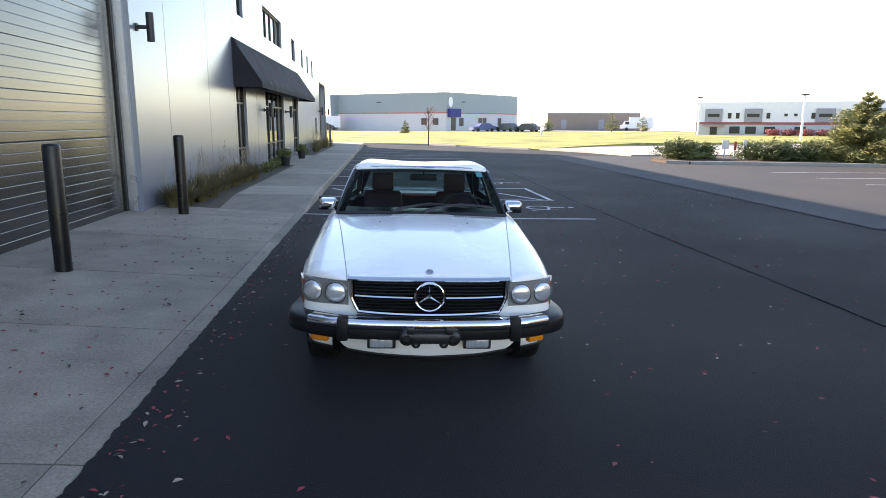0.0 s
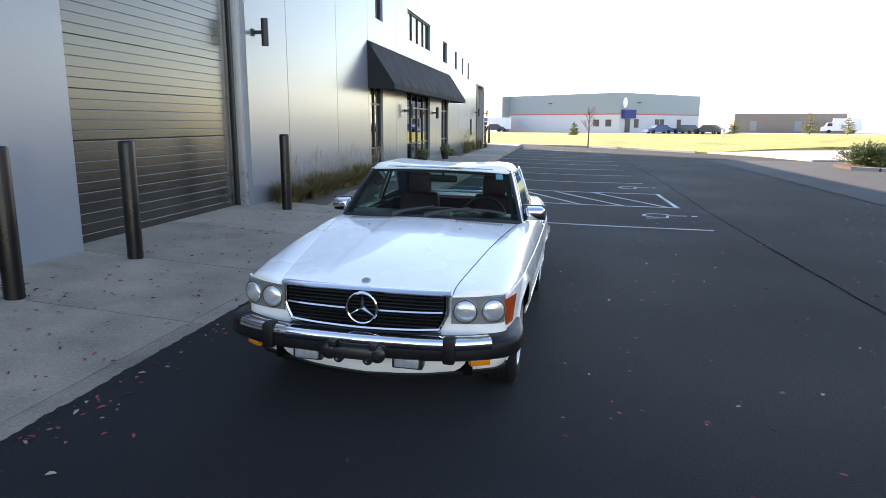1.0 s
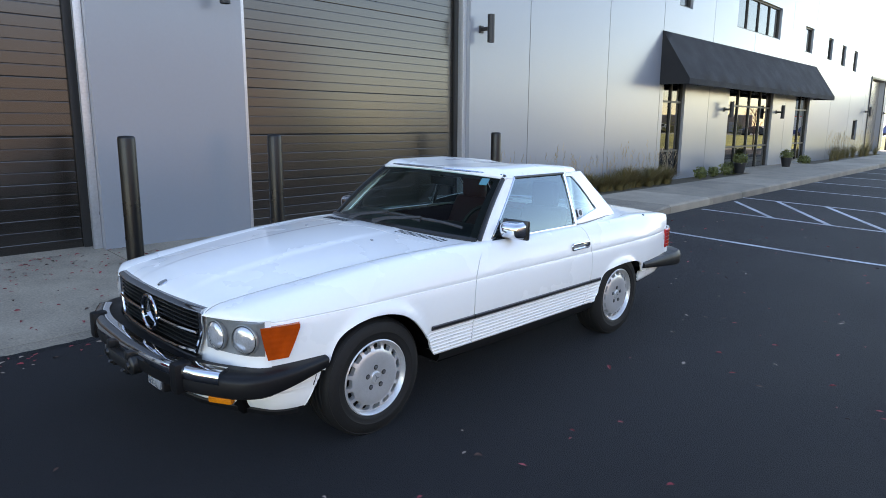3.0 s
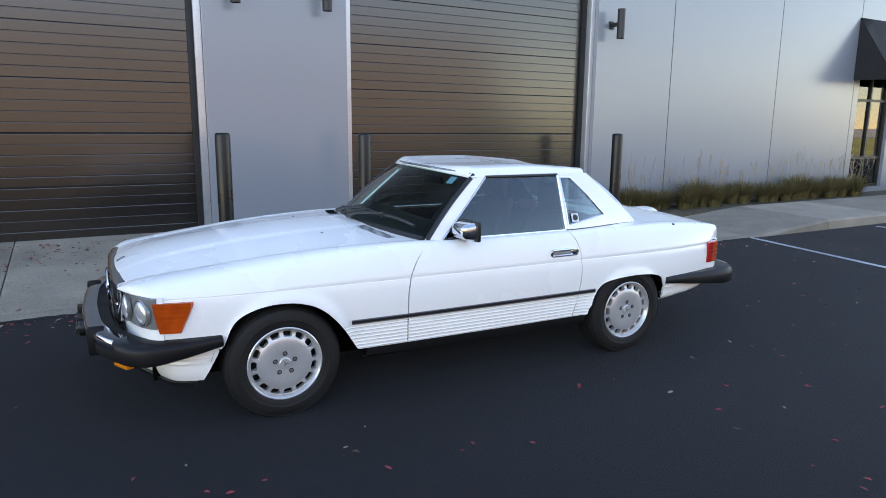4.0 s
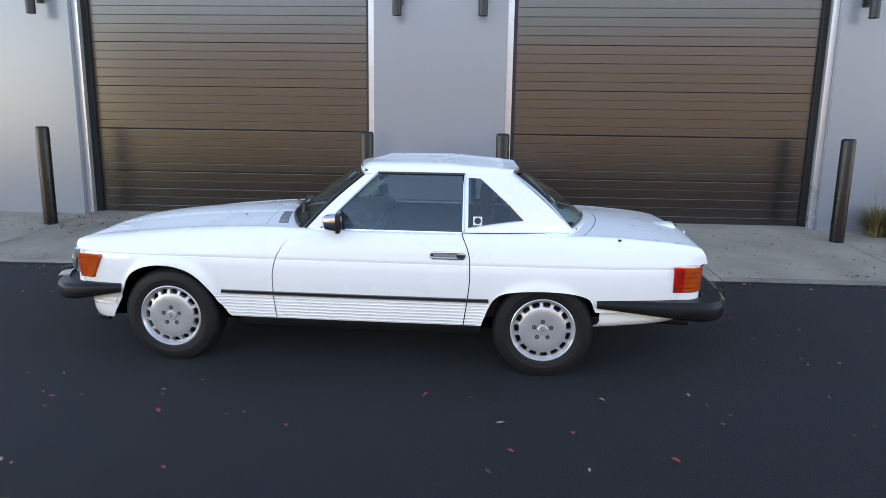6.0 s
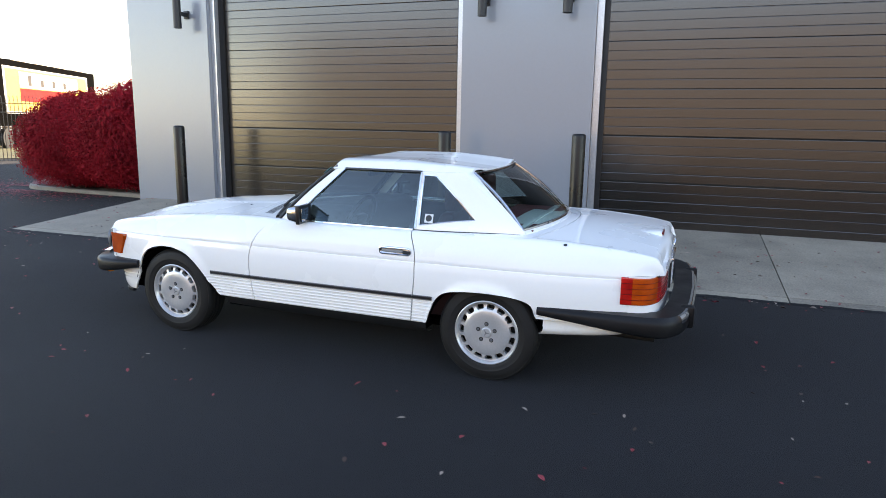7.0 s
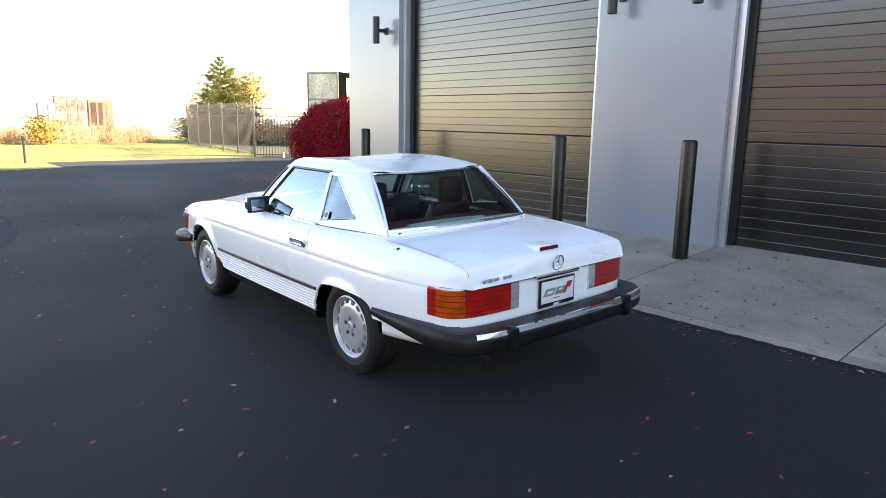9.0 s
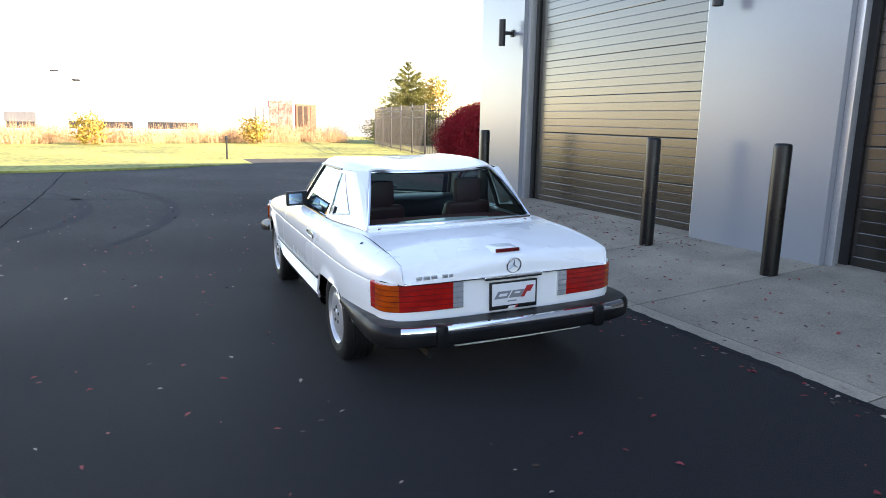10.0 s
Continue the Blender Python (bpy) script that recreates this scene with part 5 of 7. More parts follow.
for sgn in (1, -1):
    host = None
    # housing plate follows the nose
    x0, x1 = 0.492, 0.772
    b = Build()
    rows = []
    for z, o in ((0.578, -0.002), (0.585, 0.016), (0.735, 0.016), (0.742, -0.002)):
        rows.append([(sgn * x, nose_y(x) - o + 0.02 * (z - 0.44), z) for x in steps(x0, x1, 12)])
    b.grid(rows)
    b.face([r[0] for r in rows])
    b.face([r[-1] for r in rows])
    host = put("headlamp_unit", b, M["lamp_housing"], CAR, "twin round headlamps in a grey housing", smooth=40)
    for x, r in ((0.567, 0.070), (0.713, 0.070)):
        y = nose_y(x) - (0.016 if x < 0.6 else 0.006)
        b = Build()
        b.lathe([(r - 0.002, 0.01), (r + 0.001, 0.0), (r + 0.001, -0.008), (r - 0.003, -0.010), (r - 0.005, -0.004)], 36, axis="y")
        ring = put("lamp_ring", b, M["lamp_housing"], host, "grey lamp ring", smooth=50)
        ring.matrix_local = pose(sgn * x, y, 0.658, 0, 0, sgn * (6 if x < 0.6 else 22))
        b = Build()
        b.lathe([(r - 0.007, -0.004), (r * 0.85, -0.012), (r * 0.6, -0.019), (r * 0.3, -0.023), (0.0, -0.024)], 36, axis="y")
        put("lamp_lens", b, M["clear_lens"], ring, "clear fluted glass lens", smooth=60)
        b = Build()
        b.lathe([(r - 0.0045, -0.003), (r - 0.005, -0.0075), (r - 0.0085, -0.0095)], 36, axis="y")
        put("lens_gasket", b, M["trim_black"], ring, smooth=50)
    # amber corner lens
    b = Build()
    zs = steps(0.560, 0.714, 24)
    half = [(0.770, -0.614), (0.781, -0.595), (0.788, -0.573), (0.794, -0.550), (0.803, -0.515), (0.812, -0.475), (0.820, -0.432)]
    rows = []
    for z in zs:
        u = (z - 0.560) / 0.154
        cut = 1.0 - 0.34 * max(0.0, 1 - u) ** 1.15 - 0.05 * max(0.0, u - 0.9) / 0.1
        pts = smooth_plan(half, 16)
        L = len(pts) - 1
        row = []
        for i in range(L + 1):
            lo = L * 0.16 * (1 - u) ** 1.3
            j = lo + (L * cut - lo) * i / L
            a = int(j)
            f = j - a
            p, q = pts[a], pts[min(a + 1, L)]
            rib = 0.0005 if len(rows) % 4 in (1, 2) else 0.0
            row.append((sgn * (p[0] + (q[0] - p[0]) * f + rib), p[1] + (q[1] - p[1]) * f - rib, z))
        rows.append(row)
    inner_rows = [[(p[0] - sgn * 0.03, p[1] + 0.02, p[2]) for p in r] for r in rows]
    b.grid(rows)
    b.grid([rows[0], inner_rows[0]])
    b.grid([rows[-1], inner_rows[-1]])
    b.grid([[r[0] for r in rows], [r[0] for r in inner_rows]])
    b.grid([[r[-1] for r in rows], [r[-1] for r in inner_rows]])
    put("corner_indicator", b, M["amber"], CAR, "ribbed amber corner lens", smooth=40)
    # tail lamp: ribbed amber, red and clear bands
    tail_pts = smooth_plan([(0.315, 3.455), (0.5, 3.447), (0.63, 3.432), (0.70, 3.408), (0.75, 3.368), (0.772, 3.315), (0.784, 3.232)], 48)
    host = None
    for lo, hi, mt, nm in ((0, 5, "clear_lens", "clear reversing lens"), (5, 30, "red_lens", "red ribbed tail lens"), (30, 43, "amber", "amber ribbed lens"), (43, 48, "red_lens", "red side lens")):
        b = Build()
        pts = tail_pts[lo:hi + 1]
        rows = []
        prof = [(-0.004, 0.583), (0.008, 0.585)]
        prof += [(0.0114, 0.590), (0.0120, 0.612), (0.0122, 0.663), (0.0120, 0.714), (0.0114, 0.737)]
        prof += [(-0.004, 0.743)]
        for o, z in prof:
            row = []
            for i in range(len(pts)):
                a, c = pts[max(i - 1, 0)], pts[min(i + 1, len(pts) - 1)]
                d = Vector((c[0] - a[0], c[1] - a[1])).normalized()
                row.append((sgn * (pts[i][0] - d.y * o), pts[i][1] + d.x * o, z))
            rows.append(row)
        b.grid(rows)
        b.face([r[0] for r in rows])
        b.face([r[-1] for r in rows])
        ob = put("tail_lamp" if host is None else "tail_lens", b, M[mt], host or CAR, nm, smooth=30)
        host = host or ob
        # thin dark strips painted for the shade in the grooves between the ribs
        for k in range(1, 5):
            z = 0.583 + 0.032 * k
            b = Build()
            rows = []
            for o, dz in ((0.009, -0.0022), (0.0128, -0.0016), (0.0128, 0.0016), (0.009, 0.0022)):
                row = []
                for i in range(len(pts)):
                    p, c = pts[max(i - 1, 0)], pts[min(i + 1, len(pts) - 1)]
                    d = Vector((c[0] - p[0], c[1] - p[1])).normalized()
                    row.append((sgn * (pts[i][0] - d.y * o), pts[i][1] + d.x * o, z + dz))
                rows.append(row)
            b.grid(rows)
            put("lens_rib", b, M["bolt" if mt == "clear_lens" else "brake_red"], ob)
# rear: plate, handle bar, brake light, lettering bars
b = Build()
b.cbox(-0.165, 0.150, 3.462, 3.476, 0.545, 0.712, 0.006)
plate = put("number_plate", b, M["trim_black"], CAR, "dealer plate in a black frame")
b = Build()
b.cbox(-0.152, 0.137, 3.474, 3.479, 0.570, 0.702, 0.002)
put("plate_face", b, M["plate_white"], plate)
for x0, w, z0, z1, mt in ((0.112, 0.088, 0.612, 0.656, "plate_grey"), (0.092, 0.052, 0.626, 0.642, "plate_white"), (0.015, 0.080, 0.612, 0.656, "plate_grey"), (-0.010, 0.036, 0.636, 0.646, "plate_white"), (-0.072, 0.024, 0.610, 0.678, "plate_red"), (-0.094, 0.034, 0.640, 0.678, "plate_red"), (0.035, 0.060, 0.590, 0.597, "plate_grey"), (0.030, 0.046, 0.549, 0.563, "plate_white"), (-0.016, 0.014, 0.549, 0.566, "plate_red")):
    b = Build()
    t = 0.3 * (z1 - z0)
    y = 3.4815 if mt == "plate_white" and z0 > 0.6 else 3.4802
    b.face([(x0 + t, y, z0), (x0 + t - w, y, z0), (x0 - t - w, y, z1), (x0 - t, y, z1)])
    b.face([(x0 + t, 3.4793, z0), (x0 - t, 3.4793, z1), (x0 - t - w, 3.4793, z1), (x0 + t - w, 3.4793, z0)])
    put("lettering_bar", b, M[mt], plate, smooth=0)
b = Build()
b.cbox(-0.19, 0.19, 3.462, 3.488, 0.728, 0.752, 0.008)
put("lid_handle", b, M["chrome"], lid, "chrome handle bar")
b = Build()
b.sweep([(x, y + 0.004, 0.747) for x, y in mirror_plan(TAIL) if abs(x) < 0.70][::-1], [(-0.01, -0.007), (0.012, -0.006), (0.012, 0.004), (-0.01, 0.005)])
put("lid_seal", b, M["trim_black"], CAR)
e = emblem(0.05, 0.005, lid, pose(-0.005, 3.474, 0.803, 12, 0, 180))
for k, x in enumerate((0.60, 0.555, 0.51, 0.445, 0.405)):
    b = Build()
    w = 0.034 if k < 4 else 0.026
    b.cbox(x - w, x, 3.458, 3.468, 0.770, 0.790, 0.002)
    ob = put("lettering_bar", b, M["steel"], lid)
b = Build()
rows = []
for y, h in ((3.24, 0.0), (3.30, 0.010), (3.36, 0.022), (3.385, 0.027), (3.40, 0.024), (3.403, 0.0)):
    rows.append([(x, y, top_z(y, x) - 0.003 + h * (1 - (abs(x) / 0.1) ** 4)) for x in steps(-0.1, 0.1, 10)])
b.grid(rows)
hs = put("brake_light_housing", b, M["paint"], lid)
b = Build()
b.cbox(-0.078, 0.078, 3.397, 3.408, 0.872, 0.893, 0.003)
put("brake_light", b, M["brake_red"], hs, "red high-level brake light")
b = Build()
b.lathe([(0.011, 0), (0.011, 0.004), (0, 0.006)], 12)
k = put("lid_plug", b, M["trim_black"], CAR)
k.matrix_local = pose(shoulder(2.90, 0.72)[0], 2.90, shoulder(2.90, 0.72)[1], 0, 20)

# ---- cabin
b = Build()
b.box(-0.70, 0.70, 0.95, 2.60, 0.36, 0.40)
for sx in (-1, 1):
    b.box(min(sx * 0.67, sx * 0.712), max(sx * 0.67, sx * 0.712), 0.95, 2.55, 0.36, 0.885)
b.box(-0.68, 0.68, 2.25, 2.30, 0.36, 0.90)
put("cabin_trim", b, M["cabin"], CAR, "dark red cabin lining", smooth=0)
b = Build()
b.cbox(-0.56, 0.56, 2.26, 2.66, 0.905, 0.930, 0.006)
shelf = put("parcel_shelf", b, material("red_carpet", (0.15, 0.018, 0.02), 0.9, coarse=6, fine=120, vary=0.25), CAR, "dark red carpeted parcel shelf")
b = Build()
b.cbox(-0.55, 0.55, 2.565, 2.605, 0.928, 0.944, 0.004)
put("shelf_strip", b, M["paint"], shelf, "white painted strip")
b = Build()
rows = []
for y, z in ((0.75, 0.925), (0.96, 0.94), (1.10, 0.945), (1.20, 0.935), (1.245, 0.90), (1.25, 0.78), (1.21, 0.62)):
    rows.append([(x, y + (0.18 if y < 0.8 else 0.05) * (x / 0.68) ** 2, z + (0.012 if 0.2 < x < 0.5 and 1.05 < y < 1.25 else 0)) for x in steps(-0.685, 0.685, 26)])
b.grid(rows)
put("dashboard", b, M["trim_black"], CAR, "black padded dashboard", smooth=50)
for sgn in (1, -1):
    st = thing("seat", "", "")
    for k in ("category", "label"):
        if k in st:
            del st[k]
    st.parent = CAR
    st.matrix_basis = pose(sgn * 0.36, 1.78, 0.42)
    b = Build()
    b.cbox(-0.25, 0.25, -0.28, 0.24, 0.0, 0.17, 0.05)
    put("seat_cushion", b, M["leather"], st, smooth=50)
    b = Build()
    bm = bmesh.new()
    bmesh.ops.create_cube(bm, size=1.0)
    for w in bm.verts:
        up = w.co.z > 0
        w.co = Vector((w.co.x * (0.36 if up else 0.50), w.co.y * (0.10 if up else 0.15) + (0.30 if up else 0.16), 0.58 if up else 0.10))
    bmesh.ops.bevel(bm, geom=list(bm.edges), offset=0.04, segments=3, profile=0.6, affect="EDGES")
    b.bm(bm)
    put("seat_back", b, M["leather"], st, smooth=50)
    b = Build()
    b.cbox(-0.11, 0.11, 0.245, 0.335, 0.57, 0.765, 0.04)
    put("headrest", b, M["leather"], st, smooth=50)
b = Build()
ring = [Vector((0.19 * math.cos(a), 0.0, 0.19 * math.sin(a))) for a in [2 * math.pi * i / 36 for i in range(37)]]
b.tube(ring, 0.014, 8, caps=False)
b.cbox(-0.08, 0.08, -0.03, 0.02, -0.07, 0.05, 0.02)
for a in (200, 340, 270):
    a = radians(a)
    b.tube([(0, 0, 0), (0.185 * math.cos(a), 0, 0.185 * math.sin(a))], 0.012, 6)
sw = put("steering_wheel", b, M["trim_black"], CAR, "black four-spoke steering wheel", smooth=50)
sw.matrix_local = pose(0.36, 1.34, 0.87, -22)
b = Build()
b.cbox(-0.12, 0.12, -0.012, 0.02, -0.03, 0.03, 0.012)
b.tube([(0, 0, 0.02), (0, -0.02, 0.06)], 0.008, 6)
rv = put("rear_view_mirror", b, M["rubber"], windscreen, "black rear-view mirror", smooth=50)
rv.matrix_local = pose(0.02, 1.30, 1.20)
# wipers
for x0, x1 in ((0.06, 0.62), (-0.20, 0.34)):
    b = Build()
    pts = []
    for t in steps(0, 1, 8):
        x = x0 + (x1 - x0) * t
        s = x / 0.708
        p = Vector(ws_base(s)).lerp(Vector(ws_top(s)), 0.05 + 0.09 * math.sin(math.pi * t * 0.8))
        pts.append(p + Vector((0, -0.020, 0.026)))
    b.tube(pts, 0.010, 6)
    b.tube([pts[0] + Vector((-0.05, -0.05, -0.02)), pts[0] + Vector((0.05, -0.025, 0.01)), pts[4] + Vector((0, -0.008, 0.012))], [0.017, 0.013, 0.009], 6)
    put("wiper", b, M["wiper_arm"], windscreen, "black windscreen wiper")
for x in (-0.335, 0.335):
    b = Build()
    b.cbox(x - 0.008, x + 0.008, 0.378, 0.392, top_z(0.385, x) - 0.004, top_z(0.385, x) + 0.007, 0.003)
    put("washer_jet", b, M["plate_grey"], bonnet)
# stickers
b = Build()
p = Vector(ws_base(0.86)).lerp(Vector(ws_top(0.86)), 0.84) + Vector((0, -0.016, 0.017))
b.cbox(-0.028, 0.028, -0.002, 0.002, -0.03, 0.03, 0.001)
st = put("windscreen_sticker", b, M["teal"], windscreen, "small teal inspection sticker")
st.matrix_local = Matrix.Translation(p) @ pose(0, 0, 0, -51, 0, 12)
for sgn in (1,):
    y, z = 2.022, 0.985
    b = Build()
    b.box(-0.002, 0.002, -0.028, 0.028, -0.028, 0.028)
    sq = put("window_sticker", b, M["plate_white"], roof, "small square white sticker", smooth=0)
    sq.matrix_local = pose(flank_x(y, z) + 0.004, y, z, 0, -20, -1)
    b = Build()
    b.lathe([(0.021, 0.0028), (0.0, 0.003)], 20, axis="x")
    put("sticker_disc", b, M["trim_black"], sq)

# ---------- planting ----------
M["tuft"] = material("green_grass_blades", (0.07, 0.085, 0.022), 0.7, coarse=2, fine=20, vary=0.4, tint=(0.19, 0.135, 0.05))
M["plume"] = material("pale_plumes", (0.36, 0.28, 0.18), 0.9, coarse=3, fine=40, vary=0.3)
M["red_leaf"] = material("crimson_leaves", (0.22, 0.008, 0.014), 0.7, spec=0.12, coarse=1.2, fine=12, vary=0.4, tint=(0.39, 0.014, 0.024))
M["green_leaf"] = material("dark_green_leaves", (0.055, 0.08, 0.02), 0.6, coarse=1.0, fine=9, vary=0.45, tint=(0.14, 0.15, 0.04))
M["spruce_leaf"] = material("spruce_needles", (0.12, 0.135, 0.04), 0.65, coarse=0.8, fine=8, vary=0.35, tint=(0.26, 0.245, 0.08))
M["bark"] = material("bark", (0.07, 0.05, 0.035), 0.9, coarse=5, fine=40, vary=0.3, bump=0.004, bump_scale=40)
M["scrub"] = material("rusty_scrub", (0.40, 0.19, 0.10), 0.9, coarse=0.6, fine=6, vary=0.35, tint=(0.55, 0.36, 0.19))
M["yellow_leaf"] = material("yellow_leaves", (0.35, 0.24, 0.04), 0.7, coarse=1.0, fine=9, vary=0.4)
M["fallen_red"] = material("fallen_red_leaf", (0.29, 0.03, 0.038), 0.6, coarse=3, fine=30, vary=0.5)
M["fallen_pale"] = material("fallen_pale_leaf", (0.33, 0.25, 0.20), 0.6, coarse=3, fine=30, vary=0.4)
M["mulch"] = material("mulch", (0.075, 0.05, 0.035), 0.95, coarse=3, fine=60, vary=0.5, bump=0.01, bump_scale=60)
rng = random.Random(7)


def leaf_cloud(b, centre, radii, count, size, hollow=0.72, floor=None, mat=0, lumps=0.18, seed=1):
    """Many small folded leaves in an uneven shell."""
    r = random.Random(seed)
    ph = [r.uniform(0, 6.28) for _ in range(6)]
    for _ in range(count):
        u, a = r.uniform(-1, 1), r.uniform(0, 2 * math.pi)
        d = Vector((math.sqrt(1 - u * u) * math.cos(a), math.sqrt(1 - u * u) * math.sin(a), u))
        k = 1 + lumps * (math.sin(3 * a + ph[0] + 2 * u) * 0.5 + math.sin(5 * a + ph[1]) * 0.3 + math.sin(7 * u + 4 * a + ph[2]) * 0.4)
        k *= r.uniform(hollow, 1.0) ** 0.5 * r.uniform(0.97, 1.06)
        p = Vector(centre) + Vector((d.x * radii[0], d.y * radii[1], d.z * radii[2])) * k
        if floor is not None and p.z < floor:
            continue
        s = size * r.uniform(0.6, 1.4)
        n = (d + Vector((r.gauss(0, 0.6), r.gauss(0, 0.6), r.gauss(0, 0.6)))).normalized()
        t = n.orthogonal().normalized()
        t = (t * math.cos(a * 3) + n.cross(t) * math.sin(a * 3)).normalized()
        o = n.cross(t)
        b.face([p - t * s, p + o * s * 0.45 + n * s * 0.15, p + t * s, p - o * s * 0.45 + n * s * 0.15], mat)


def grass_tuft(x, y, z, h, spread, blades, plumes, seed, label, mats):
    r = random.Random(seed)
    b = Build()
    for i in range(blades):
        a = r.uniform(0, 2 * math.pi)
        lean = spread * r.uniform(0.1, 1.0)
        hh = h * r.uniform(0.55, 1.0)
        d = Vector((math.cos(a), math.sin(a), 0))
        o = Vector((-d.y, d.x, 0)) * 0.0045 * r.uniform(0.7, 1.5)
        base = d * r.uniform(0, 0.1)
        pts = [base + d * lean * t * t + Vector((0, 0, hh * (t - 0.22 * t**3 * lean / max(spread, 0.01)))) for t in (0, 0.4, 0.75, 1.0)]
        w = (1, 0.9, 0.6, 0.1)
        b.grid([[p - o * k for p, k in zip(pts, w)], [p + o * k for p, k in zip(pts, w)]], 0)
        if i < plumes:
            q, s = pts[-1] * 1.15 + Vector((0, 0, h * r.uniform(0.1, 0.6))), 0.016
            b.grid([[pts[2] - o * 0.3, q - o * 0.3], [pts[2] + o * 0.3, q + o * 0.3]], 1)
            for k in range(5):
                c = q + Vector((r.gauss(0, 0.012), r.gauss(0, 0.012), 0.035 * k))
                b.face([c - o * 1.1, c + Vector((0, 0, 0.05)), c + o * 1.1, c - Vector((0, 0, 0.01))], 1)
    ob = put("ornamental_grass", b, mats, label=label, category="grass clump", group="grasses along the wall", smooth=0, weld=False)
    ob.matrix_basis = pose(x, y, z)
    return ob


for k in range(24):
    y = 11.85 + 0.28 * k + rng.uniform(-0.1, 0.1)
    grass_tuft(-3.62 + rng.uniform(-0.12, 0.15), y, 0.18, rng.uniform(0.40, 0.62), 0.46, 360, 10, 20 + k, "yellow-green ornamental grass clump against the wall", [M["tuft"], M["plume"]])
for k in range(14):
    y = 33.5 + 0.6 * k
    grass_tuft(-3.5 + rng.uniform(-0.2, 0.2), y, 0.18, rng.uniform(0.55, 0.8), 0.35, 90, 14, 60 + k, "tall dry ornamental grass with pale plumes", [M["tuft"], M["plume"]])
for k, (y, h) in enumerate(((20.3, 0.28), (21.2, 0.25), (22.2, 0.32), (22.7, 0.3), (29.8, 0.3), (30.3, 0.25))):
    b = Build()
    leaf_cloud(b, (0, 0, h * 0.6), (h * 0.6, h * 0.6, h * 0.6), 260, 0.045, 0.2, 0.0, seed=90 + k)
    b.tube([(0, 0, 0), (0.02, 0.01, h * 0.6)], 0.012, 5, mat=1)
    ob = put("low_shrub", b, [M["green_leaf"], M["bark"]], label="small dark green shrub in the planting bed", category="shrub", group="shrubs along the wall", smooth=0, weld=False)
    ob.matrix_basis = pose(-3.55, y, 0.18)
for y in (22.5, 26.9):
    pot = thing("plant_pot", "dark pot with a leafy plant beside the entrance", "plant pot", group="pots by the entrance", m=pose(-3.3, y, 0.245) @ Matrix.Scale(0.72, 4))
    b = Build()
    b.lathe([(0.0, 0.0), (0.17, 0.0), (0.24, 0.38), (0.26, 0.38), (0.26, 0.43), (0.23, 0.43), (0.22, 0.36), (0, 0.36)], 24)
    put("pot", b, M["black_metal"], pot, smooth=30)
    b = Build()
    leaf_cloud(b, (0, 0, 0.55), (0.30, 0.30, 0.24), 420, 0.06, 0.1, 0.36, seed=int(y))
    put("plant", b, M["green_leaf"], pot, "leafy green plant", smooth=0, weld=False)

# crimson hedge on its kerbed island by the building's end
bend = smooth_plan([(-4.95, -0.68), (-5.08, -2.0), (-5.14, -3.4), (-5.28, -4.75), (-5.62, -5.3), (-6.2, -5.75), (-7.4, -6.5), (-10.4, -7.4)], 44)
b = Build()
isl = [(x - 0.05, y) for x, y in bend] + [(-10.5, -0.68)]
b.face([(x, y, 0.125) for x, y in isl])
put("island_bed", b, M["mulch"], kind="structure", label="mulched bed strewn with red leaves", category="planting bed", smooth=0)
b = Build()
b.sweep([(x, y, 0) for x, y in bend], [(0.0, -0.05), (0.006, 0.115), (0.01, 0.13), (0.022, 0.138), (0.134, 0.138), (0.146, 0.128), (0.15, -0.05)])
put("kerb", b, M["concrete"], kind="structure", label="curved concrete kerb round the bed", category="kerb", smooth=30)
for k, (x, y, rx, ry, h) in enumerate(((-5.86, -2.22, 1.40, 1.36, 2.22), (-5.74, -3.72, 1.26, 1.18, 1.97))):
    bush = thing("red_bush", "rounded crimson autumn bush on a kerbed bed", "bush", group="red bushes", m=pose(x, y, 0.12))
    b = Build()
    leaf_cloud(b, (0, 0, h * 0.49), (rx * 1.02, ry * 1.02, h * 0.51), 66000, 0.021, 0.5, 0.07, seed=5 + k, lumps=0.05)
    leaf_cloud(b, (0, 0, h * 0.30), (rx * 0.97, ry * 0.97, h * 0.30), 12000, 0.021, 0.5, 0.05, seed=25 + k, lumps=0.08)
    leaf_cloud(b, (0, 0, h * 0.5), (rx * 0.8, ry * 0.8, h * 0.44), 9000, 0.075, 0.5, 0.1, seed=15 + k)
    put("foliage", b, M["red_leaf"], bush, "dense crimson leaves", smooth=0, weld=False)
    b = Build()
    for i in range(9):
        a = rng.uniform(0, 6.28)
        b.tube([(0.1 * math.cos(a), 0.1 * math.sin(a), -0.05), (0.4 * rx * math.cos(a), 0.4 * ry * math.sin(a), 0.5), (0.75 * rx * math.cos(a), 0.75 * ry * math.sin(a), h * 0.75)], [0.03, 0.022, 0.008], 6)
    put("stems", b, M["bark"], bush)


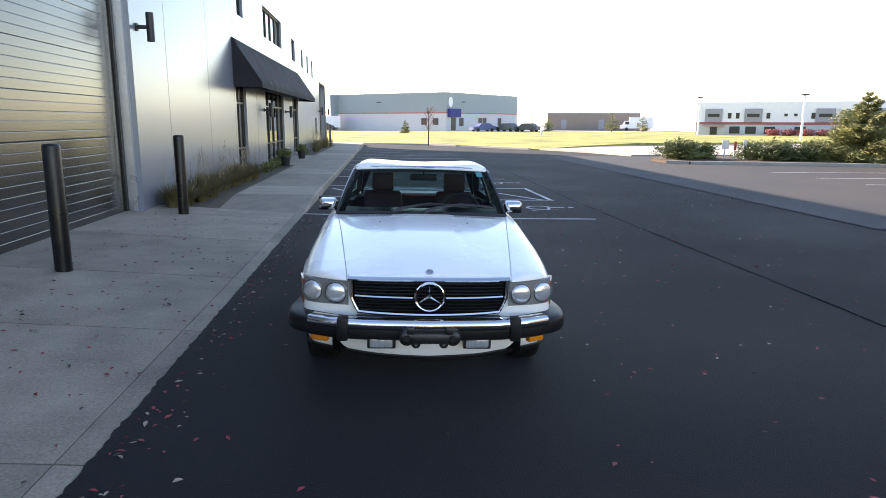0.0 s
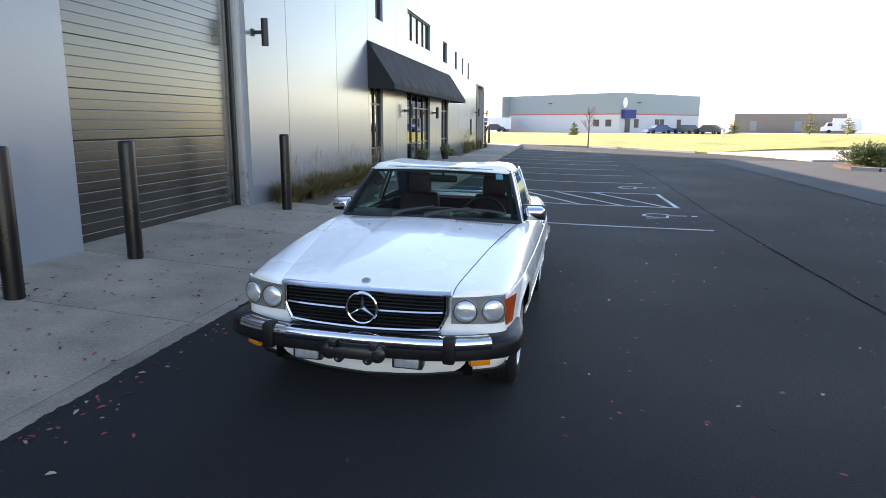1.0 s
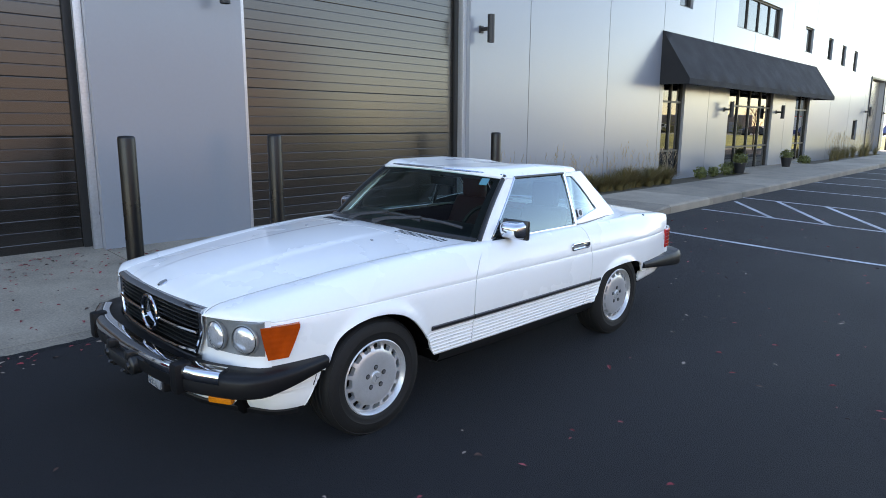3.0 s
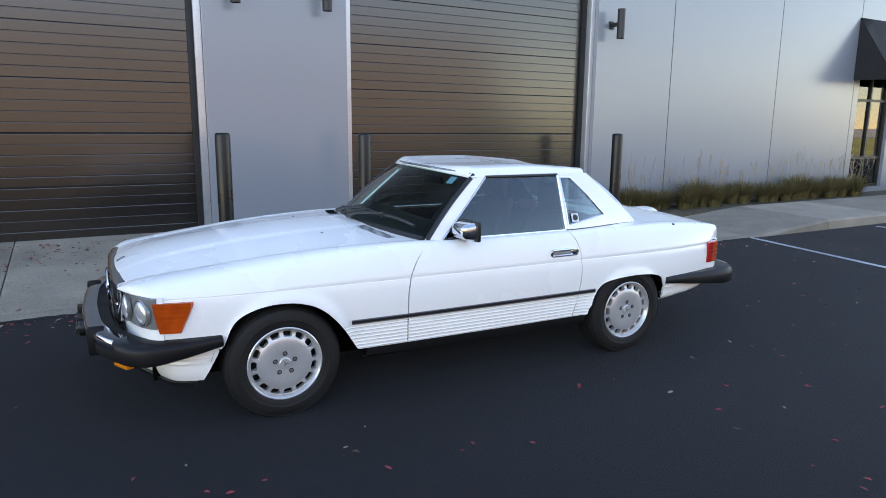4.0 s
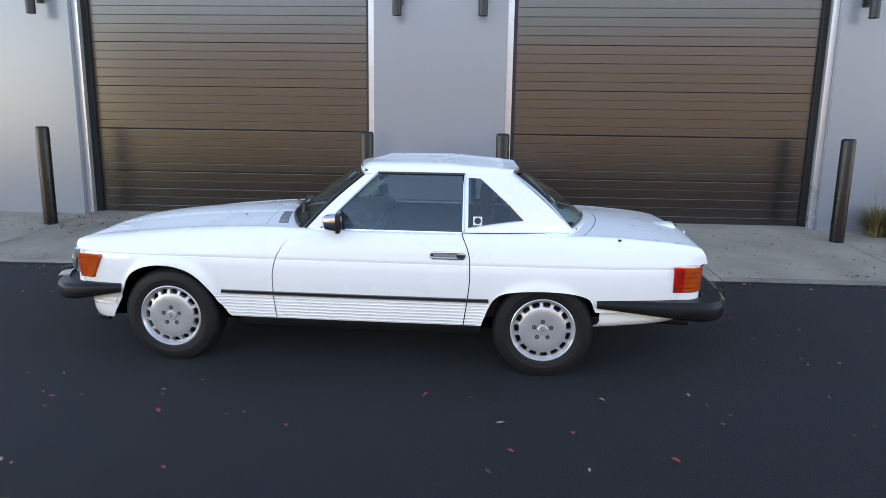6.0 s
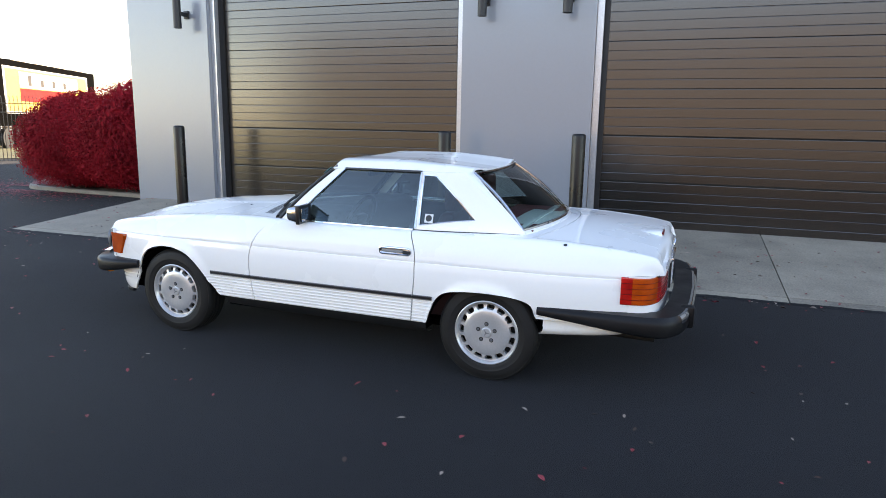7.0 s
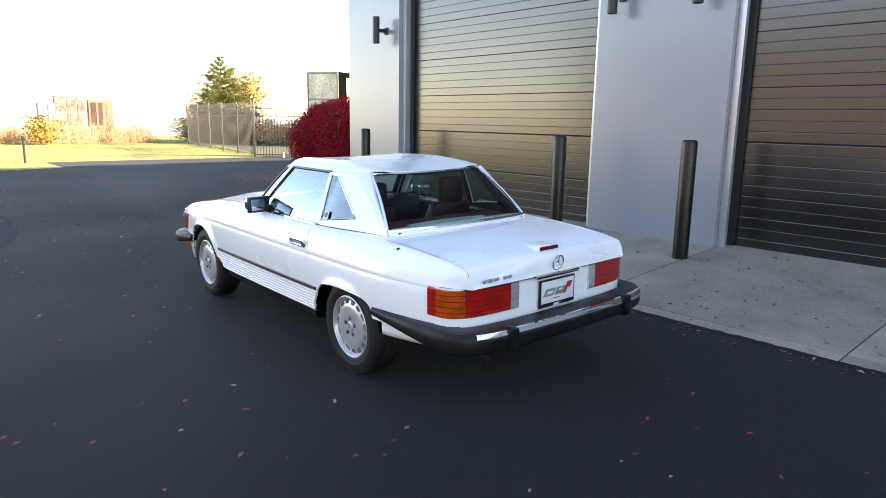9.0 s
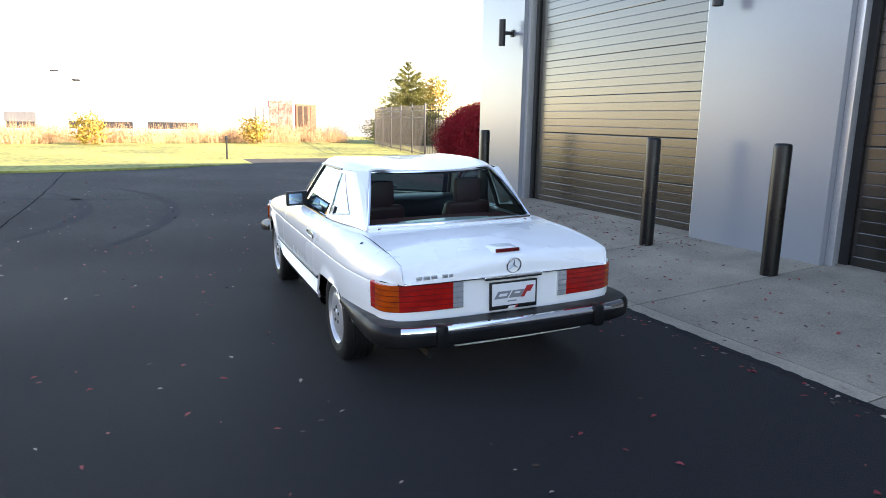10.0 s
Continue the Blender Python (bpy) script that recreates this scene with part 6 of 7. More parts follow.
def conifer(x, y, h, r, seed, name="spruce_tree", label="dark green spruce with an uneven outline", mat="spruce_leaf", group="", tiers=15, per=13, wide_at=0.12, dense=1.0):
    t = thing(name, label, "tree", m=pose(x, y, -0.05), group=group)
    q = random.Random(seed)
    b = Build()
    b.tube([(0, 0, 0), (0.02, 0.0, h * 0.5), (0, 0.01, h * 0.97)], [0.035 * h**0.8, 0.02 * h**0.8, 0.006], 8)
    put("trunk", b, M["bark"], t)
    b = Build()
    for i in range(tiers):
        f = i / (tiers - 1)
        z = h * (wide_at + (0.97 - wide_at) * f)
        reach = r * (1 - f) ** 0.85 + 0.06 * r
        for k in range(max(4, int(per * (1 - 0.6 * f)))):
            a = q.uniform(0, 2 * math.pi)
            L = reach * q.uniform(0.65, 1.15)
            d = Vector((math.cos(a), math.sin(a), 0))
            tip = Vector((0, 0, z)) + d * L + Vector((0, 0, L * q.uniform(-0.1, 0.35)))
            root = Vector((0, 0, z - 0.05 * h))
            n = max(24, int(190 * dense * L / r))
            for _ in range(n):
                u = q.uniform(0.15, 1.0)
                p = root.lerp(tip, u) + Vector((q.gauss(0, 0.09 * L), q.gauss(0, 0.09 * L), q.gauss(0, 0.06 * L)))
                s = q.uniform(0.07, 0.15) * (0.5 + 0.17 * h)**0.5
                v = (d * 0.8 + Vector((q.gauss(0, 0.5), q.gauss(0, 0.5), q.gauss(0.15, 0.4)))).normalized()
                o = v.orthogonal().normalized() * s * 0.15
                b.face([p - v * s * 0.5, p + o, p + v * s, p - o])
    put("crown", b, M[mat], t, "needled branches", smooth=0, weld=False)
    return t


def juniper(x, y, r, h, seed):
    t = thing("juniper", "spreading green juniper on the kerbed island", "shrub", m=pose(x, y, 0.1), group="junipers")
    q = random.Random(seed)
    b = Build()
    for i in range(95):
        a, e = q.uniform(0, 6.28), q.uniform(0.15, 1.2)
        L = r * q.uniform(0.7, 1.1)
        tip = Vector((math.cos(a) * math.cos(e) * L, math.sin(a) * math.cos(e) * L, math.sin(e) * h * q.uniform(0.8, 1.15)))
        for _ in range(60):
            u = q.uniform(0.2, 1.0)
            p = tip * u + Vector((q.gauss(0, 0.07 * r), q.gauss(0, 0.07 * r), q.gauss(0, 0.05)))
            if p.z < 0:
                p.z = 0.03
            s = q.uniform(0.05, 0.11)
            v = (tip.normalized() + Vector((q.gauss(0, 0.45), q.gauss(0, 0.45), q.gauss(0, 0.45)))).normalized()
            o = v.orthogonal().normalized() * s * 0.3
            b.face([p - v * s * 0.5, p + o, p + v * s, p - o])
    put("foliage", b, M["green_leaf"], t, smooth=0, weld=False)
    b = Build()
    for i in range(6):
        a = i * 1.05
        b.tube([(0, 0, 0), (0.5 * r * math.cos(a), 0.5 * r * math.sin(a), 0.5 * h)], [0.03, 0.01], 5)
    put("stems", b, M["bark"], t)


# island on the right with junipers, a conifer and small signs
b = Build()
isl2 = [(11.9, 27.2), (12.6, 26.6), (17.9, 25.2), (30, 21.0), (30, 29.0), (20.0, 31.5), (13.0, 31.0), (11.9, 29.0)]
b.face([(x, y, 0.12) for x, y in isl2])
b.grid([[(x, y, 0.12) for x, y in isl2 + isl2[:1]], [(x, y, -0.1) for x, y in isl2 + isl2[:1]]])
put("island_bed", b, M["mulch"], kind="structure", label="kerbed mulch island in the lot", category="planting bed", smooth=0)
for p, q in zip(isl2[:5], isl2[1:5]):
    d = Vector((q[0] - p[0], q[1] - p[1], 0))
    o = Vector((d.y, -d.x, 0)).normalized() * 0.15
    b = Build()
    for s0, s1 in (((0, 0.14), (1, 0.14)), ((1, 0.14), (1, -0.05))):
        b.face([(p[0] + o.x * s0[0], p[1] + o.y * s0[0], s0[1]), (q[0] + o.x * s0[0], q[1] + o.y * s0[0], s0[1]), (q[0] + o.x * s1[0], q[1] + o.y * s1[0], s1[1]), (p[0] + o.x * s1[0], p[1] + o.y * s1[0], s1[1])])
    put("kerb", b, M["kerb"], kind="structure", label="concrete kerb of the island", category="kerb", smooth=0)
for k, (x, y, r, h) in enumerate(((12.9, 28.4, 1.15, 0.95), (14.0, 28.8, 0.9, 0.8), (16.4, 27.6, 1.3, 0.95), (17.6, 27.3, 1.2, 0.9), (18.6, 27.0, 1.2, 0.9))):
    juniper(x, y, r, h, 40 + k)
conifer(20.0, 26.4, 3.1, 1.7, 3, tiers=14, per=22, dense=2.2, label="broad green conifer on the grass island", wide_at=0.05)
conifer(21.8, 25.8, 2.7, 1.6, 13, tiers=13, per=22, dense=2.0, label="broad green conifer on the grass island", wide_at=0.05)
M["sign_white"] = material("white_sign", (0.7, 0.7, 0.7), 0.5)
M["sign_red"] = material("red_sign", (0.45, 0.06, 0.04), 0.5)
for x, y, h, w, mt in ((14.95, 28.3, 0.85, 0.32, "sign_white"), (15.35, 28.2, 0.8, 0.12, "sign_red"), (15.75, 28.1, 0.85, 0.16, "sign_white")):
    s = thing("small_sign", "small low sign on posts beside the junipers", "sign", m=pose(x, y, 0.1), group="small signs")
    b = Build()
    b.cyl((0, 0, -0.1), (0, 0, h), 0.03, n=8)
    put("post", b, M["sign_white"], s)
    b = Build()
    b.cbox(-w / 2, w / 2, -0.05, -0.03, h - 0.38, h, 0.005)
    put("sign_board", b, M[mt], s)

# bare young tree on the lawn
def bare_tree(x, y, h, seed):
    t = thing("young_tree", "bare young tree with reddish twigs on the lawn", "tree", m=pose(x, y, 0.05))
    q = random.Random(seed)
    b = Build()
    b.tube([(0, 0, -0.05), (0.02, 0.01, h * 0.4), (0.0, 0.03, h * 0.9)], [0.05, 0.04, 0.012], 8)
    put("trunk", b, M["bark"], t)
    b = Build()
    for i in range(30):
        z = h * q.uniform(0.35, 0.85)
        a = q.uniform(0, 6.28)
        L = h * q.uniform(0.15, 0.32)
        d = Vector((math.cos(a), math.sin(a), 1.3)).normalized()
        p = Vector((0, 0, z))
        b.tube([p, p + d * L * 0.5, p + d * L + Vector((0, 0, 0.1 * L))], [0.014, 0.009, 0.004], 5, caps=False)
        for _ in range(5):
            s = p + d * L * q.uniform(0.4, 1.0)
            e = s + (d + Vector((q.gauss(0, 0.5), q.gauss(0, 0.5), q.gauss(0, 0.3)))).normalized() * L * 0.4
            b.tube([s, e], [0.005, 0.002], 3, caps=False)
    put("branches", b, material("red_twigs", (0.20, 0.09, 0.07), 0.8), t)


bare_tree(3.1, 47.8, 2.65, 2)
bare_tree(24.0, 108.0, 4.2, 5)
conifer(2.9, 96, 2.0, 0.8, 21, name="yew_bush", label="small upright evergreen bush on the lawn", tiers=8, per=9)
for x, y, h in ((41.5, 120.0, 4.0), (46.5, 118.0, 3.2), (30.2, 122.0, 2.6)):
    conifer(x, y, h, 1.4, int(x), label="small dark conifer far across the lawn", tiers=8, per=9)

# south side
conifer(-14.2, -30.3, 5.45, 2.75, 31, tiers=19, per=19, dense=1.5, wide_at=0.06, label="tall spruce behind the metal fence")
t = thing("yellow_tree", "small yellow autumn tree behind the spruce", "tree", m=pose(-16.6, -31.5, 0) @ Matrix.Scale(1.15, 4))
b = Build()
b.tube([(0, 0, -0.1), (0.05, 0, 1.5), (0.1, 0.05, 3.4)], [0.1, 0.07, 0.02], 8)
put("trunk", b, M["bark"], t)
b = Build()
leaf_cloud(b, (0.1, 0, 2.9), (1.2, 1.2, 1.2), 1500, 0.10, 0.1, seed=77)
put("crown", b, M["yellow_leaf"], t, smooth=0, weld=False)
b = Build()
q = random.Random(9)
for i in range(520):
    x = q.uniform(-10.5, 45)
    y = -29 - q.uniform(0, 5.5) + 0.12 * x
    h = q.uniform(0.5, 1.15)
    leaf_cloud(b, (x, y, h * 0.5), (0.6, 0.6, h * 0.55), 170, 0.045, 0.05, 0.0, seed=1000 + i)
    for _ in range(14):
        a = q.uniform(0, 6.28)
        p = Vector((x + q.gauss(0, 0.3), y + q.gauss(0, 0.3), 0.0))
        e = p + Vector((0.25 * math.cos(a), 0.25 * math.sin(a), h * q.uniform(0.9, 1.5)))
        o = Vector((0.012, 0, 0))
        b.face([p - o, p + o, e])
for i in range(260):
    x = q.uniform(-30, -14)
    y = -24.5 - q.uniform(0, 8) - 0.25 * (x + 20)
    h = q.uniform(0.8, 1.9)
    leaf_cloud(b, (x, y, h * 0.5), (0.6, 0.6, h * 0.55), 70, 0.09, 0.05, 0.0, seed=3000 + i)
put("scrub", b, M["scrub"], label="rust-coloured dry scrub along the field", category="scrub", kind="stuff", smooth=0, weld=False)
for x, y in ((4.5, -27.5), (-4.0, -29.0), (12, -26)):
    s = thing("yellow_shrub", "yellow autumn shrub among the scrub", "shrub", m=pose(x, y, 0), group="yellow shrubs")
    b = Build()
    leaf_cloud(b, (0, 0, 0.85), (0.9, 0.9, 0.85), 700, 0.10, 0.1, 0.0, seed=int(x) + 50)
    put("foliage", b, M["yellow_leaf"], s, smooth=0, weld=False)


# yard behind the fence
b = Build()
b.face([(x, y, 0.03) for x, y in ((-9.3, -15.0), (-14.6, -12.0), (-60, 8), (-60, -60), (-18, -48), (-12.2, -34), (-11.0, -27.4))])
put("yard", b, material("yard_grass", (0.10, 0.095, 0.045), 0.95, coarse=0.3, fine=5, vary=0.4, bump=0.02, bump_scale=20), kind="structure", label="rough brownish grass yard behind the fence", category="yard", smooth=0)
# ornamental metal fence and gate
M["fence"] = material("fence_metal", (0.06, 0.055, 0.05), 0.5, coarse=3, fine=40, vary=0.25)


def fence_run(name, p, q, label, h=2.25, step=0.115, panels=2.4, mt="fence"):
    d = Vector((q[0] - p[0], q[1] - p[1], 0))
    n = d.normalized()
    o = Vector((n.y, -n.x, 0))
    f = thing(name, label, "fence" if "fence" in name else "gate")
    P = lambda s, z, w=0.0: Vector((p[0], p[1], z)) + n * s + o * w
    k = 0
    count = max(1, round(d.length / panels))
    for i in range(count + 1):
        s = d.length * i / count
        b = Build()
        c = P(s, 0)
        b.cbox(c.x - 0.028, c.x + 0.028, c.y - 0.028, c.y + 0.028, -0.1, h + 0.05, 0.006)
        put("post", b, M[mt], f)
    for z in (0.15, h - 0.55, h - 0.25):
        b = Build()
        b.tube([P(0, z), P(d.length, z)], 0.02, 4)
        put("rail", b, M[mt], f)
    s = step
    me = None
    while s < d.length:
        if me is None:
            b = Build()
            b.tube([(0, 0, 0.05), (0, 0, h - 0.3), (0.0, 0.03, h - 0.1), (0.0, 0.11, h)], 0.0125, 4)
            me = b.mesh("picket", [M[mt]])
        c = P(s, 0)
        ob = put("picket", me, M[mt], f)
        ob.matrix_local = pose(c.x, c.y, 0, 0, 0, math.degrees(math.atan2(n.y, n.x)))
        s += step
    return f


fence_run("metal_fence", (-10.9, -27.4), (-9.0, -15.2), "brown ornamental metal fence along the drive", step=0.16)
fence_run("metal_gate", (-8.85, -14.9), (-13.4, -12.4), "closed black metal gate with vertical bars", panels=4.5, mt="black_metal")
fence_run("metal_fence", (-13.5, -12.3), (-22.0, -7.8), "dark ornamental metal fence behind the bushes", step=0.16, mt="black_metal")
# gate operator boxes
for x, y in ((-9.6, -13.9), (-9.9, -13.7)):
    b = Build()
    b.cbox(x - 0.06, x + 0.06, y - 0.06, y + 0.06, -0.05, 0.28 if x > -9.7 else 0.85, 0.015)
    put("gate_operator", b, M["kerb"] if x > -9.7 else M["black_metal"], label="small upright gate operator box on the ground", category="gate operator")
# slim post on the lawn
b = Build()
b.cyl((0, 0, -0.1), (0, 0, 0.85), 0.035, n=10)
b.cbox(-0.05, 0.05, -0.05, 0.05, 0.72, 0.86, 0.01)
ob = put("marker_post", b, M["black_metal"], label="slim dark marker post on the lawn", category="post")
ob.matrix_basis = pose(-0.7, -14.4, 0.06)

# box trailer with a printed side
M["trailer_white"] = material("weathered_cream", (0.60, 0.49, 0.34), 0.6, coarse=1.3, fine=9, vary=0.28, sharp=0.25, tint=(0.66, 0.58, 0.44))
M["trailer_frame"] = material("weathered_frame", (0.30, 0.25, 0.19), 0.6, coarse=1.3, fine=9, vary=0.3)
M["trailer_dark"] = material("trailer_dark", (0.004, 0.004, 0.0038), 0.95, spec=0.0)
M["clad_far"] = material("grey_print", (0.06, 0.055, 0.05), 0.7, spec=0.1)
M["trailer_red"] = material("trailer_print_red", (0.22, 0.012, 0.01), 0.6, coarse=0.6, fine=4, vary=0.15, spec=0.1)
M["trailer_print"] = material("trailer_print_white", (0.34, 0.33, 0.31), 0.5, coarse=0.6, fine=4, vary=0.15)
M["sign_yellow"] = material("sign_yellow", (0.45, 0.30, 0.04), 0.5)
tr = thing("box_trailer", "parked box trailer with a yellow printed side behind the fence", "trailer", m=pose(-17.5, -22.1, 0, 0, 0, math.degrees(math.atan2(-0.45, -0.89))))
b = Build()
b.cbox(0, 12, 0, 2.05, 1.1, 4.25, 0.03)
body = put("body", b, M["trailer_dark"], tr)
for z0, z1 in ((1.15, 2.66), (2.76, 4.12)):
    b = Build()
    b.cbox(-0.03, -0.002, 0.10, 1.95, z0, z1, 0.01)
    put("end_door", b, M["trailer_white"], tr)
for y0, y1, z0, z1 in ((0.0, 0.09, 1.12, 4.24), (1.96, 2.05, 1.12, 4.24), (0.09, 1.96, 4.13, 4.24), (0.09, 1.96, 2.67, 2.75)):
    b = Build()
    b.cbox(-0.05, -0.002, y0, y1, z0, z1, 0.008)
    put("door_frame", b, M["trailer_frame"], tr)
for y in (0.55, 1.5):
    b = Build()
    b.tube([(-0.06, y, 1.2), (-0.06, y, 2.6)], 0.018, 6)
    put("door_bar", b, M["trailer_frame"], tr)
for x in (1.8, 4.2, 6.4, 8.9):
    b = Build()
    b.box(x, x + 1.5, 0.02, 2.03, 4.25, 4.27 + 0.02 * (x % 2))
    put("roof_sheet", b, M["trailer_frame"], tr, smooth=0)
for x0, x1, z0, z1, mt, nm, w in ((0.9, 10.8, 1.7, 3.95, "trailer_print", "sign_border", 0.01), (1.1, 10.6, 1.8, 3.85, "sign_yellow", "sign_field", 0.018), (2.4, 9.3, 2.98, 3.75, "trailer_print", "lettering_panel", 0.026), (2.4, 8.9, 2.3, 2.94, "trailer_red", "lettering_band", 0.026)):
    b = Build()
    b.box(x0, x1, -w, 0.0 if nm == "sign_border" else -w + 0.007, z0, z1)
    put(nm, b, M[mt], tr, smooth=0)
for k in range(4):
    b = Build()
    b.box(3.3 + 1.35 * k, 3.62 + 1.35 * k, -0.036, -0.028, 3.1, 3.62 if k == 0 else 3.45)
    put("lettering_bar", b, M["clad_far"], tr, smooth=0)
for x in (1.2, 2.4, 9.5, 10.7):
    b = Build()
    b.lathe([(0.0, -0.12), (0.3, -0.12), (0.5, -0.1), (0.5, 0.1), (0.3, 0.12), (0, 0.12)], 20, axis="y", at=(x, 0.25, 0.5))
    put("wheel", b, M["tyre"], tr)

M["clad_tan"] = material("far_dark_metal", (0.12, 0.12, 0.12), 0.7)
M["faded_red"] = material("faded_red", (0.40, 0.09, 0.065), 0.7, coarse=1.6, fine=7, vary=0.3, sharp=0.2, tint=(0.46, 0.20, 0.16))
M["tank_grey"] = material("tank_grey", (0.20, 0.20, 0.21), 0.7, coarse=0.8, fine=6, vary=0.3)
M["rust_brown"] = material("rust_brown", (0.30, 0.15, 0.09), 0.8, coarse=0.8, fine=6, vary=0.4)
# far containers and trailers beyond the field
for x, y, w, z0, z1, mt, lab in ((-7.15, -38.2, 1.68, 0.6, 2.75, "faded_red", "far weathered red container"), (-5.85, -38.2, 0.95, 0.6, 2.3, "tank_grey", "far grey tank container"), (-8.95, -38.2, 1.45, 0.7, 2.55, "rust_brown", "far brown open container"), (6.0, -80, 7.0, 0.7, 2.3, "kerb", "far pale grey trailer"), (-2, -80, 6.0, 0.7, 2.6, "kerb", "far pale grey trailer"), (14.0, -78, 3.0, 0.6, 1.7, "clad_tan", "far dark trailer")):
    c = thing("container", lab + " beyond the field", "container", m=pose(x, y, 0))
    b = Build()
    b.cbox(-w / 2, w / 2, 0.7, 1.2, z0, z1, 0.03)
    put("body", b, M[mt], c, smooth=0)
    b = Build()
    b.box(-0.05, 0.05, 1.195, 1.22, z0 + 0.1, z1 - 0.1)
    me = b.mesh("rib", [M[mt]], 0)
    for k in range(int(w / 0.6)):
        put("rib", me, M[mt], c).location = (-w / 2 + 0.35 + 0.6 * k, 0, 0)
    if mt == "rust_brown":
        # flat dark panel painted for the shade inside the open container
        b = Build()
        b.box(-0.1, w / 2 - 0.12, 1.205, 1.215, z0 + 0.25, z1 - 0.15)
        put("opening", b, M["mulch"], c, "flat dark panel for the shade in an open doorway", smooth=0)
    b = Build()
    b.box(-w / 2 + 0.1, w / 2 - 0.1, 0.75, 1.1, -0.12, z0)
    put("base", b, M["black_metal"], c, smooth=0)

# unseen block, added so that the garage doors mirror something dark in the east
M["east_block_brown"] = material("east_block_surface", (0.165, 0.134, 0.108), 0.85, coarse=0.3, fine=14, vary=0.25, bump=0.004, bump_scale=14)
b = Build()
b.box(29.0, 37.0, -20.0, 32.0, -0.1, 7.8)
b.box(28.93, 37.07, -20.07, 32.07, 7.8, 8.05)
put("wall_east", b, M["east_block_brown"], kind="structure", label="unseen grey-brown block added to darken the reflections in the garage doors", category="wall", smooth=0)

# ---------- north distance ----------
M["clad_dark"] = material("blue_grey_cladding", (0.20, 0.245, 0.27), 0.5, coarse=0.2, fine=3, vary=0.06)
M["clad_light"] = material("pale_grey_cladding", (0.42, 0.43, 0.46), 0.5, coarse=0.2, fine=3, vary=0.06)
M["clad_brown"] = material("brown_cladding", (0.22, 0.18, 0.15), 0.6, coarse=0.2, fine=3, vary=0.1)
M["hedge_red"] = material("hedge_red", (0.26, 0.06, 0.06), 0.7, coarse=0.6, fine=5, vary=0.4)
M["band_red"] = material("band_red", (0.32, 0.09, 0.09), 0.6)
M["clad_white"] = material("white_cladding", (0.7, 0.71, 0.75), 0.5, coarse=0.2, fine=3, vary=0.05)
M["clad_grey"] = material("grey_cladding", (0.25, 0.26, 0.29), 0.5, coarse=0.2, fine=3, vary=0.05)
M["blue_cloth"] = material("blue_cloth", (0.02, 0.03, 0.16), 0.7)


def facade(house, p, q, bands, depth=0.25):
    """Wall bands between two plan points: (z0, z1, material, proud)."""
    d = Vector((q[0] - p[0], q[1] - p[1], 0))
    n = d.normalized()
    o = Vector((n.y, -n.x, 0))
    for z0, z1, mt, proud in bands:
        b = Build()
        A, B = Vector((*p, 0)), Vector((*q, 0))
        c = [A - o * depth, B - o * depth, B + o * proud, A + o * proud]
        b.grid([[(v.x, v.y, z0) for v in c + c[:1]], [(v.x, v.y, z1) for v in c + c[:1]]])
        b.face([(v.x, v.y, z1) for v in c])
        put("wall", b, M[mt], house, smooth=0)


def facade_box(house, p, q, s0, s1, z0, z1, proud, mt, name="window", label=""):
    n = Vector((q[0] - p[0], q[1] - p[1], 0)).normalized()
    o = Vector((n.y, -n.x, 0))
    A = Vector((*p, 0))
    b = Build()
    c = [A + n * s0 - o * 0.1, A + n * s1 - o * 0.1, A + n * s1 + o * proud, A + n * s0 + o * proud]
    b.grid([[(v.x, v.y, z0) for v in c + c[:1]], [(v.x, v.y, z1) for v in c + c[:1]]])
    b.face([(v.x, v.y, z1) for v in c])
    b.face([(v.x, v.y, z0) for v in c[::-1]])
    return put(name, b, M[mt], house, label, smooth=0)


h = thing("warehouse", "far blue-grey metal warehouse with a pale lower wall", "building")
L, C, R = (-9.5, 137.5), (11.0, 120.8), (27.7, 139.5)
for p, q in ((L, C), (C, R)):
    facade(h, p, q, [(-0.2, 3.15, "clad_light", 0.0), (3.15, 3.32, "sign_red", 0.03), (3.32, 6.9, "clad_dark", 0.0)])
b = Build()
b.face([(L[0], L[1], 6.85), (C[0], C[1], 6.85), (R[0], R[1], 6.85), (7.2, 156.2, 6.85)])
put("roof", b, M["clad_grey"], h, smooth=0)
facade_box(h, (7.2, 156.2), L, 0, 27, -0.2, 6.9, 0.0, "clad_dark", "wall")
facade_box(h, R, (7.2, 156.2), 0, 26, -0.2, 6.9, 0.0, "clad_dark", "wall")
for s in (21.0, 23.6):
    facade_box(h, L, C, s, s + 1.2, 1.1, 2.3, 0.05, "window_frame")
facade_box(h, C, R, 1.6, 3.0, 0.1, 2.4, 0.05, "window_frame", "door")
facade_box(h, C, R, 0.5, 3.8, 2.5, 4.0, 0.7, "blue_cloth", "canopy", "blue entrance canopy")
for s in (4.2, 10.5, 12.0, 17.5):
    facade_box(h, C, R, s, s + 1.3, 0.9, 2.4, 0.05, "window_frame")
b = Build()
_u = Vector((R[0] - C[0], R[1] - C[1], 0)).normalized()
b.lathe([(0.0, -0.08), (0.75, -0.08), (0.75, 0.06), (0.0, 0.06)], 28, axis="y")
put("wall_sign", b, M["sign_white"], h, "plain white oval sign").matrix_local = pose(C[0] + 1.4 * _u.x, C[1] + 1.4 * _u.y, 5.2, 0, 0, math.degrees(math.atan2(_u.y, _u.x))) @ Matrix.Diagonal((0.8, 1, 1.2, 1))
facade_box(h, L, C, 10.5, 11.3, 5.2, 5.35, 0.2, "window_frame", "wall_light")
facade_box(h, C, R, 5.0, 5.9, 5.2, 5.35, 0.2, "window_frame", "wall_light")

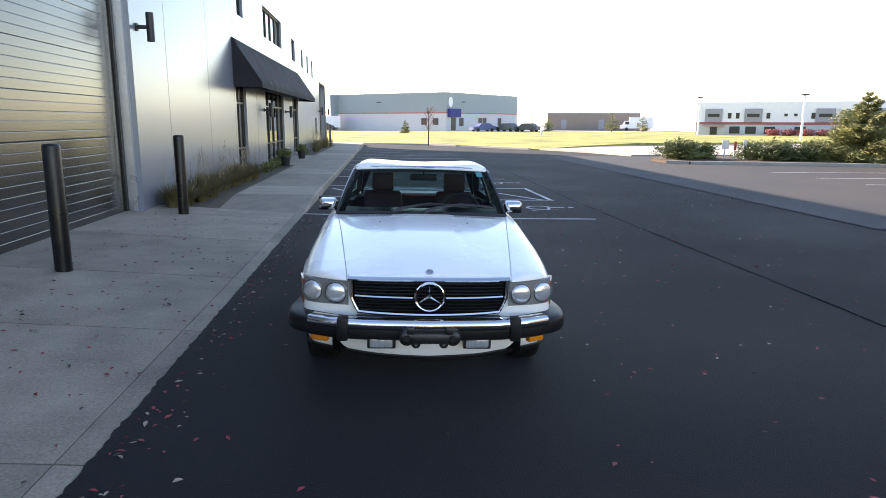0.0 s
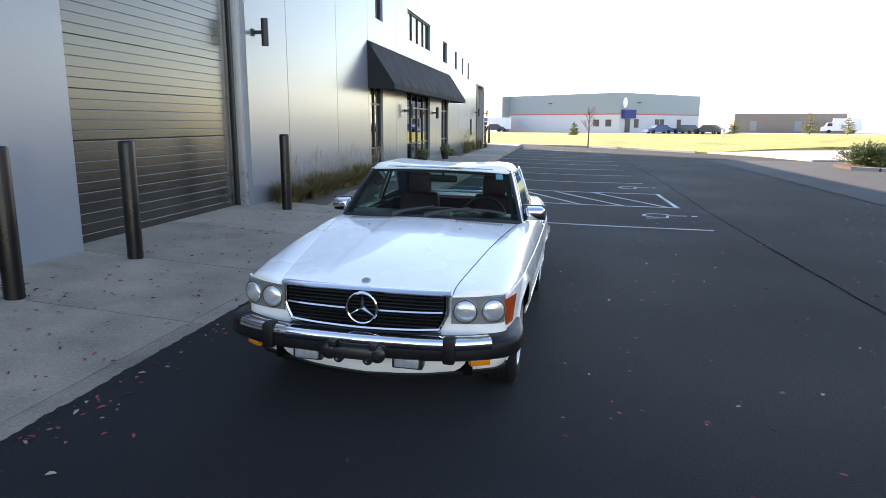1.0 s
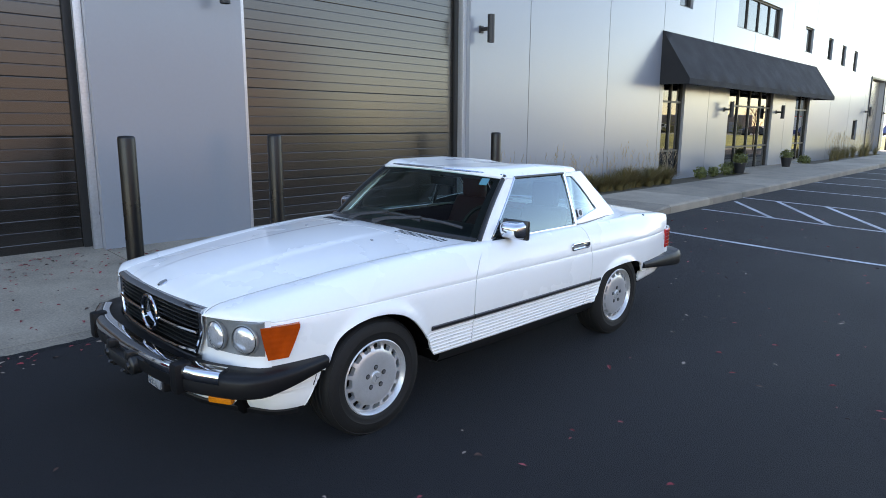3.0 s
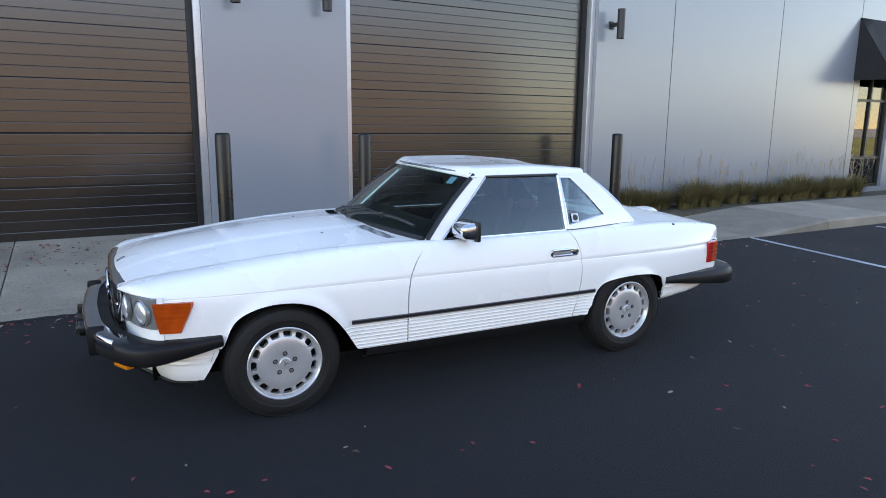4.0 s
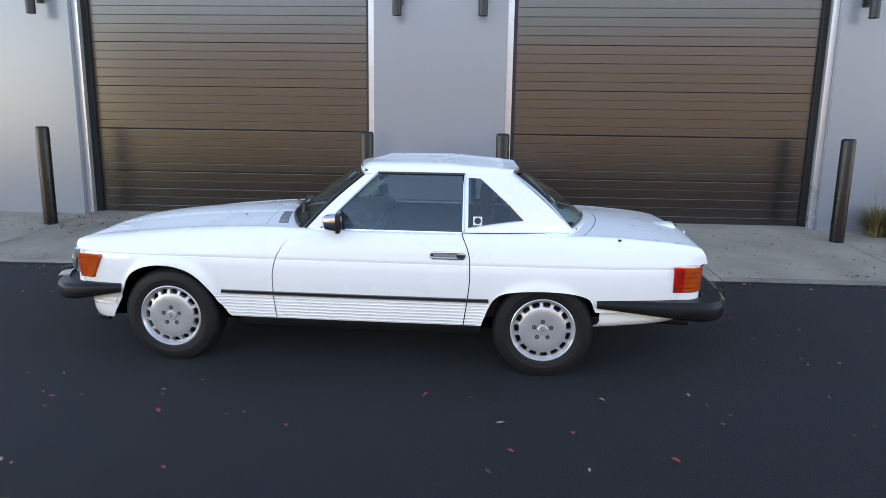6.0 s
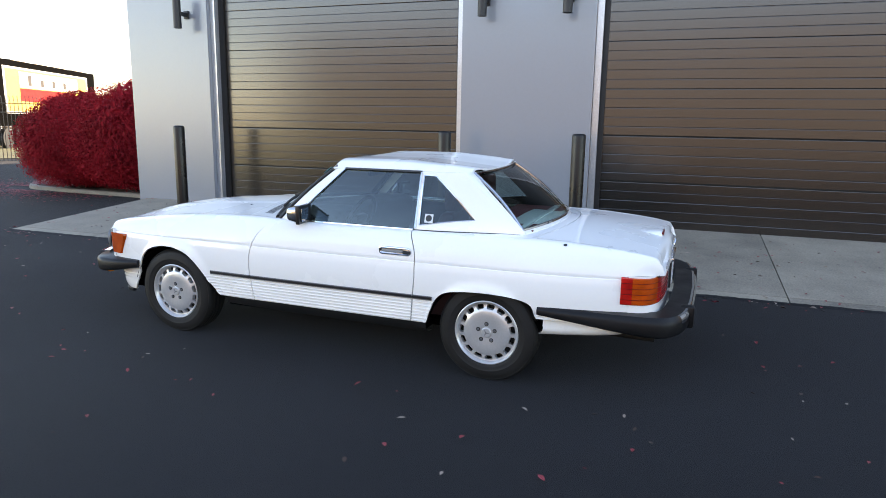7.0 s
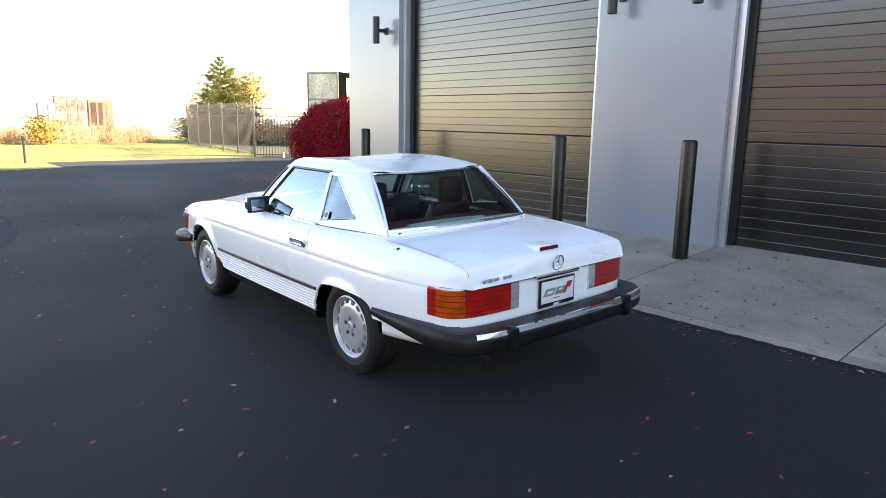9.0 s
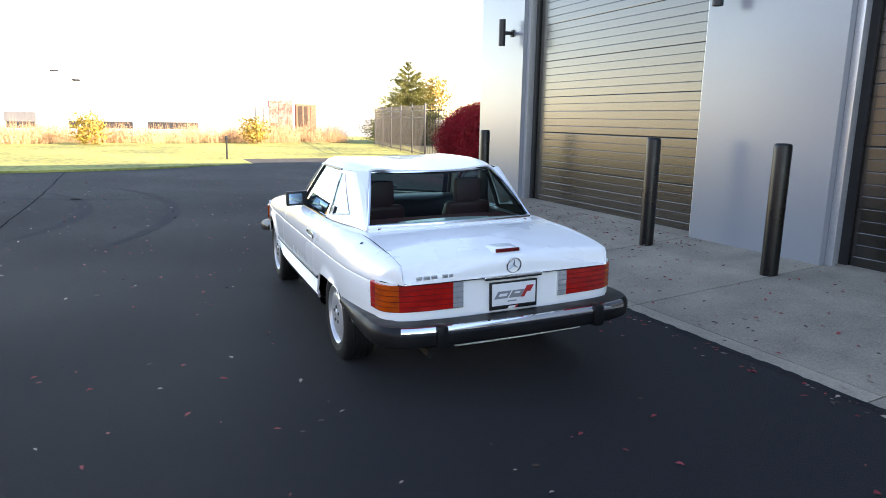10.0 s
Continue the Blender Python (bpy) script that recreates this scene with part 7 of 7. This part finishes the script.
h = thing("brown_building", "far low brown industrial building", "building")
p, q = (35.7, 145.7), (54.5, 139.8)
facade(h, p, q, [(-0.3, 3.5, "clad_brown", 0.0), (3.5, 3.7, "clad_grey", 0.04)], 8)
for s in (3, 11):
    facade_box(h, p, q, s, s + 1.2, 0.2, 2.2, 0.05, "clad_grey", "door")

h = thing("office_building", "far white two-storey office building with grey window bays", "building")
p, q = (43.2, 90.2), (66.0, 76.5)
facade(h, p, q, [(-0.1, 1.45, "clad_light", 0.0), (1.45, 1.78, "band_red", 0.06), (1.78, 4.45, "clad_white", 0.0)], 9)
for s in (1.1, 6.05, 14.5, 20.2):
    facade_box(h, p, q, s, s + 2.2, 1.79, 3.55, 0.2, "clad_grey", "window_bay")
    facade_box(h, p, q, s + 0.35, s + 1.85, 2.45, 2.88, 0.24, "window_frame")
for s in (4.0, 5.0, 8.75, 14.0):
    facade_box(h, p, q, s, s + 0.45, 2.25, 3.0, 0.05, "window_frame")
for s in (10.85, 12.0, 18.0, 19.0):
    facade_box(h, p, q, s, s + 0.4, 2.55, 2.9, 0.05, "window_frame")
facade_box(h, p, q, 1.85, 2.75, 0.0, 1.1, 0.05, "window_frame", "door")
for s in (4.3, 6.3, 8.6, 12.2, 16.8):
    facade_box(h, p, q, s, s + 1.3, 0.25, 1.2, 0.05, "window_frame")
facade_box(h, p, q, 0.9, 3.6, 1.2, 1.42, 0.9, "clad_grey", "canopy")
b = Build()
for i in range(9):
    leaf_cloud(b, (50.5 + 1.6 * i, 83.4 - 1.0 * i, 0.45), (1.15, 0.8, 0.5), 420, 0.13, 0.1, 0, seed=300 + i)
put("red_hedge", b, M["hedge_red"], label="low red hedge before the office building", category="hedge", smooth=0, weld=False)


def light_pole(x, y, hgt, label="tall white light pole on the lawn", head="clad_grey", w=0.35):
    s = thing("light_pole", label, "light pole", m=pose(x, y, 0), group="light poles")
    b = Build()
    b.cyl((0, 0, -0.1), (0, 0, hgt), 0.12, 0.09, n=12)
    put("pole", b, M["clad_white"], s)
    b = Build()
    b.cbox(-w, w, -0.15, 0.15, hgt - 0.02, hgt + 0.16, 0.03)
    put("lamp_head", b, M[head], s)


light_pole(41.5, 86.0, 4.9, head="black_metal")
light_pole(38.5, 59.1, 4.2, head="black_metal")
light_pole(-6.75, 62.0, 6.05, head="black_metal", w=0.65)
for x, h in ((8.75, 5.35), (7.06, 4.57)):
    light_pole(x, -60.0, h, "far pale light pole with a dark head beyond the field", "black_metal")
b = Build()
b.cbox(20.2, 20.4, 85.7, 85.9, -0.05, 1.0, 0.03)
put("marker_post", b, M["sign_white"], label="short white marker post on the far lawn", category="post")


def far_vehicle(x, y, turn, color, kind="car"):
    L, W, H = (4.5, 1.75, 1.45) if kind == "car" else (6.5, 2.2, 2.7)
    v = thing("parked_%s" % ("car" if kind == "car" else "truck"), "far %s %s parked beside the warehouse" % (color, kind), kind, m=pose(x, y, 0, 0, 0, turn), group="far vehicles")
    mt = material("paint_" + color, {"blue": (0.03, 0.055, 0.19), "grey": (0.05, 0.055, 0.07), "white": (0.7, 0.7, 0.72), "dark": (0.03, 0.03, 0.04)}[color], 0.5, coat=0.1)
    b = Build()
    if kind == "car":
        side = [(-2.25, 0.3), (-2.25, 0.75), (-1.9, 0.85), (-1.2, 0.92), (-0.6, 1.42), (0.9, 1.45), (1.7, 0.98), (2.2, 0.9), (2.25, 0.35)]
    else:
        side = [(-3.25, 0.4), (-3.25, 1.1), (-2.7, 1.2), (-2.3, 1.9), (-1.4, 1.95), (-1.4, 2.7), (3.25, 2.7), (3.25, 0.5)]
    rows = [[(x, w * W / 2 * (1 if z < 1 else 0.86), z) for x, z in side] for w in (-1, -0.92, 0.92, 1)]
    b.grid(rows)
    b.face(rows[0])
    b.face(rows[-1])
    put("body", b, mt, v, smooth=20)
    for s in (-1, 1):
        b = Build()
        x0, x1, z0, z1 = (-0.7, 1.2, 0.98, 1.36) if kind == "car" else (-2.3, -1.5, 1.25, 1.8)
        b.box(x0, x1, min(s * W * 0.435, s * W * 0.452), max(s * W * 0.435, s * W * 0.452), z0, z1)
        put("window", b, M["window_frame"], v, smooth=0)
        for wx in (-L * 0.3, L * 0.3):
            b = Build()
            b.lathe([(0, -0.1), (0.2, -0.1), (0.32, -0.09), (0.32, 0.09), (0.2, 0.1), (0, 0.1)], 18, axis="y", at=(wx, s * (W / 2 - 0.08), 0.32))
            put("wheel", b, M["tyre"], v, smooth=30)


far_vehicle(16.8, 114.5, 20, "blue")
far_vehicle(21.0, 114.0, -50, "grey")
far_vehicle(24.0, 112.0, -40, "dark")
far_vehicle(-12.0, 134.0, 5, "white", "truck")
far_vehicle(-17.0, 136.0, 25, "blue", "truck")
far_vehicle(-11.9, 128.0, 15, "dark")
far_vehicle(52.4, 136.5, -17, "white", "truck")

# kerbs and the pale drive through the lawn
b = Build()
drv = [(9.5, 40.6), (11.5, 36.5), (12.5, 33.0), (40, 33.0), (75, 40), (75, 52), (40, 47.5), (22, 46.5), (14.5, 44.2), (11.3, 41.6)]
b.face([(x, y, 0.075) for x, y in drv])
b.grid([[(x, y, 0.075) for x, y in drv + drv[:1]], [(x, y, -0.1) for x, y in drv + drv[:1]]])
put("drive", b, material("old_asphalt", (0.36, 0.33, 0.28), 0.85, coarse=0.3, fine=60, vary=0.15), kind="structure", label="pale worn drive in full sun", category="drive", smooth=0)
b = Build()
b.face([(x, y, 0.012) for x, y in ((8.0, 10), (28, 6), (60, 12), (60, 33), (8.0, 33))])
put("old_asphalt", b, material("worn_asphalt", (0.029, 0.0285, 0.0295), 0.85, coarse=0.3, fine=60, vary=0.2), kind="structure", label="older paler asphalt of the lot", category="asphalt", smooth=0)
b = Build()
b.sweep([(-60, 53.9, 0), (-3.6, 52.1, 0), (3.2, 48.9, 0), (9.0, 40.9, 0)], [(0, -0.05), (0.15, -0.05), (0.15, 0.11), (0, 0.12)])
put("lawn_kerb", b, M["kerb"], kind="structure", label="pale kerb along the lawn", category="kerb", smooth=0)

# ---------- marks and litter on the ground ----------
def symbol(x, y, turn, s=1.0):
    """Painted wheelchair mark: ring, back, seat and foot strokes."""
    c, sn = math.cos(radians(turn)), math.sin(radians(turn))
    T = lambda u, v: (x + s * (u * c - v * sn), y + s * (u * sn + v * c))
    b = Build()

    def line(pts, w):
        rows = [[], []]
        for i, p in enumerate(pts):
            a, e = pts[max(i - 1, 0)], pts[min(i + 1, len(pts) - 1)]
            d = Vector((e[0] - a[0], e[1] - a[1])).normalized()
            for k, r in ((0, rows[0]), (1, rows[1])):
                g = w * (k - 0.5)
                X, Y = T(p[0] - d.y * g, p[1] + d.x * g)
                r.append((X, Y, lie(X) + 0.006))
        b.grid(rows)

    line([(0.32 * math.cos(a), 0.32 * math.sin(a)) for a in [radians(110 + 250 * i / 20) for i in range(21)]], 0.08)
    line([(-0.05, 0.7), (0.0, 0.25), (0.38, 0.2), (0.55, -0.3)], 0.09)
    line([(-0.09, 0.88), (0.02, 0.88)], 0.14)
    put("painted_symbol", b, M["line"], kind="structure", label="faded painted wheelchair symbol on the asphalt", category="road marking", smooth=0)


symbol(3.1, 13.1, -92, 0.75)
symbol(3.1, 18.6, -92, 0.75)
M["crack"] = material("tar_seam", (0.0125, 0.0122, 0.0125), 1.0, spec=0.0)
b = Build()
q = random.Random(4)
pts = [(4.2 + 0.05 * math.sin(y * 0.35) + q.gauss(0, 0.008), y) for y in [-13.5 + 0.4 * i for i in range(125)]]
rows = [[], []]
for x, y in pts:
    w = 0.005 + 0.009 * q.random()
    rows[0].append((x - w, y, 0.004))
    rows[1].append((x + w, y, 0.004))
b.grid(rows)
put("asphalt_seam", b, M["crack"], kind="structure", label="dark ragged seam in the asphalt", category="asphalt seam", smooth=0)


def leaves(name, mat, count, seed, label):
    q = random.Random(seed)
    b = Build()
    for i in range(count):
        r = q.random()
        if r < 0.45:
            x, y = q.uniform(-1.4, 9), q.uniform(-8, 16)
        elif r < 0.62:
            x, y = q.uniform(-3.9, -1.5), q.uniform(-0.6, 11.5)
        elif r < 0.70:
            x, y = -1.40 + abs(q.gauss(0, 0.12)), q.uniform(-0.5, 11.5)
        elif r < 0.88:
            x, y = q.gauss(-3.6, 0.35), q.uniform(0.5, 5.5)
        else:
            x, y = q.gauss(-5.2, 1.0), q.gauss(-4.0, 1.4)
        if x < -3.92 and y > -0.6:
            x = -3.9
        if -0.7 < x < 1.3 and 3.6 < y < 8.4:
            continue
        z = (apron(x) if x < KERB_X and y > -0.42 else lie(x)) + 0.006
        if x < -5.0 and y < -0.7:
            z = 0.14 if x < -5.45 else (0.148 if x < -5.15 else lie(x) + 0.01)
        a, s = q.uniform(0, 6.28), q.uniform(0.012, 0.028)
        t, o = Vector((math.cos(a), math.sin(a), q.gauss(0, 0.12))), Vector((-math.sin(a), math.cos(a), q.gauss(0, 0.1)))
        c = Vector((x, y, z + 0.004))
        up = Vector((0, 0, s * q.uniform(0.05, 0.45)))
        L = [c - t * s, c - t * s * 0.2 + o * s * 0.5 + up, c + t * s * 0.5 + o * s * 0.35 + up * 0.8, c + t * s, c + t * s * 0.5 - o * s * 0.35 + up * 0.6, c - t * s * 0.2 - o * s * 0.5 + up * 0.7]
        b.face([L[0], L[1], L[2], L[3]])
        b.face([L[0], L[3], L[4], L[5]])
    put(name, b, M[mat], label=label, category="leaves", kind="stuff", smooth=0, weld=False)


leaves("fallen_leaves", "fallen_red", 1500, 1, "small fallen red leaves scattered over the ground")
M["fallen_brown"] = material("fallen_brown_leaf", (0.06, 0.028, 0.02), 0.7, coarse=3, fine=30, vary=0.4)
leaves("fallen_brown_leaves", "fallen_brown", 520, 8, "small dark brown fallen leaves scattered over the ground")
leaves("fallen_pale_leaves", "fallen_pale", 560, 2, "pale dry fallen leaves scattered over the ground")
b = Build()
q = random.Random(12)
for i in range(13000):
    x, y = (q.gauss(-5.5, 0.75), q.gauss(-4.4, 1.2)) if i % 2 else (q.uniform(-6.6, -5.3), q.uniform(-5.6, -1.0))
    if y > -2.2 and x > -5.3:
        continue
    if -5.6 < x < -5.05 and y > -5.6:
        continue
    z = 0.138 if x < -5.5 - 0.9 * max(0.0, -5.1 - y) and y > -6.1 else lie(x) + 0.01
    a, s = q.uniform(0, 6.28), q.uniform(0.016, 0.034)
    t, o = Vector((math.cos(a), math.sin(a), 0)), Vector((-math.sin(a), math.cos(a), 0.2))
    c = Vector((x, y, z + 0.004))
    b.face([c - t * s, c + o * s * 0.5, c + t * s, c - o * s * 0.4])
put("leaf_litter", b, M["fallen_red"], label="carpet of red leaves below the crimson bushes", category="leaves", kind="stuff", smooth=0, weld=False)

# faint tyre marks on the sealed lot
M["tyre_mark"] = material("scuffed_asphalt", (0.0192, 0.0194, 0.0220), 0.8, coarse=0.9, fine=12, vary=0.45, sharp=0.25, spec=0.13, fuzz=1.0)
for cx, cy, r, a0, a1 in ((9.0, -1.5, 7.2, 150, 215), (9.0, -1.5, 5.8, 150, 215), (2.0, -8.0, 5.0, 20, 95)):
    b = Build()
    rows = [[], []]
    for i in range(41):
        a = radians(a0 + (a1 - a0) * i / 40)
        w = 0.11 * math.sin(math.pi * (i + 0.4) / 40.8) ** 0.5
        for k, rr in enumerate((r - w, r + w)):
            x, y = cx + rr * math.cos(a), cy + rr * math.sin(a)
            rows[k].append((x, y, lie(x) + 0.0025))
    b.grid(rows)
    put("tyre_mark", b, M["tyre_mark"], kind="structure", label="faint scuffed tyre arc on the asphalt", category="tyre mark", smooth=0)
